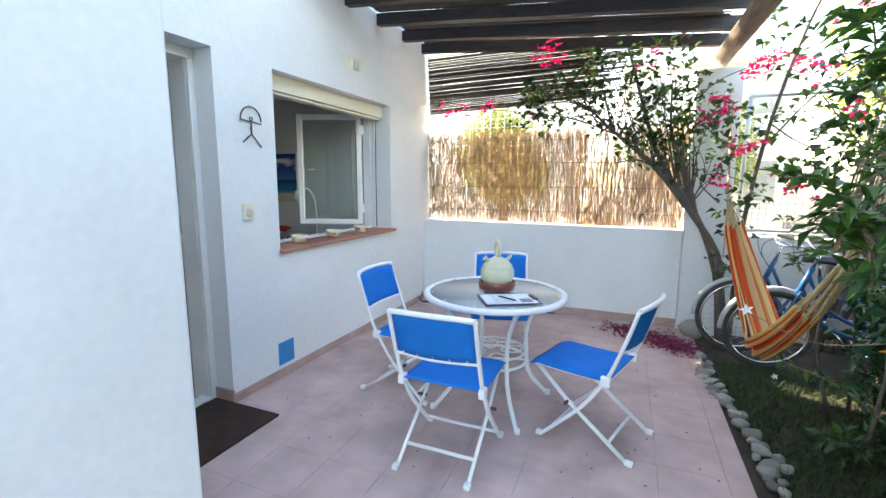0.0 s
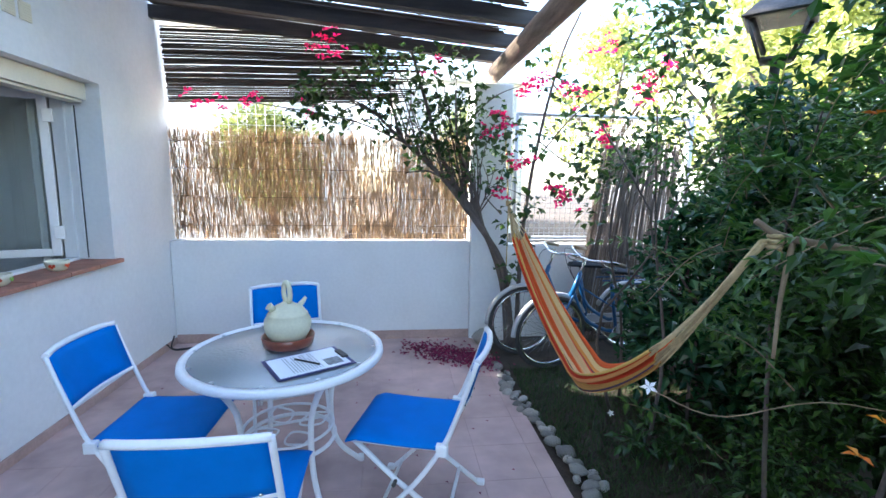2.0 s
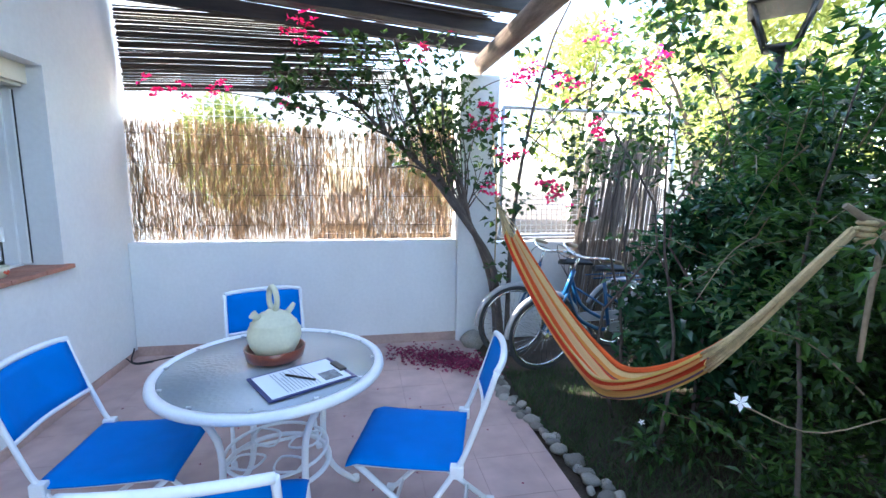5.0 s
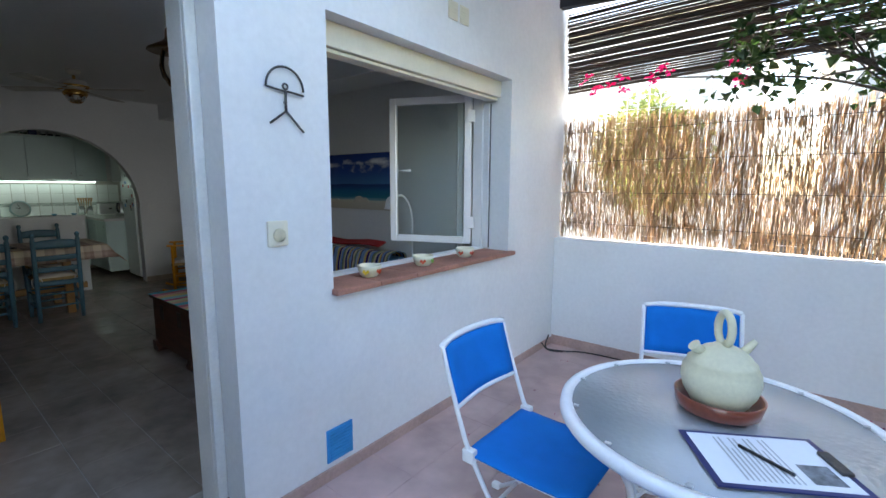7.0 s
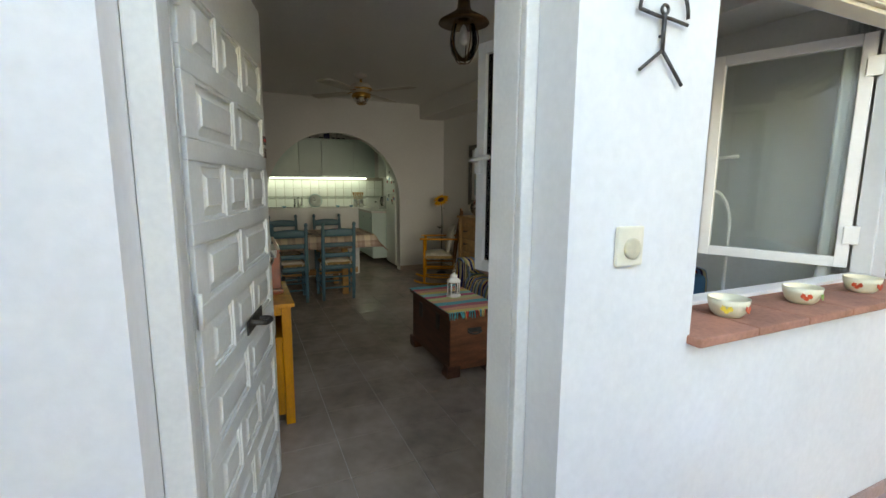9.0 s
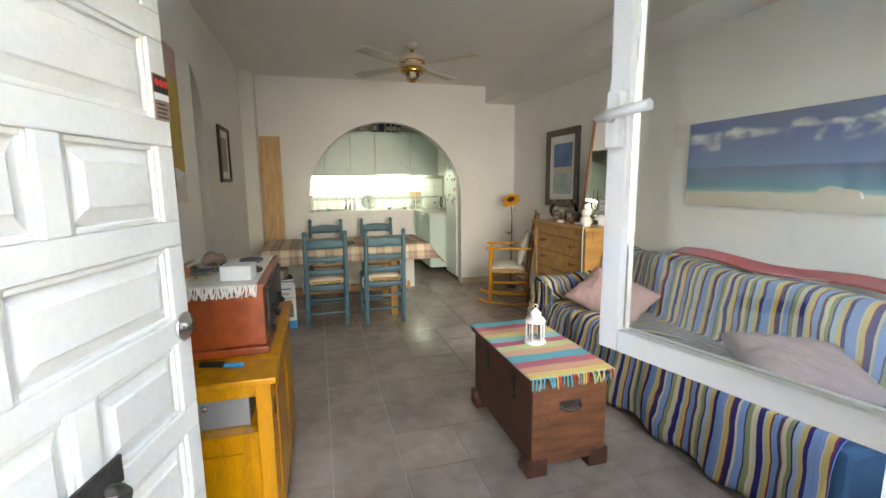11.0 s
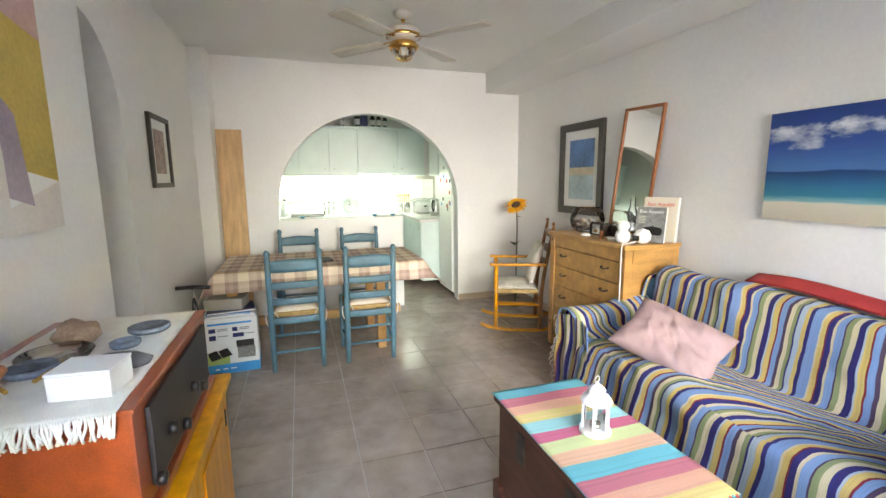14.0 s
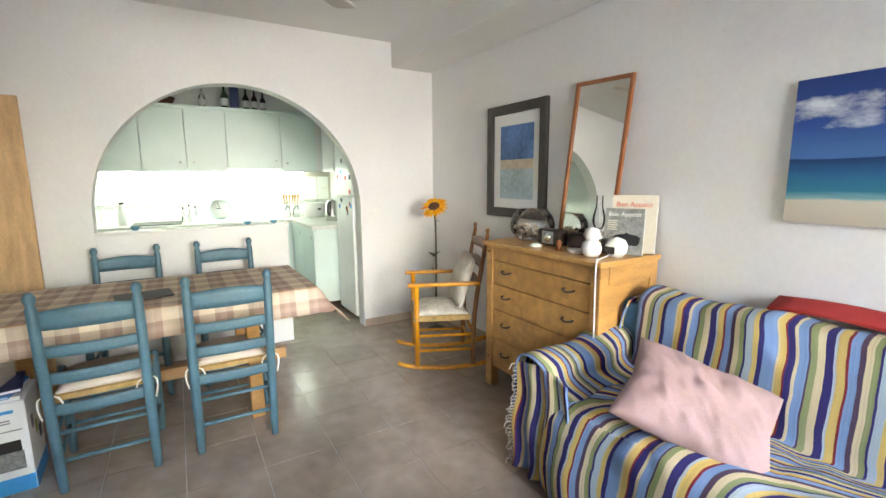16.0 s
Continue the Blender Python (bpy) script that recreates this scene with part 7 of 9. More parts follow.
def picture(name, label, x0, x1, z0, z1, y, frame_w, frame_m, face, depth=0.03, flip=1):
    """A framed picture on a wall that runs along x, facing -y (flip=1) or +y (flip=-1)."""
    p = thing(name, label, "picture")
    ys = sorted((y - flip * depth, y - flip * 0.001))
    for a, b, c, d in ((x0, x0 + frame_w, z0, z1), (x1 - frame_w, x1, z0, z1), (x0 + frame_w, x1 - frame_w, z0, z0 + frame_w), (x0 + frame_w, x1 - frame_w, z1 - frame_w, z1)):
        part("frame", box(a, b, ys[0], ys[1], c, d, 0.004), frame_m, p)
    for a, b, c, d, m, lift in face:
        X0, X1 = x0 + frame_w + a * (x1 - x0 - 2 * frame_w), x0 + frame_w + b * (x1 - x0 - 2 * frame_w)
        Z0, Z1 = z0 + frame_w + c * (z1 - z0 - 2 * frame_w), z0 + frame_w + d * (z1 - z0 - 2 * frame_w)
        yy = sorted((y - flip * (0.008 + lift), y - flip * 0.002))
        part("print", box(X0, X1, yy[0], yy[1], Z0, Z1), m, p)
    return p


def seascape(z0, z1):
    """A painted beach: sand, a sea in bands, a deep sky and a bank of ragged clouds."""
    m = bpy.data.materials.new("canvas_seascape")
    m.use_nodes = True
    nd, lk = m.node_tree.nodes, m.node_tree.links
    b = nd["Principled BSDF"]
    b.inputs["Roughness"].default_value = 0.65
    co, sep, mr, ramp = nd.new("ShaderNodeTexCoord"), nd.new("ShaderNodeSeparateXYZ"), nd.new("ShaderNodeMapRange"), nd.new("ShaderNodeValToRGB")
    lk.new(co.outputs["Object"], sep.inputs[0])
    mr.inputs["From Min"].default_value, mr.inputs["From Max"].default_value = z0, z1
    lk.new(sep.outputs[2], mr.inputs[0])
    mp, streak, add = nd.new("ShaderNodeMapping"), nd.new("ShaderNodeTexNoise"), nd.new("ShaderNodeMath")
    mp.inputs["Scale"].default_value = (2.0, 1.0, 22.0)
    lk.new(co.outputs["Object"], mp.inputs[0]), lk.new(mp.outputs[0], streak.inputs["Vector"])
    streak.inputs["Scale"].default_value = 2.5
    add.operation = "MULTIPLY_ADD"
    lk.new(streak.outputs[0], add.inputs[0])
    add.inputs[1].default_value = 0.05
    lk.new(mr.outputs[0], add.inputs[2])
    lk.new(add.outputs[0], ramp.inputs[0])
    r = ramp.color_ramp
    r.elements[0].position, r.elements[0].color = 0.0, (0.50, 0.45, 0.36, 1)
    r.elements[1].position, r.elements[1].color = 1.0, (0.010, 0.045, 0.22, 1)
    for at, c in ((0.185, (0.60, 0.55, 0.45)), (0.20, (0.22, 0.42, 0.45)), (0.25, (0.015, 0.20, 0.30)), (0.36, (0.008, 0.13, 0.28)), (0.475, (0.004, 0.035, 0.15)), (0.485, (0.05, 0.17, 0.42)), (0.72, (0.015, 0.07, 0.30))):
        e = r.elements.new(at)
        e.color = (*c, 1)
    mc, nz, band = nd.new("ShaderNodeMapping"), nd.new("ShaderNodeTexNoise"), nd.new("ShaderNodeValToRGB")
    mc.inputs["Scale"].default_value = (3.0, 1.0, 5.5)
    lk.new(co.outputs["Object"], mc.inputs[0]), lk.new(mc.outputs[0], nz.inputs["Vector"])
    nz.inputs["Scale"].default_value, nz.inputs["Detail"].default_value, nz.inputs["Roughness"].default_value = 1.6, 8, 0.6
    lk.new(mr.outputs[0], band.inputs[0])
    q = band.color_ramp
    q.elements[0].position, q.elements[0].color = 0.56, (0, 0, 0, 1)
    q.elements[1].position, q.elements[1].color = 1.0, (0.35, 0.35, 0.35, 1)
    for at, v in ((0.66, 0.8), (0.84, 1.0), (0.93, 0.6)):
        e = q.elements.new(at)
        e.color = (v, v, v, 1)
    val, cut, mix = nd.new("ShaderNodeMath"), nd.new("ShaderNodeMapRange"), nd.new("ShaderNodeMix")
    val.operation = "MULTIPLY"
    lk.new(nz.outputs[0], val.inputs[0]), lk.new(band.outputs[0], val.inputs[1]), lk.new(val.outputs[0], cut.inputs[0])
    cut.inputs["From Min"].default_value, cut.inputs["From Max"].default_value = 0.40, 0.56
    mix.data_type = "RGBA"
    mix.inputs[7].default_value = (0.66, 0.70, 0.74, 1)
    lk.new(cut.outputs[0], mix.inputs[0]), lk.new(ramp.outputs[0], mix.inputs[6]), lk.new(mix.outputs[2], b.inputs["Base Color"])
    return m


def art():
    sky = mat("print_sky", (0.06, 0.16, 0.36), 0.5, 0.35, 6, 30, 0.02)
    sea = mat("print_haze", (0.36, 0.47, 0.50), 0.5, 0.25, 8, 40, 0.02)
    sand = mat("print_sand", (0.52, 0.45, 0.33), 0.5, 0.15, 8, 40, 0.02)
    picture("framed_print", "dark framed coastal print with a white mount", -6.40, -5.75, 1.07, 1.89, YR, 0.068, M_DARKFRAME,
            ((0, 1, 0, 1, M_PASS, 0), (0.15, 0.86, 0.1, 0.42, sea, 0.002), (0.15, 0.86, 0.42, 0.52, sand, 0.002), (0.15, 0.86, 0.52, 0.88, sky, 0.002)))
    # beach canvas
    c = thing("canvas", "unframed beach canvas with blue sky and white clouds", "picture")
    x0, x1, z0, z1 = -4.37, -2.95, 1.175, 1.725
    part("stretcher", box(x0, x1, YR - 0.022, YR - 0.001, z0, z1, 0.003), M_CARD, c)
    beach = mat("canvas_sand", (0.58, 0.52, 0.42), 0.7, 0.1, 6, 60, 0.05)
    part("painted_face", box(x0, x1, YR - 0.024, YR - 0.0225, z0, z1), seascape(z0, z1), c)
    for fx, s in ((0.42, 0.03), (0.66, 0.06), (0.72, 0.045)):
        rk = part("painted_rock", lathe([(0.0, 0), (s, 0), (s * 0.8, s * 0.7), (s * 0.3, s), (0, s)], 7, cap=False), beach, c)
        rk.matrix_basis = pose(x0 + fx * (x1 - x0), YR - 0.026, z0 + 0.13 * (z1 - z0)) @ Matrix.Diagonal((1.4, 0.04, 1, 1))
    # picture on the left wall
    picture("framed_print", "narrow dark framed print beside the corner pilaster", -6.19, -5.76, 1.36, 1.82, YL - 0.06, 0.03, M_DARKFRAME,
            ((0, 1, 0, 1, M_PASS, 0), (0.2, 0.8, 0.15, 0.85, mat("print_figures", (0.35, 0.25, 0.22), 0.6, 0.4, 12, 40), 0.002)), 0.025, -1)
    # large loose painting by the door
    p = thing("painting", "unframed painting of a white arch and yellow hills", "picture")
    x0, x1, z0, z1 = -4.44, -3.62, 1.25, 2.02
    part("stretcher", box(x0, x1, YL + 0.001, YL + 0.024, z0, z1, 0.003), M_CARD, p)
    ocre = mat("paint_ochre", (0.55, 0.40, 0.10), 0.8, 0.15, 4, 60, 0.1)
    mauve = mat("paint_mauve", (0.36, 0.30, 0.36), 0.8, 0.15, 4, 60, 0.1)
    rose = mat("paint_rose", (0.55, 0.36, 0.33), 0.8, 0.12, 4, 60, 0.1)
    wht = mat("paint_white", (0.66, 0.62, 0.58), 0.8, 0.08, 4, 60, 0.1)
    W, H = x1 - x0, z1 - z0

    def poly(name, pts, m, k):
        bm = bmesh.new()
        bm.faces.new([bm.verts.new((x0 + a * W, YL + 0.0245 + 0.0004 * k, z0 + b * H)) for a, b in pts])
        part(name, bm, m, p)
    poly("painted_sky", [(0, 0.78), (0, 1), (1, 1), (1, 0.9), (0.5, 0.86)], rose, 1)
    poly("painted_hill", [(0, 0.2), (0, 0.79), (0.5, 0.87), (1, 0.91), (1, 0.5), (0.6, 0.3)], ocre, 0)
    poly("painted_ridge", [(0.2, 0.1), (0.25, 0.45), (0.45, 0.62), (0.72, 0.68), (1, 0.88), (1, 0.3)], mauve, 2)
    arch = [(0.35, 0.0), (0.35, 0.3)] + [(0.62 - 0.27 * math.cos(a), 0.3 + 0.25 * math.sin(a)) for a in [math.pi * k / 12 for k in range(13)]] + [(1, 0.35), (1, 0)]
    poly("painted_arch", arch, wht, 3)
    poly("painted_door", [(0.62, 0.0), (0.62, 0.2), (0.70, 0.27), (0.78, 0.2), (0.78, 0.0)], mauve, 4)
    poly("painted_ground", [(0, 0), (0, 0.2), (0.35, 0.1), (0.35, 0)], wht, 1)
    # tall mirror leaning on the wall, standing on the chest of drawers
    m = thing("mirror", "tall narrow mirror in a reddish wood frame leaning on the wall", "mirror")
    w, h, t = 0.40, 0.95, 0.02
    fw = 0.022
    for a, b, c_, d in ((-w / 2, -w / 2 + fw, 0, h), (w / 2 - fw, w / 2, 0, h), (-w / 2 + fw, w / 2 - fw, 0, fw), (-w / 2 + fw, w / 2 - fw, h - fw, h)):
        part("frame", box(a, b, -t, 0, c_, d, 0.004), M_REDBROWN, m)
    part("glass", box(-w / 2 + fw, w / 2 - fw, -0.010, -0.006, fw, h - fw), M_MIRROR, m)
    part("back", box(-w / 2 + fw, w / 2 - fw, -0.0055, -0.001, fw, h - fw), M_BROWN, m)
    m.matrix_basis = pose(-5.34, 4.535, 0.9665, -5.2, 2.0, 0)


art()


def rocking_chair():
    c = thing("rocking_chair", "yellow varnished rocking chair with a rush seat", "rocking chair")
    w, d = 0.22, 0.20
    for s in (-1, 1):
        part("rocker", tube(smooth_path([(s * w, -0.42, 0.075), (s * w, -0.2, 0.025), (s * w, 0.05, 0.018), (s * w, 0.25, 0.04), (s * w, 0.34, 0.07)], 14), 0.017, 8, flat=0.7), M_YELLOWWOOD, c)
        part("back_post", tube(smooth_path([(s * w, -d, 0.035), (s * w, -d - 0.01, 0.4), (s * w, -d - 0.06, 0.75), (s * w, -d - 0.10, 0.97)], 12), 0.018, 10, r_end=0.014), M_DARKPINE, c)
        part("finial", lathe([(0.0, 0), (0.014, 0), (0.008, 0.012), (0.017, 0.03), (0.010, 0.046), (0, 0.05)], 12, (s * w, -d - 0.10, 0.968), cap=False), M_DARKPINE, c)
        part("front_leg", tube([(s * w, d, 0.04), (s * w, d, 0.62)], 0.018, 10), M_YELLOWWOOD, c)
        part("arm", box(s * w - 0.028, s * w + 0.028, -d - 0.045, d + 0.06, 0.62, 0.642, 0.008), M_YELLOWWOOD, c)
        for z in (0.15, 0.26):
            part("side_stretcher", tube([(s * w, -d, z), (s * w, d, z)], 0.011, 8), M_YELLOWWOOD, c)
    for z in (0.17, 0.28):
        part("front_stretcher", tube([(-w, d, z), (w, d, z)], 0.011, 8), M_YELLOWWOOD, c)
        part("rear_stretcher", tube([(-w, -d, z), (w, -d, z)], 0.011, 8), M_YELLOWWOOD, c)
    for z in (0.60, 0.74, 0.88):
        part("back_slat", sheet(10, 3, lambda u, v, z=z: ((u - 0.5) * 2 * w, -d - 0.02 - 0.16 * (z - 0.45) - 0.02 * math.sin(math.pi * u), z - 0.03 + v * (0.06 + 0.02 * math.sin(math.pi * u))), 0.012), M_DARKPINE, c)
    part("seat", sheet(8, 8, lambda u, v: ((u - 0.5) * 2 * (w + 0.015), -d + 2 * d * v + 0.02, 0.40 - 0.014 * math.sin(math.pi * u) * math.sin(math.pi * v)), 0.03), M_RUSH, c)
    cu = single("cushion", sheet(14, 14, lambda u, v: ((u - 0.5) * 0.40, -0.17 + 0.38 * v, 0.405 + 0.055 * (math.sin(math.pi * u) * math.sin(math.pi * v)) ** 0.4), 0.01), mat("pale_print_cushion", (0.55, 0.52, 0.46), 0.9, 0.25, 14, 60, 0.3), "pale patterned cushion on the rocking chair", "cushion")
    cu2 = single("cushion", sheet(14, 14, lambda u, v: ((u - 0.5) * 0.38, 0.06 * (math.sin(math.pi * u) * math.sin(math.pi * v)) ** 0.4, 0.34 * v), 0.03), mat("pale_cotton", (0.58, 0.56, 0.50), 0.9, 0.12, 10, 90, 0.3), "pale cotton cushion leaning on the rocking chair's back", "cushion")
    m = pose(-6.31, 4.12, 0.0, 0, 0, 156)
    c.matrix_basis = m
    cu.matrix_basis = m @ pose(0, 0.0, 0.0)
    cu2.matrix_basis = m @ pose(0, -0.13, 0.455, 16, 0, 0)


M_DARKPINE = mat("brown_varnished_wood", (0.24, 0.095, 0.025), 0.35, 0.2, 4, 50, 0.08, coat=0.4)
rocking_chair()


def sunflower():
    f = thing("sunflower", "tall artificial sunflower standing in the corner", "artificial flower", at=pose(-6.92, 4.42, 0))
    part("stem", tube(smooth_path([(0, 0, 0.0), (0.01, 0.0, 0.5), (-0.005, 0.01, 0.9), (0.0, -0.01, 1.10)], 14), 0.007, 8), M_GREEN, f)
    part("foot", lathe([(0.0, 0), (0.08, 0), (0.07, 0.015), (0.01, 0.03), (0, 0.03)], 20, cap=False), M_BLACK, f)
    vs, fs = [], []
    rnd = random.Random(6)
    for k in range(34):
        a = 2 * math.pi * k / 17 + rnd.uniform(-0.1, 0.1)
        leaf_verts(vs, fs, Vector((0.03 * math.cos(a), 0.03 * math.sin(a), 0)), Vector((math.cos(a), math.sin(a), rnd.uniform(-0.25, 0.2))).normalized(), Vector((0, 0, 1)), 0.10, 0.04, 0.15)
    h = raw("petals", vs, fs, M_SUNPETAL, f)
    h["kind"] = "stuff"
    h.matrix_basis = pose(0.02, -0.02, 1.12, 28, 30, 0)
    part("seed_head", lathe([(0.0, -0.012), (0.045, -0.01), (0.05, 0.005), (0.03, 0.016), (0, 0.018)], 20, cap=False), M_BROWN, f).matrix_basis = pose(0.02, -0.02, 1.12, 28, 30, 0)
    for z, a in ((0.98, 2.2), (0.70, -0.6), (0.52, 2.4)):
        vs, fs = [], []
        leaf_verts(vs, fs, Vector((0, 0, z)), Vector((math.cos(a), math.sin(a), 0.1)).normalized(), Vector((0.3, -0.3, 1)), 0.17 if z < 0.9 else 0.09, 0.12 if z < 0.9 else 0.05, 0.2)
        raw("leaf", vs, fs, M_GREEN, f)


sunflower()


def trunk_chest():
    x0, x1, y0, y1, H = -4.22, -3.44, 2.93, 3.35, 0.485
    c = thing("trunk", "dark wooden blanket chest used as a coffee table", "chest")
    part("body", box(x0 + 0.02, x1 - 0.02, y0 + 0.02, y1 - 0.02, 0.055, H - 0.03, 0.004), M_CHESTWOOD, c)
    # the end towards the door has its daylight in the lighter brown
    part("end_panel", box(x1 - 0.0195, x1 - 0.006, y0 + 0.02, y1 - 0.02, 0.055, H - 0.03, 0.003), M_CHESTLIT, c)
    part("lid", box(x0, x1, y0, y1, H - 0.0295, H, 0.006), M_CHESTWOOD, c)
    for x in (x0 + 0.005, x1 - 0.105):
        for y in (y0, y1 - 0.1):
            bm = bmesh.new()
            pts = [(0, 0), (0.10, 0), (0.10, 0.03), (0.075, 0.05), (0.06, 0.085), (0, 0.085)]
            if x > -4:
                pts = [(0.10 - a, b) for a, b in pts][::-1]
            lo = [bm.verts.new((x + a, y, b)) for a, b in pts]
            hi = [bm.verts.new((x + a, y + 0.1, b)) for a, b in pts]
            bm.faces.new(lo), bm.faces.new(hi[::-1])
            for k in range(len(pts)):
                bm.faces.new((lo[k], hi[k], hi[(k + 1) % len(pts)], lo[(k + 1) % len(pts)]))
            part("bracket_foot", bm, M_CHESTWOOD, c)
    part("handle", tube(smooth_path([(x1 - 0.006, 3.09, 0.335), (x1 + 0.014, 3.095, 0.325), (x1 + 0.018, 3.14, 0.315), (x1 + 0.014, 3.185, 0.325), (x1 - 0.006, 3.19, 0.335)], 14), 0.006, 8), M_IRON, c, "dark iron drop handle")
    part("handle_plate", box(x1 - 0.0058, x1 - 0.003, 3.085, 3.195, 0.32, 0.355, 0.001), M_IRON, c)
    for x in (-4.0, -3.66):
        part("strap_plate", box(x - 0.03, x + 0.03, y0 + 0.012, y0 + 0.0195, 0.30, 0.42, 0.002), M_IRON, c)
    L = x1 - x0

    def run(u, v):
        a = -0.005 + (L + 0.02) * u
        b = -0.005 + (y1 - y0 + 0.01) * v
        return (x0 + a, y0 + b, H + 0.003 + 0.0015 * math.sin(20 * u + 9 * v))
    r = thing("table_runner", "rainbow striped woven runner on the chest", "runner")
    part("cloth", sheet(40, 20, run, 0.003, lambda u, v: (L * u, v * 0.4)), M_RAINBOW, r)
    rnd = random.Random(3)
    cols = [M_REDPRINT, mat("teal_tassel", (0.06, 0.45, 0.55), 0.9), mat("yellow_tassel", (0.7, 0.55, 0.2), 0.9)]
    for k in range(30):
        y = y0 + 0.01 + k * (y1 - y0 - 0.02) / 29
        d = rnd.uniform(-0.02, 0.02)
        part("tassel", tube(smooth_path([(x1 + 0.012, y, H + 0.004), (x1 + 0.022, y + d * 0.5, H - 0.005), (x1 + 0.026, y + d, H - 0.035 - 0.015 * rnd.random())], 6), 0.0035, 5), cols[1 if k < 8 else rnd.randrange(3)], r)
    l = thing("candle_lantern", "small white metal candle lantern on the runner", "lantern", at=pose(-3.83, 3.155, H + 0.007, 0, 0, 15))
    part("base", lathe([(0.0, 0), (0.056, 0), (0.056, 0.012), (0.048, 0.018), (0, 0.018)], 24, cap=False), M_METALW, l)
    for k in range(6):
        a = 2 * math.pi * k / 6
        part("bar", tube([(0.047 * math.cos(a), 0.047 * math.sin(a), 0.016), (0.047 * math.cos(a), 0.047 * math.sin(a), 0.115)], 0.0045, 6), M_METALW, l)
        b = 2 * math.pi * (k + 1) / 6
        q = [(0.044 * math.cos(a), 0.044 * math.sin(a)), (0.044 * math.cos(b), 0.044 * math.sin(b))]
        bm = bmesh.new()
        bm.faces.new([bm.verts.new(p) for p in ((*q[0], 0.018), (*q[1], 0.018), (*q[1], 0.114), (*q[0], 0.114))])
        part("pane", bm, M_CLEAR, l)
    part("roof", lathe([(0.053, 0.114), (0.056, 0.12), (0.044, 0.138), (0.028, 0.146), (0.028, 0.158), (0.032, 0.162), (0.016, 0.178), (0.006, 0.182), (0.006, 0.188), (0, 0.19)], 24, cap=False), M_METALW, l)
    part("candle", lathe([(0.0, 0.0185), (0.019, 0.0185), (0.019, 0.034), (0, 0.034)], 16, cap=False), M_CHROME, l)
    part("loop", tube([(0.0, 0.012 * math.cos(a), 0.199 + 0.012 * math.sin(a)) for a in [2 * math.pi * k / 12 for k in range(12)]], 0.002, 5, closed=True), M_METALW, l)


trunk_chest()


def sofa():
    """A sofa wholly covered by a striped throw, with a pink pillow."""
    s = thing("sofa", "three-seat sofa under a striped woven throw", "sofa")
    x0, x1 = -4.98, -2.75
    part("seat_base", box(x0 + 0.16, x1, 3.80, 4.58, 0.06, 0.40, 0.03), M_DENIM, s)
    part("back_core", box(x0 + 0.02, x1, 4.34, 4.60, 0.06, 0.76, 0.05), M_DENIM, s)
    part("arm_core", box(x0 + 0.02, x0 + 0.2, 3.80, 4.5, 0.05, 0.48, 0.05), M_DENIM, s)
    rnd = random.Random(17)

    def wob(x, y, z):
        return noise.noise(Vector((x * 3.1, y * 4.0, z * 4.0))) * 0.030 + abs(noise.noise(Vector((x * 6 + z * 5, y * 5 - x * 3, z * 7)))) * 0.022 + noise.noise(Vector((x * 15, y * 13, z * 12))) * 0.007
    # profile across the sofa: floor in front, seat front, seat, crease, back, over the top, behind
    prof = [(3.735, 0.03), (3.72, 0.15), (3.735, 0.30), (3.75, 0.40), (3.80, 0.445), (3.95, 0.452), (4.12, 0.445), (4.24, 0.435), (4.275, 0.47), (4.30, 0.58), (4.325, 0.70), (4.36, 0.785), (4.42, 0.815), (4.50, 0.81), (4.575, 0.77), (4.60, 0.62)]
    ps = [Vector((0, a, b)) for a, b in prof]
    ps = smooth_path(ps, 90)

    def drift(u, v):
        # the cloth is pulled askew over the seat, so its stripes slant there
        y = ps[min(90, int(round(v * 90)))].y
        ease = max(0.0, min(1.0, (y - 3.80) / 0.44))
        return ((x1 - x0 - 0.17) * u - 0.55 * ease * ease + 0.025 * math.sin(5 * u + 6 * v), v * 1.7)

    def body(u, v):
        x = x0 + 0.17 + (x1 - x0 - 0.17) * u
        p = ps[min(90, int(round(v * 90)))]
        w = wob(x, p.y, p.z)
        front = max(0, 1 - v * 4.2)
        hem = 0.02 * math.sin(x * 17 + 2) * front
        sag = -0.014 * math.sin(math.pi * 3 * u) ** 2 if 0.25 < v < 0.5 else 0
        return (x + 0.03 * noise.noise(Vector((x * 2, v * 6, 0))), p.y - abs(w) * 0.6 + hem - 0.02 * front, max(0.012, p.z + w + sag + 0.03 * front * noise.noise(Vector((x * 5, 0, 7)))))
    part("throw", sheet(110, 90, body, 0.006, drift), M_THROW, s, "striped throw in blue, ochre and navy")

    # the throw over the far arm
    ap = smooth_path([Vector((-4.70, 0, 0.45)), Vector((-4.79, 0, 0.475)), Vector((-4.84, 0, 0.54)), Vector((-4.93, 0, 0.565)), Vector((-5.00, 0, 0.53)), Vector((-5.025, 0, 0.40)), Vector((-5.03, 0, 0.2)), Vector((-5.035, 0, 0.05))], 40)

    def arm(u, v):
        p = ap[min(40, int(round(u * 40)))]
        y = 3.765 + 0.70 * v
        z = p.z + 0.015 * math.sin(9 * v + 3 * u) * min(1, u * 3) + (0.06 * v if 0.2 < u < 0.6 else 0)
        return (p.x + 0.014 * math.sin(14 * v + 2 * u) - 0.01, y - 0.02 * (1 - v) * math.sin(math.pi * u), z)
    part("arm_throw", sheet(40, 40, arm, 0.006, lambda u, v: (0.75 * v + 0.1, u)), M_THROW, s)

    def armfront(u, v):
        x = -5.0 + 0.31 * u
        top = 0.525 + 0.03 * math.sin(math.pi * u)
        z = 0.04 + (top - 0.04) * v
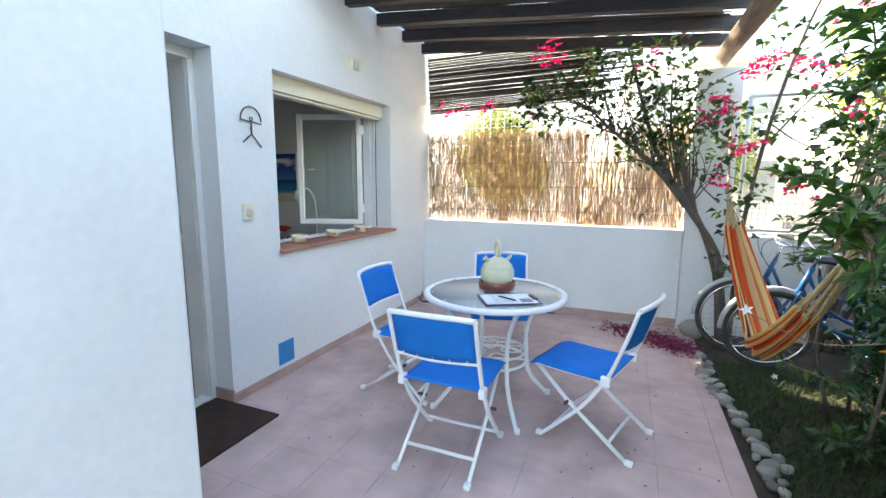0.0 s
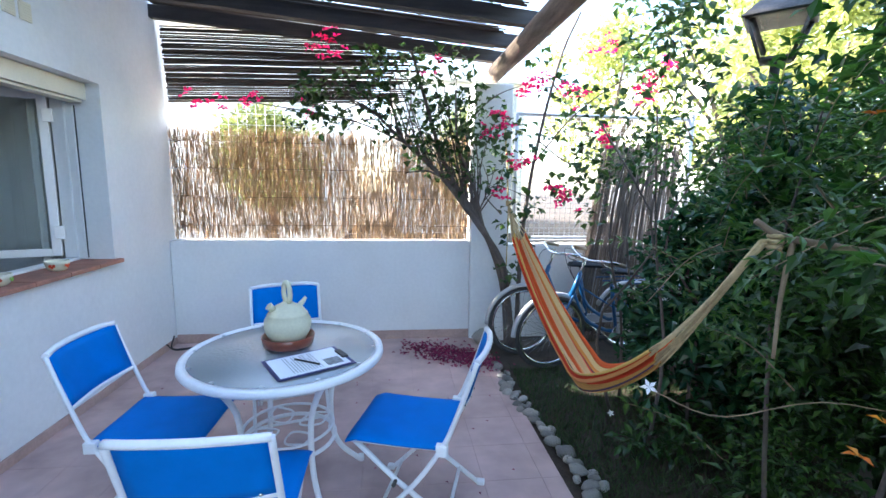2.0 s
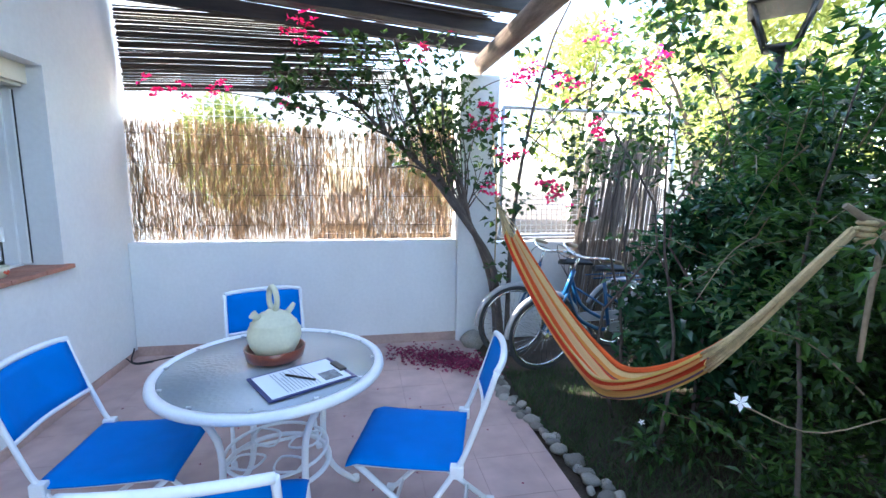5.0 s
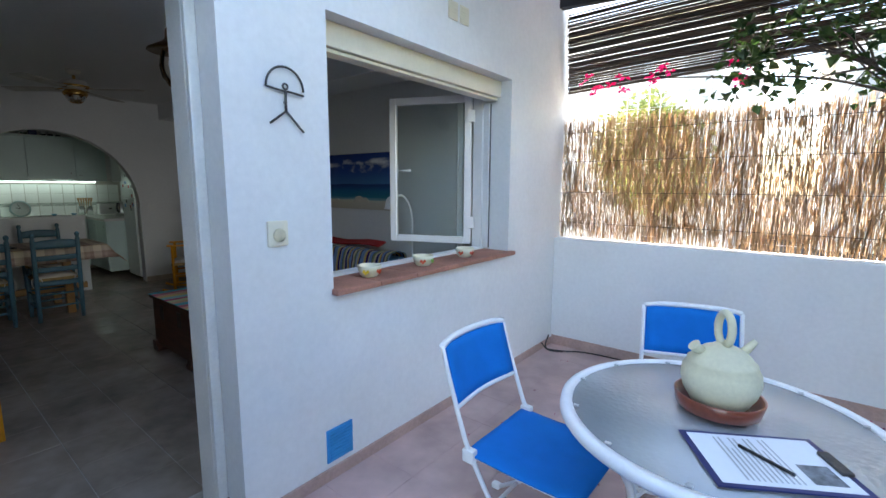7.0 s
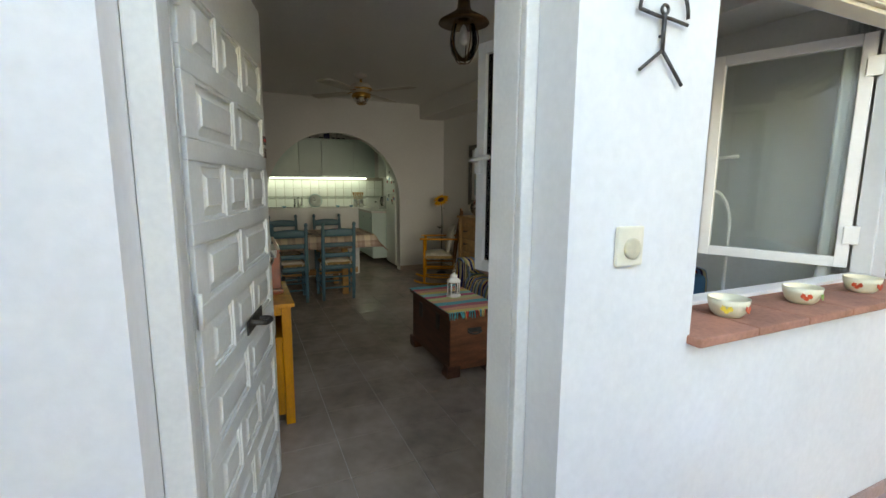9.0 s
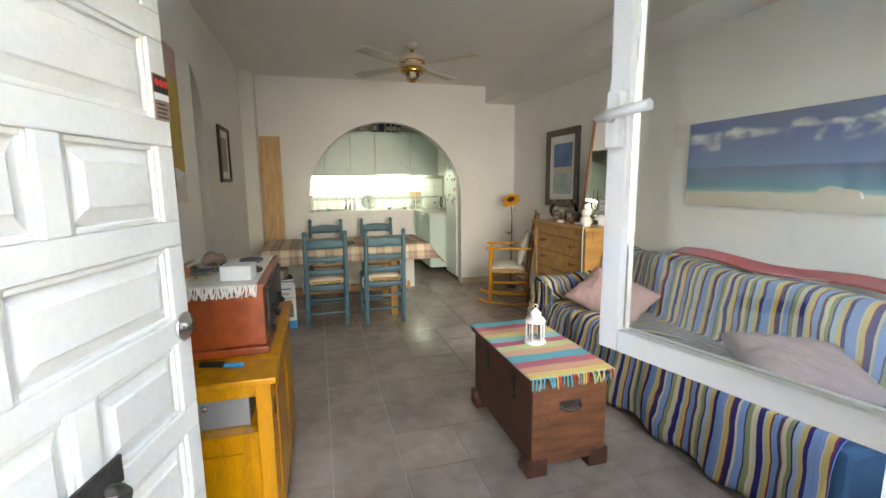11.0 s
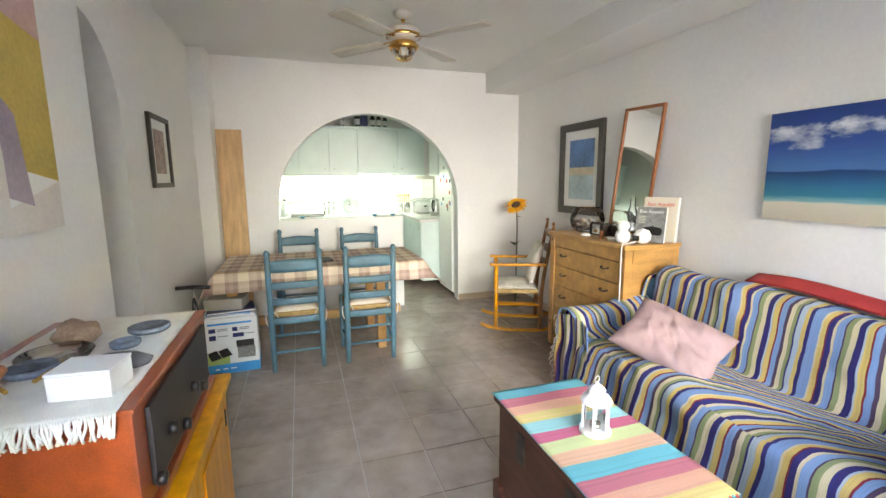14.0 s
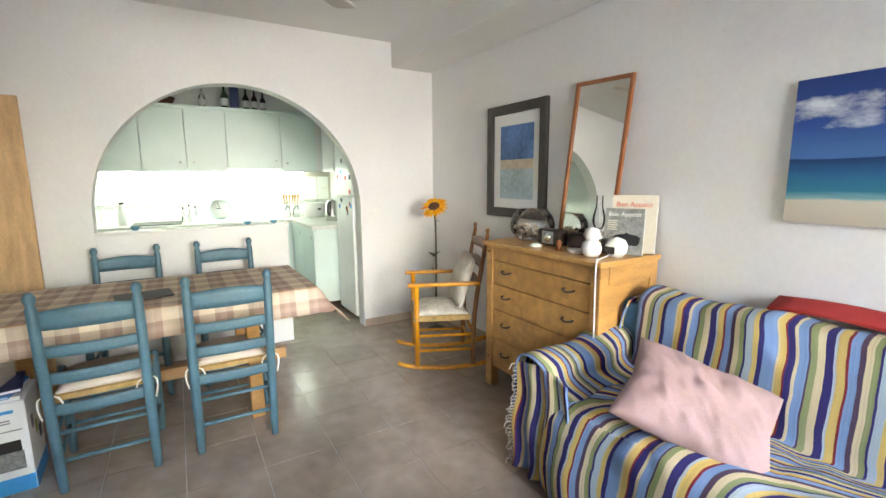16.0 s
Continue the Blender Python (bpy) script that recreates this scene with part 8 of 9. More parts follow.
        return (x + 0.01 * math.sin(11 * v), 3.752 - 0.025 * math.sin(18 * u + 3 * v) * (1 - v * 0.8) - 0.02 * (1 - v), z)
    part("arm_front_throw", sheet(30, 24, armfront, 0.006, lambda u, v: (0.36 * u + 0.02, v * 0.5)), M_THROW, s)

    def backend(u, v):
        y = 4.30 + 0.30 * u
        top = 0.74 + 0.06 * math.sin(math.pi * u)
        return (-4.845 - 0.035 * math.sin(math.pi * v) - 0.015 * math.sin(13 * u), y, 0.5 + (top - 0.5) * v)
    part("back_end_throw", sheet(16, 16, backend, 0.006, lambda u, v: (0.3 * u, v * 0.3)), M_THROW, s)
    bm = bmesh.new()
    for k in range(60):
        v = k / 59
        p = Vector(arm(1.0, v)) if k % 2 else Vector(armfront(0.0, v))
        tube_bm(bm, [p, p + Vector((-0.02 - 0.015 * rnd.random(), rnd.uniform(-0.015, 0.015), -0.012)), p + Vector((-0.03, rnd.uniform(-0.02, 0.02), -0.035))], 0.003, 4)
    part("fringe", bm, M_LACE, s)["kind"] = "stuff"
    # red blanket edge behind the back
    single("blanket", sheet(20, 6, lambda u, v: (-4.35 + 1.3 * u, 4.50 + 0.10 * v, 0.832 + 0.014 * math.sin(9 * u) + 0.035 * v), 0.012), mat("red_blanket", (0.42, 0.03, 0.03), 0.9, 0.15, 10, 150, 0.3), "folded red blanket along the sofa's back", "blanket")

    def pillow(side):
        def fn(u, v):
            a, b = (u - 0.5) * 2, (v - 0.5) * 2
            k = max(0.0, (1 - a ** 4) * (1 - b ** 4)) ** 0.5
            e = 0.9 + 0.1 * (abs(a) * abs(b))
            puck = 0.014 * noise.noise(Vector((a * 3.2, b * 3.2, side * 5.0))) + 0.014 * abs(noise.noise(Vector((a * 7 + b * 4, b * 2 - a, 8.0)))) + 0.004 * math.sin(9 * a + 6 * b) + 0.012 * abs(noise.noise(Vector((a * 5 + b * 2, b * 1.5, 3.0))))
            return (a * 0.25 * e, side * (0.065 * k + puck * k), b * 0.20 * e)
        return fn
    ax = Vector((0.40, 0.205, -0.134)).normalized()
    az = Vector((-0.078, 0.342, 0.152))
    az = (az - ax * az.dot(ax)).normalized()
    lying = Matrix((ax, az.cross(ax), az)).transposed().to_4x4()
    lying.translation = (-4.33, 4.0, 0.553)
    pl = thing("pillow", "dusty pink velvet pillow leaning on the sofa", "pillow", at=lying)
    bm = sheet(52, 44, pillow(1))
    me2 = sheet(52, 44, pillow(-1))
    tmp = bpy.data.meshes.new("tmp")
    me2.to_mesh(tmp)
    me2.free()
    bm.from_mesh(tmp)
    bpy.data.meshes.remove(tmp)
    bmesh.ops.remove_doubles(bm, verts=bm.verts, dist=0.002)
    part("case", bm, M_PINK, pl)
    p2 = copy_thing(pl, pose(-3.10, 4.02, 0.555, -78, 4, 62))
    # darker copy of the pink velvet: the shade there is in its colour
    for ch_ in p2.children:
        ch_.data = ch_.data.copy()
        ch_.data.materials[0] = mat("shaded_mauve_velvet", (0.23, 0.16, 0.165), 0.85, 0.12, 6, 200, 0.25)
    tagged(p2, "dull mauve velvet pillow lying on the sofa, shade put into its colour", "pillow")


sofa()


def cabinet_and_box():
    x0, x1, y0, y1, H = -4.25, -3.27, YL + 0.03, 1.89, 0.715
    c = thing("side_cabinet", "yellow varnished pine cabinet with panelled doors", "cabinet")
    part("top", box(x0 - 0.015, x1 + 0.015, y0, y1 + 0.02, H - 0.024, H, 0.006), M_YELLOWWOOD, c)
    for x in (x0, x1 - 0.05):
        for y in (y0 + 0.005, y1 - 0.05):
            part("post", box(x, x + 0.05, y, y + 0.05, 0, H - 0.0245, 0.005), M_YELLOWWOOD, c)
    part("shelf", box(x0 + 0.005, x1 - 0.005, y0 + 0.005, y1 - 0.005, 0.50, 0.52), M_YELLOWWOOD, c)
    part("end_rail", box(x1 - 0.045, x1 - 0.008, y0 + 0.055, y1 - 0.051, H - 0.07, H - 0.025, 0.004), M_YELLOWWOOD, c)
    part("end_panel", box(x1 - 0.035, x1 - 0.012, y0 + 0.055, y1 - 0.051, 0.06, 0.50, 0.004), M_YELLOWWOOD, c)
    part("end_field", box(x1 - 0.0118, x1 - 0.004, y0 + 0.10, y1 - 0.10, 0.11, 0.45, 0.004), M_YELLOWWOOD, c)
    part("back", box(x0 + 0.05, x1 - 0.05, y0 + 0.006, y0 + 0.018, 0.05, H - 0.025), M_YELLOWWOOD, c)
    part("far_panel", box(x0 + 0.01, x0 + 0.03, y0 + 0.055, y1 - 0.051, 0.06, H - 0.025), M_YELLOWWOOD, c)
    for k in range(2):
        a = x0 + 0.055 + k * (x1 - x0 - 0.11) / 2
        b = a + (x1 - x0 - 0.11) / 2 - 0.004
        d = part("door", box(a, b, y1 - 0.02, y1, 0.06, H - 0.03, 0.004), M_YELLOWWOOD, c)
        part("door_field", box(a + 0.06, b - 0.06, y1 + 0.0003, y1 + 0.007, 0.13, H - 0.1, 0.004), M_YELLOWWOOD, d)
        part("hinge", box(a - 0.002 if k == 0 else b - 0.006, a + 0.006 if k == 0 else b + 0.002, y1 + 0.0003, y1 + 0.005, 0.55, 0.61, 0.001), M_IRON, d)
    # the old amplifier on its shelf
    a = thing("amplifier", "silver hi-fi amplifier on the cabinet shelf", "amplifier")
    part("case", box(x1 - 0.40, x1 - 0.06, y0 + 0.08, y1 - 0.08, 0.521, 0.66, 0.004), M_GREYALU, a)
    for y in (y0 + 0.14, y0 + 0.26):
        part("screw", lathe([(0.0, 0), (0.012, 0), (0.009, 0.006), (0, 0.006)], 12, cap=False), M_CHROME, a).matrix_basis = pose(x1 - 0.06, y, 0.60, 0, 90, 0)
    # red wooden gramophone box, lace runner, oddments
    bx0, bx1, by0, by1, z0, z1 = -4.17, -3.50, 1.46, 1.86, H + 0.001, 0.98
    b = thing("wooden_box", "red mahogany radio box on the cabinet", "box")
    part("plinth", box(bx0 - 0.02, bx1 + 0.02, by0 - 0.02, by1 + 0.012, z0, z0 + 0.03, 0.008), M_MAHOG, b)
    part("case", box(bx0, bx1, by0, by1, z0 + 0.0305, z1 - 0.012, 0.004), M_MAHOG, b)
    part("lid", box(bx0 - 0.006, bx1 + 0.006, by0 - 0.006, by1 + 0.006, z1 - 0.0115, z1, 0.004), M_MAHOG, b)
    part("grille", box(bx0 + 0.06, bx1 - 0.06, by1 + 0.0004, by1 + 0.012, z0 + 0.06, z1 - 0.03, 0.003), M_BLACK, b)
    for k in range(5):
        part("knob", lathe([(0.0, 0), (0.016, 0), (0.014, 0.016), (0, 0.018)], 14, cap=False), M_BLACK, b).matrix_basis = pose(bx1 - 0.06 - 0.11 * k, by1 + 0.012, z0 + 0.075 + 0.05 * (k % 2), -90, 0, 0)
    rn = thing("lace_runner", "white fringed cotton runner over the wooden box", "runner")
    part("cloth", sheet(30, 16, lambda u, v: (bx0 + 0.01 + (bx1 - bx0 + 0.01) * u, by0 + 0.03 + (by1 - by0 - 0.05) * v, z1 + 0.0035 + 0.001 * math.sin(30 * u)), 0.002), M_LACE, rn)
    rnd = random.Random(11)
    for k in range(80):
        y = by0 + 0.03 + k * (by1 - by0 - 0.05) / 79
        part("fringe", tube(smooth_path([(bx1 + 0.018, y, z1 + 0.003), (bx1 + 0.024, y + rnd.uniform(-0.006, 0.006), z1 - 0.012), (bx1 + 0.021, y + rnd.uniform(-0.012, 0.012), z1 - 0.035 - 0.01 * rnd.random())], 5), 0.003, 4), M_LACE, rn)
    T = z1 + 0.006
    wb = thing("small_box", "small white card box on the runner", "box", at=pose(-3.60, 1.765, T, 0, 0, -6))
    part("body", box(-0.045, 0.045, -0.055, 0.055, 0, 0.05, 0.003), M_CARD, wb)
    part("lid", box(-0.046, 0.046, -0.056, 0.056, 0.0505, 0.056, 0.002), M_CARD, wb)
    single("sunglasses_case", lathe([(0.0, 0), (0.045, 0.0), (0.05, 0.012), (0.03, 0.026), (0, 0.028)], 20, cap=False), mat("smoky_plastic", (0.12, 0.13, 0.14), 0.25), "dark glossy sunglasses case", "case", at=pose(-3.72, 1.77, T) @ Matrix.Diagonal((0.8, 1.4, 1, 1)))
    bm = bmesh.new()
    bmesh.ops.create_icosphere(bm, subdivisions=3, radius=0.055)
    for v in bm.verts:
        v.co *= 1 + 0.35 * noise.noise(v.co * 30)
        v.co.z = max(v.co.z * 0.75, -0.03)
    single("desert_rose", bm, mat("sandstone", (0.27, 0.18, 0.13), 0.9, 0.3, 25, 120, 0.6), "knobbly brown desert rose stone", "stone", at=pose(-3.93, 1.61, T + 0.026) @ Matrix.Scale(0.85, 4))
    bgm = lathe([(0.0, 0), (0.06, 0), (0.075, 0.02), (0.07, 0.024), (0.05, 0.008), (0, 0.008)], 24, cap=False)
    single("glass_dish", bgm, M_CLEAR, "clear glass dish with keys", "dish", at=pose(-3.80, 1.62, T))
    bm = bmesh.new()
    for k in range(7):
        a = rnd.uniform(0, 6.28)
        c0 = Vector((-3.62 + rnd.uniform(-0.05, 0.05), 1.60 + rnd.uniform(-0.07, 0.06), T + 0.006))
        tube_bm(bm, [c0, c0 + Vector((math.cos(a), math.sin(a), 0.1)) * 0.05], 0.005, 5)
    single("keys", bm, M_BRASS, "bunch of brass keys on the runner", "keys")
    bm = bmesh.new()
    bmesh.ops.create_icosphere(bm, subdivisions=2, radius=0.03, matrix=pose(-3.70, 1.545, T + 0.02) @ Matrix.Diagonal((1.3, 1, 0.6, 1)))
    single("shell", bm, mat("orange_shell", (0.55, 0.20, 0.08), 0.5, 0.3), "orange seashell on the runner", "shell")
    blueglass = mat("blue_grey_glass", (0.16, 0.20, 0.26), 0.15, 0.25, 20, 80, 0.02)
    for x, y, r in ((-3.98, 1.76, 0.052), (-3.86, 1.74, 0.034), (-3.74, 1.60, 0.05)):
        single("glass_coaster", lathe([(0.0, 0), (r * 0.9, 0), (r, 0.006), (r, 0.014), (r * 0.86, 0.016), (r * 0.8, 0.008), (0, 0.007)], 24, cap=False), blueglass, "flat blue-grey glass dish on the runner", "dish", "glass dishes", at=pose(x, y, T))
    single("key_fob", lathe([(0.0, 0), (0.026, 0), (0.028, 0.008), (0.02, 0.016), (0, 0.018)], 16, cap=False), mat("orange_fob", (0.62, 0.11, 0.02), 0.4, 0.1), "orange plastic key fob on the runner", "key fob", at=pose(-3.66, 1.53, T))
    kn = thing("pocket_tool", "black and blue pocket tool on the cabinet top", "tool", at=pose(-3.40, 1.72, H + 0.001, 0, 0, 75))
    part("grip", box(-0.075, 0.01, -0.013, 0.013, 0, 0.016, 0.006), M_BLACK, kn)
    part("tip", box(0.011, 0.075, -0.011, 0.011, 0, 0.012, 0.004), M_SKYBLUE, kn)


cabinet_and_box()


def ceiling_fan():
    f = thing("ceiling_fan", "white four-bladed ceiling fan with a brass lamp", "ceiling fan", at=pose(-5.79, 2.935, 0))
    part("canopy", lathe([(0.05, 2.55), (0.065, 2.545), (0.06, 2.515), (0.03, 2.50), (0.02, 2.495)], 24), M_FANWOOD, f)
    part("stem", tube([(0, 0, 2.50), (0, 0, 2.44)], 0.014, 10), M_BRASS, f)
    part("motor", lathe([(0.03, 2.45), (0.09, 2.445), (0.115, 2.42), (0.12, 2.385), (0.10, 2.36), (0.05, 2.355)], 32), M_FANWOOD, f)
    part("band", lathe([(0.121, 2.395), (0.1235, 2.39), (0.1235, 2.38), (0.121, 2.375)], 32, cap=False), M_BRASS, f)
    for a in (41, 131, 221, 311):
        d = Vector((math.cos(radians(a)), math.sin(radians(a)), 0))
        e = Vector((-d.y, d.x, 0))
        part("bracket", tube([d * 0.09 + Vector((0, 0, 2.37)), d * 0.19 + Vector((0, 0, 2.36))], 0.013, 6, flat=0.4), M_BRASS, f)

        def bl(u, v, d=d, e=e):
            w = 0.055 + 0.018 * u
            r = 0.17 + 0.49 * u
            q = d * r + e * ((v - 0.5) * 2 * w * (1 if u < 0.97 else 0.86))
            return (q.x, q.y, 2.362 + 0.014 * (v - 0.5))
        b = part("blade", sheet(14, 4, bl, 0.007), M_FANWOOD, f)
        part("cane_panel", sheet(8, 2, lambda u, v, bl=bl: (Vector(bl(0.18 + 0.72 * u, 0.28 + 0.44 * v)) + Vector((0, 0, -0.0055))), 0.001), M_CANE, b)
    part("lamp_ring", lathe([(0.05, 2.355), (0.085, 2.345), (0.105, 2.32), (0.10, 2.30), (0.09, 2.292)], 32, cap=False), M_BRASS, f, "polished brass lamp ring")
    part("lamp_glass", lathe([(0.088, 2.30), (0.08, 2.265), (0.055, 2.24), (0.0, 2.228)], 28, cap=False), M_CLEAR, f)
    part("bulb", lathe([(0.0, 2.25), (0.03, 2.26), (0.035, 2.285), (0.02, 2.32), (0, 2.33)], 16, cap=False), M_CARD, f)
    for k in range(6):
        a = math.pi * k / 6
        part("cage", tube(smooth_path([(0.09 * math.cos(a), 0.09 * math.sin(a), 2.296), (0.05 * math.cos(a), 0.05 * math.sin(a), 2.236), (0, 0, 2.222), (-0.05 * math.cos(a), -0.05 * math.sin(a), 2.236), (-0.09 * math.cos(a), -0.09 * math.sin(a), 2.296)], 16), 0.003, 5), M_BRASS, f)
    # hanging lantern by the door
    l = thing("pendant_lamp", "dark brass hanging lantern with a glass shade", "pendant lamp", at=pose(-2.92, 2.76, 0))
    part("rose", lathe([(0.05, 2.55), (0.055, 2.54), (0.03, 2.515)], 20), M_DARKBRASS, l)
    for k in range(7):
        z = 2.50 - 0.026 * k
        part("chain_link", tube([(0.009 * math.cos(a) * (k % 2), 0.009 * math.cos(a) * ((k + 1) % 2), z + 0.017 * math.sin(a)) for a in [2 * math.pi * q / 10 for q in range(10)]], 0.0025, 5, closed=True), M_DARKBRASS, l)
    part("cap", lathe([(0.012, 2.335), (0.03, 2.30), (0.035, 2.25), (0.05, 2.235), (0.125, 2.19), (0.13, 2.18), (0.05, 2.195), (0.03, 2.2)], 28, cap=False), M_DARKBRASS, l)
    part("glass", lathe([(0.05, 2.19), (0.066, 2.14), (0.072, 2.09), (0.06, 2.03), (0.03, 2.0), (0, 1.995)], 24, cap=False), M_CLEAR, l)
    part("bulb", lathe([(0.0, 2.07), (0.022, 2.08), (0.026, 2.11), (0.014, 2.16), (0, 2.18)], 16, cap=False), M_CARD, l)
    for k in range(5):
        a = 2 * math.pi * k / 5
        part("cage", tube(smooth_path([(0.06 * math.cos(a), 0.06 * math.sin(a), 2.185), (0.078 * math.cos(a), 0.078 * math.sin(a), 2.09), (0.035 * math.cos(a), 0.035 * math.sin(a), 1.996), (0, 0, 1.985)], 12), 0.003, 5), M_DARKBRASS, l)


M_DARKBRASS = mat("aged_brass", (0.16, 0.09, 0.035), 0.4, 0.3, 12, 80, 0.1, metal=0.8)
ceiling_fan()


# ---- kitchen ----
def kitchen():
    xb = -9.5
    for k, (a, b) in enumerate(((1.60, 2.20), (2.20, 2.60), (2.60, 2.99), (2.99, 3.56), (3.56, 3.96))):
        z0 = 1.47 if k != 3 else 1.50
        u = thing("wall_cabinet", "pale laminate kitchen wall cabinet", "cabinet", "kitchen wall cabinets")
        part("body", box(xb + 0.001, -9.0, a + 0.001, b - 0.001, z0, 2.10, 0.002), M_KITCH, u)
        d = part("door", box(-8.998, -8.98, a + 0.003, b - 0.003, z0 - 0.015, 2.10, 0.003), M_KITCH, u)
        part("knob", lathe([(0.0, 0), (0.011, 0), (0.009, 0.016), (0, 0.018)], 10, cap=False), M_CHROME, d).matrix_basis = pose(-8.98, b - 0.06 if k % 2 else a + 0.06, z0 + 0.08, 0, 90, 0)
    setting("cabinet_cornice", box(xb + 0.001, -8.955, 1.60, 3.97, 2.101, 2.135, 0.004), M_KITCH, "pale cornice above the wall cabinets", "cornice")
    lamp = thing("strip_light", "fluorescent strip light under the wall cabinets", "strip light")
    m = bpy.data.materials.new("strip_glow")
    m.use_nodes = True
    b = m.node_tree.nodes["Principled BSDF"]
    b.inputs["Emission Color"].default_value, b.inputs["Emission Strength"].default_value = (0.74, 1.0, 0.93, 1), STRIP
    part("housing", box(-9.40, -9.30, 1.65, 3.92, 1.452, 1.468, 0.003), M_METALW, lamp)
    part("tube", box(-9.385, -9.315, 1.70, 3.88, 1.428, 1.451, 0.006), m, lamp)
    # base units and worktop
    for k, (a, b) in enumerate(((1.60, 2.15), (2.15, 2.70), (2.70, 3.25), (3.25, 3.62))):
        u = thing("base_cabinet", "pale laminate kitchen base unit", "cabinet", "kitchen base units")
        part("body", box(xb + 0.001, -8.93, a + 0.001, b - 0.001, 0.1, 0.859, 0.002), M_KITCH, u)
        d = part("door", box(-8.928, -8.91, a + 0.003, b - 0.003, 0.11, 0.85, 0.003), M_KITCH, u)
        part("handle", tube([(-8.905, b - 0.06, 0.74), (-8.89, b - 0.06, 0.76), (-8.89, b - 0.06, 0.80), (-8.905, b - 0.06, 0.82)], 0.004, 6), M_CHROME, d)
    # return with the units along the side wall
    for a, b in ((-8.93, -8.45), (-8.45, -7.98)):
        u = thing("base_cabinet", "pale laminate unit on the kitchen's side wall", "cabinet", "kitchen base units")
        part("body", box(a + 0.001, b - 0.001, 3.64, 4.279, 0.1, 0.859, 0.002), M_KITCH, u)
        d = part("door", box(a + 0.003, b - 0.003, 3.622, 3.639, 0.11, 0.85, 0.003), M_KITCH, u)
        part("handle", tube([(b - 0.06, 3.615, 0.76), (b - 0.06, 3.605, 0.78), (b - 0.06, 3.615, 0.80)], 0.004, 6), M_CHROME, d)
    setting("worktop", box(xb + 0.001, -8.88, 1.6, 3.60, 0.86, 0.90, 0.006), M_WORKTOP, "pale kitchen worktop", "worktop")
    setting("worktop_return", box(xb + 0.001, -7.97, 3.602, 4.279, 0.86, 0.90, 0.006), M_WORKTOP, "pale kitchen worktop", "worktop")
    setting("serving_shelf", box(XF - 0.16, XF + 0.012, 1.976, 3.25, 0.986, 1.004, 0.004), M_WHITE, "white shelf on the half wall under the arch", "shelf")
    # fridge: tall, close to the arch
    f = thing("fridge", "tall white fridge with magnets by the arch", "fridge")
    part("body", box(-7.96, -7.475, 3.90, 4.275, 0.03, 1.78, 0.012), M_FRIDGE, f)
    part("door", box(-7.955, -7.48, 3.862, 3.898, 0.06, 1.20, 0.008), M_FRIDGE, f)
    part("freezer_door", box(-7.955, -7.48, 3.862, 3.898, 1.215, 1.77, 0.008), M_FRIDGE, f)
    rnd = random.Random(14)
    for _ in range(14):
        z, x = rnd.uniform(0.95, 1.65), rnd.uniform(-7.9, -7.52)
        part("magnet", box(x, x + 0.035, 3.856, 3.8615, z, z + 0.04, 0.002), rnd.choice([M_BLACK, M_GREYPRINT, M_REDPRINT, M_SKYBLUE]), f)
    bo = thing("boiler", "white wall-hung water heater", "water heater")
    part("case", box(-8.75, -8.35, 3.96, 4.278, 1.45, 2.2, 0.02), M_FRIDGE, bo)
    for y in (4.05, 4.13, 4.2):
        part("pipe", tube(smooth_path([(-8.5, y, 1.45), (-8.48, y, 1.36), (-8.44, y + 0.02, 1.30), (-8.5, 4.27, 1.22)], 10), 0.008, 6), M_CHROME, bo)
    # splashback tiles and patterned band
    sb = setting("splashback", box(xb + 0.001, xb + 0.004, 1.6, 4.27, 0.901, 1.469), M_GROUT, "white tiled splashback", "splashback")
    me = to_mesh("tile", box(0, 0.006, 0.0015, 0.1485, 0.0015, 0.1485, 0.001), M_WALLTILE)
    mb = to_mesh("band_tile", box(0, 0.0065, 0.0015, 0.1485, 0.001, 0.048, 0.001), M_TILEBAND)
    for i in range(17):
        for z in (0.902, 1.102, 1.252):
            o = new("tile", me)
            o.parent = sb
            o.matrix_basis = pose(xb + 0.0042, 1.61 + 0.155 * i, z)
        o = new("band_tile", mb)
        o.parent = sb
        o.matrix_basis = pose(xb + 0.0042, 1.61 + 0.155 * i, 1.053)

    # small things
    def counter(x, y):
        return pose(x, y, 0.901)
    c = thing("clock", "pale round kitchen clock leaning on the tiles", "clock", at=pose(-9.28, 2.90, 0.9015, 0, -8, 0))
    part("case", lathe([(0.0, 0), (0.12, 0), (0.125, 0.012), (0.12, 0.03), (0.108, 0.03), (0.106, 0.02), (0, 0.02)], 36, cap=False), mat("pale_blue_clock", (0.42, 0.55, 0.56), 0.4), c).matrix_basis = pose(0, 0, 0.125, 0, 90, 0)
    part("dial", lathe([(0.0, 0), (0.105, 0), (0.105, 0.002), (0, 0.002)], 32, cap=False), M_CARD, c).matrix_basis = pose(0.021, 0, 0.125, 0, 90, 0)
    for ang, L in ((20, 0.08), (75, 0.055)):
        part("pointer", box(0.0235, 0.025, -0.003, 0.003, 0, L, 0, pose(0, 0, 0.125, ang, 0, 0)), M_BLACK, c)
    u = thing("utensil_jar", "steel jars with wooden spoons on the worktop", "utensils", at=counter(-9.2, 3.68))
    for y, h in ((-0.055, 0.15), (0.055, 0.15)):
        part("jar", lathe([(0.0, 0), (0.045, 0), (0.045, h), (0.041, h), (0.041, 0.01), (0, 0.01)], 20, (0, y, 0), cap=False), M_CHROME, u)
    for k in range(6):
        y = -0.06 + 0.024 * k
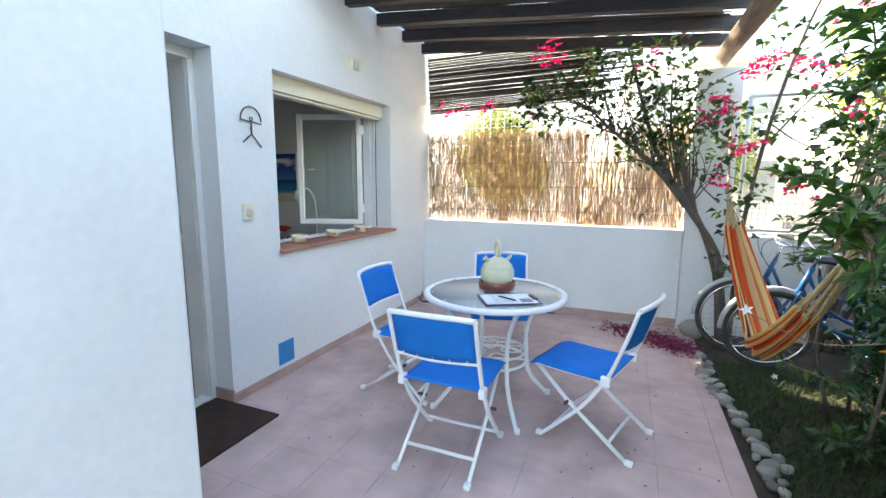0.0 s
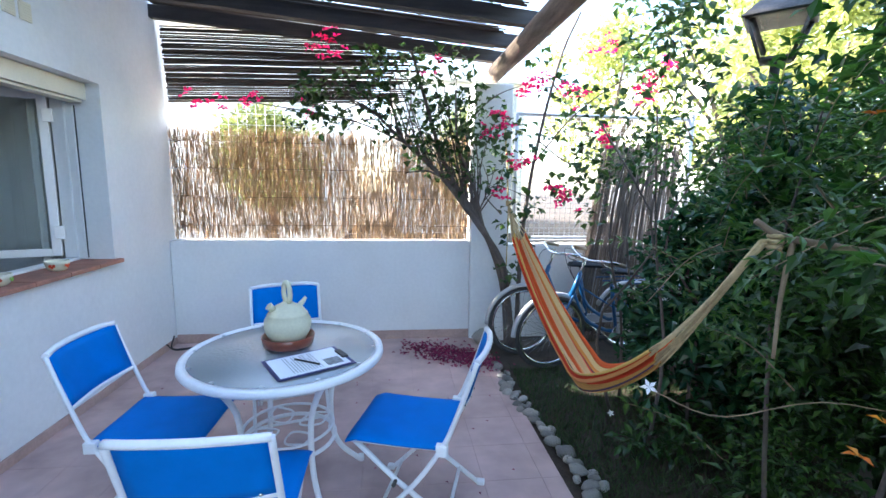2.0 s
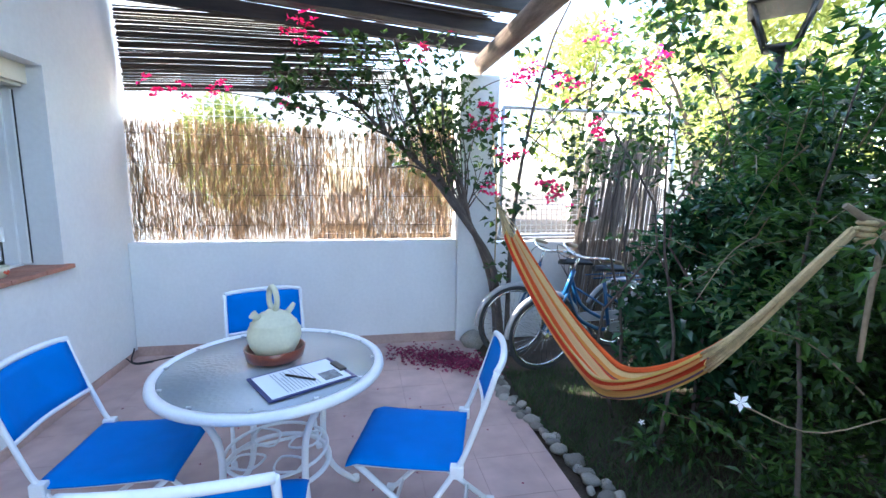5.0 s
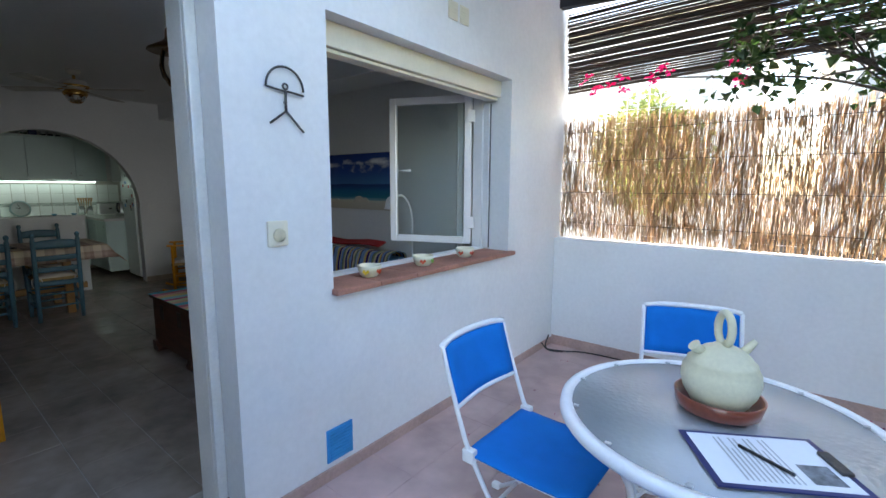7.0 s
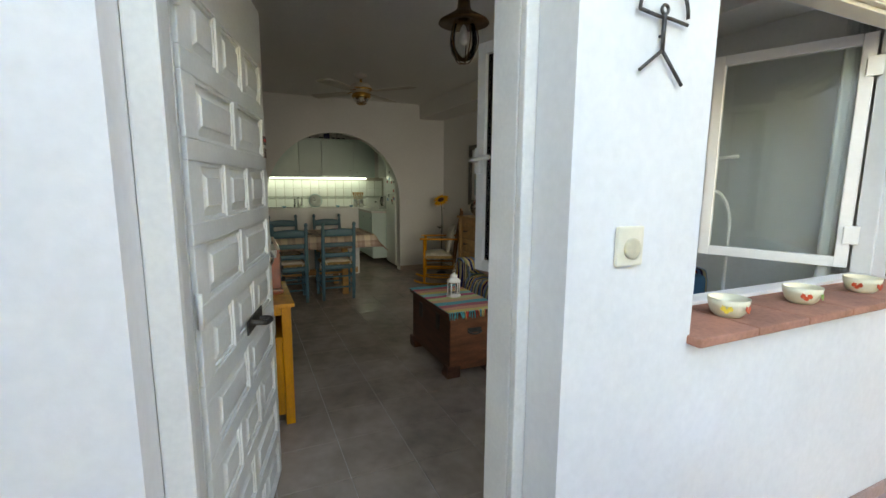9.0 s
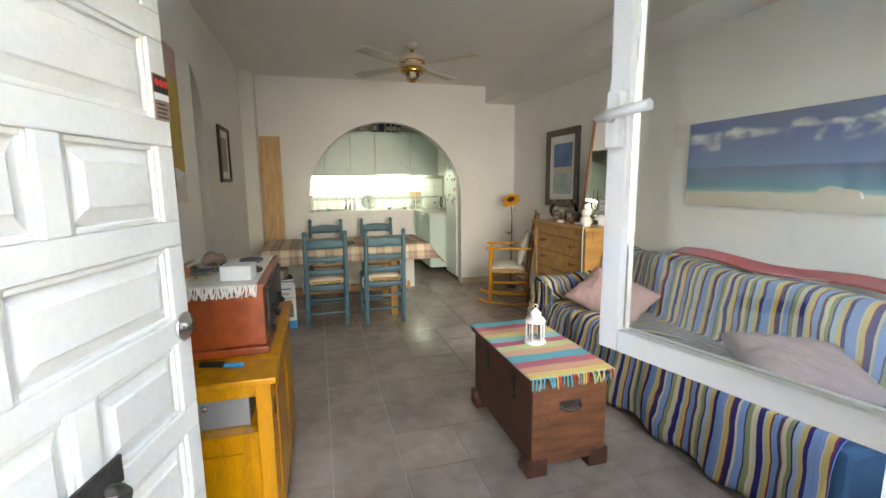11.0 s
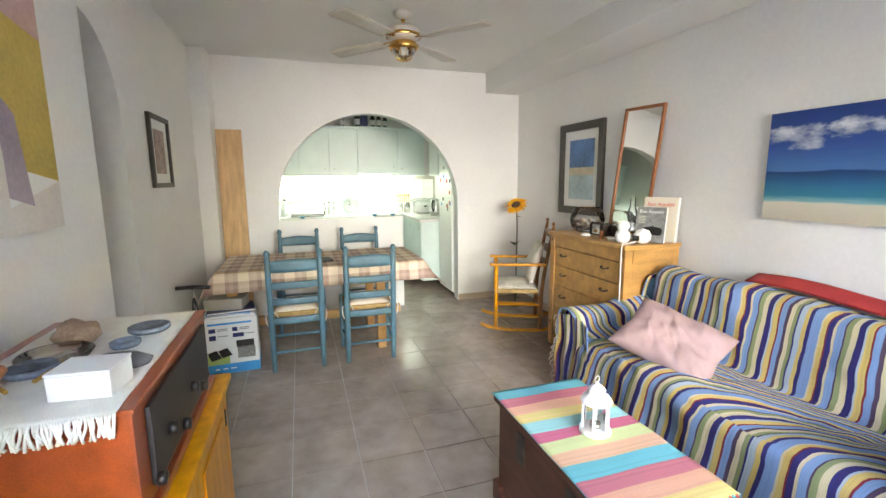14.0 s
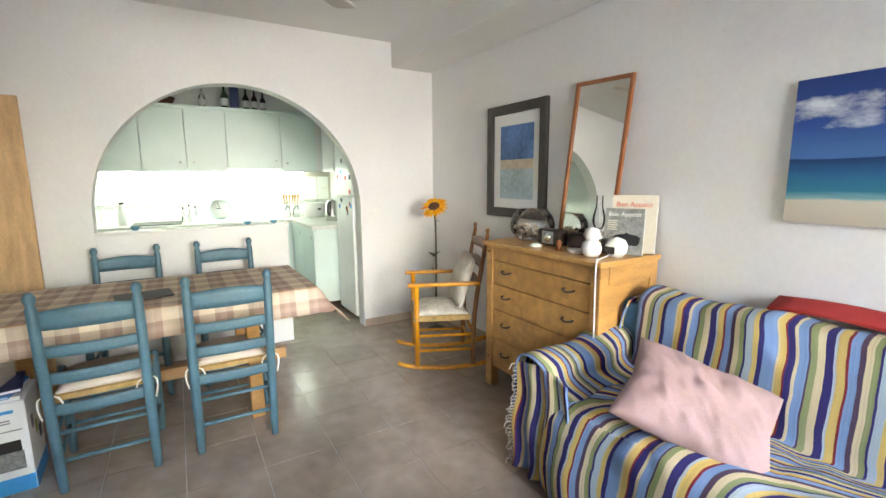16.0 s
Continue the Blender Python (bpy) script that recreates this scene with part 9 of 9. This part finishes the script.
        part("spoon", tube([(0, y, 0.03), (0.01, y * 1.3, 0.2), (0.012, y * 1.5, 0.28)], lambda t: 0.006 if t < 0.6 else 0.02, 8, flat=0.4), M_PINE, u)
    t = thing("toaster", "white toaster on the worktop", "toaster", at=counter(-8.95, 3.93))
    part("body", box(-0.09, 0.09, -0.15, 0.15, 0.01, 0.19, 0.03), M_FRIDGE, t)
    part("slot", box(-0.015, 0.015, -0.11, 0.11, 0.1905, 0.193), M_BLACK, t)
    part("lever", box(0.0905, 0.105, -0.02, 0.02, 0.1, 0.12, 0.004), M_BLACK, t)
    k = thing("kettle", "steel and black kettle on the worktop", "kettle", at=counter(-8.5, 3.98))
    part("body", lathe([(0.0, 0), (0.075, 0), (0.078, 0.05), (0.07, 0.18), (0.055, 0.22), (0.02, 0.235), (0, 0.24)], 28, cap=False), M_CHROME, k)
    part("handle", tube(smooth_path([(0.05, -0.04, 0.21), (0.09, -0.07, 0.2), (0.1, -0.08, 0.12), (0.06, -0.05, 0.06)], 12), 0.012, 8), M_BLACK, k)
    for y, h, r in ((2.52, 0.15, 0.02), (2.58, 0.18, 0.018), (2.64, 0.16, 0.02), (1.98, 0.22, 0.045)):
        s = thing("bottle", "steel and glass condiment bottle on the worktop", "bottle", "worktop bottles", at=counter(-9.15, y))
        part("body", lathe([(0.0, 0), (r, 0), (r, h * 0.7), (r * 0.5, h * 0.85), (r * 0.45, h), (0, h)], 14, cap=False), M_CHROME if y > 2 else M_CARD, s)
        part("cap", lathe([(0.0, h), (r * 0.5, h), (r * 0.5, h + 0.02), (0, h + 0.02)], 12, cap=False), M_BLACK, s)
    h = thing("hob", "black ceramic hob set in the worktop", "hob")
    part("plate", box(-9.4, -8.95, 2.05, 2.5, 0.9005, 0.908, 0.003), M_BLACK, h)
    for y, nm in ((3.25, "cup"), (3.05, "cup"), (2.3, "cup")):
        s = thing("bowl", "small pale bowl on the serving shelf", "bowl", "shelf bowls", at=pose(XF - 0.08, y - 0.1, 1.0045))
        part("shell", lathe([(0.0, 0), (0.018, 0), (0.03, 0.02), (0.032, 0.026), (0.028, 0.024), (0.016, 0.005), (0, 0.005)], 16, cap=False), mat("blue_ceramic", (0.12, 0.30, 0.40), 0.3), s)
    # bottles and boxes above the cabinets
    for y, h, r, m in ((2.80, 0.20, 0.035, M_CLEAR), (3.02, 0.26, 0.04, mat("green_glass", (0.02, 0.05, 0.02), 0.15)), (3.24, 0.24, 0.035, mat("dark_glass", (0.012, 0.02, 0.01), 0.15)), (3.33, 0.24, 0.034, mat("dark_wine", (0.03, 0.012, 0.01), 0.15)), (3.42, 0.22, 0.032, M_BLACK)):
        s = thing("bottle", "old glass bottle above the wall cabinets", "bottle", "bottles on the cabinets", at=pose(-9.15, y, 2.136))
        part("body", lathe([(0.0, 0), (r, 0), (r, h * 0.55), (r * 0.35, h * 0.75), (r * 0.32, h), (0, h)], 16, cap=False), m, s)
        part("label", lathe([(r + 0.0006, h * 0.15), (r + 0.0006, h * 0.45)], 16, cap=False), M_CARD, s)
    s = thing("box", "dark blue tin standing above the cabinets", "tin", at=pose(-9.15, 3.12, 2.136))
    part("body", box(-0.05, 0.05, -0.045, 0.045, 0, 0.26, 0.004), M_NAVY, s)
    s = thing("basket", "small brown basket above the wall cabinets", "basket", at=pose(-9.15, 2.42, 2.136))
    part("weave", lathe([(0.0, 0), (0.09, 0), (0.13, 0.08), (0.125, 0.085), (0.085, 0.01), (0, 0.01)], 20, cap=False), M_BROWN, s)
    sw = thing("light_switch", "small white light switch beside the arch", "switch", at=pose(XF + 0.0005, 4.04, 1.07))
    part("plate", box(0, 0.008, -0.04, 0.04, -0.04, 0.04, 0.003), M_WHITE, sw)
    part("rocker", box(0.0085, 0.012, -0.025, 0.025, -0.025, 0.025, 0.002), M_WHITE, sw)


STRIP = 0.46
kitchen()


def curtain_and_lamp():
    """A pale curtain beside the window and a white reading lamp, both seen through the casement."""
    c = thing("curtain", "pale sheer curtain hanging beside the window", "curtain")
    part("cloth", sheet(60, 12, lambda u, v: (XI - 0.10 - 0.022 * math.sin(34 * u), 4.38 + 0.20 * u, 0.35 + 1.85 * v), 0.002), mat("sheer_white", (0.62, 0.62, 0.60), 0.9, 0.06, 8, 100, 0.1), c)
    part("rod", tube([(XI - 0.10, 2.6, 2.22), (XI - 0.10, 4.6, 2.22)], 0.01, 8), M_METALW, c)
    for y in (2.62, 4.58):
        part("bracket", tube([(XI - 0.003, y, 2.22), (XI - 0.10, y, 2.22)], 0.008, 8), M_METALW, c)
    l = thing("reading_lamp", "white bent-neck reading lamp beside the sofa", "lamp", at=pose(-2.52, 4.40, 0))
    part("base", lathe([(0.0, 0), (0.11, 0), (0.105, 0.015), (0.02, 0.025), (0, 0.025)], 24, cap=False), M_METALW, l)
    part("stem", tube(smooth_path([(0, 0, 0.02), (0, 0, 0.9), (0.01, -0.03, 1.2), (-0.02, -0.1, 1.33), (-0.05, -0.18, 1.30)], 20), 0.009, 8), M_METALW, l)
    part("shade", lathe([(0.02, 0), (0.035, -0.02), (0.055, -0.10), (0.05, -0.10), (0.03, -0.02)], 20, (-0.055, -0.20, 1.32), cap=False), M_METALW, l)


curtain_and_lamp()


def floor_tiles():
    s = 0.328
    me = to_mesh("tile", box(0.0022, s - 0.0022, 0.0022, s - 0.0022, -0.012, 0.0, 0.0012), M_TILE)
    par = bpy.data.objects["floor"]
    for i in range(-16, 7):
        for j in range(-3, 9):
            x, y = -4.31 + i * s, 2.076 + j * s
            if x + s > XI + 0.14 or x < -9.5 or y + s < YL - 0.02 or y > YR:
                continue
            if x < XF - 0.3 and y > 4.3:
                continue
            o = new("tile", me)
            o.parent = par
            o.matrix_basis = pose(x, y, 0.0)


patio_tiles()
floor_tiles()
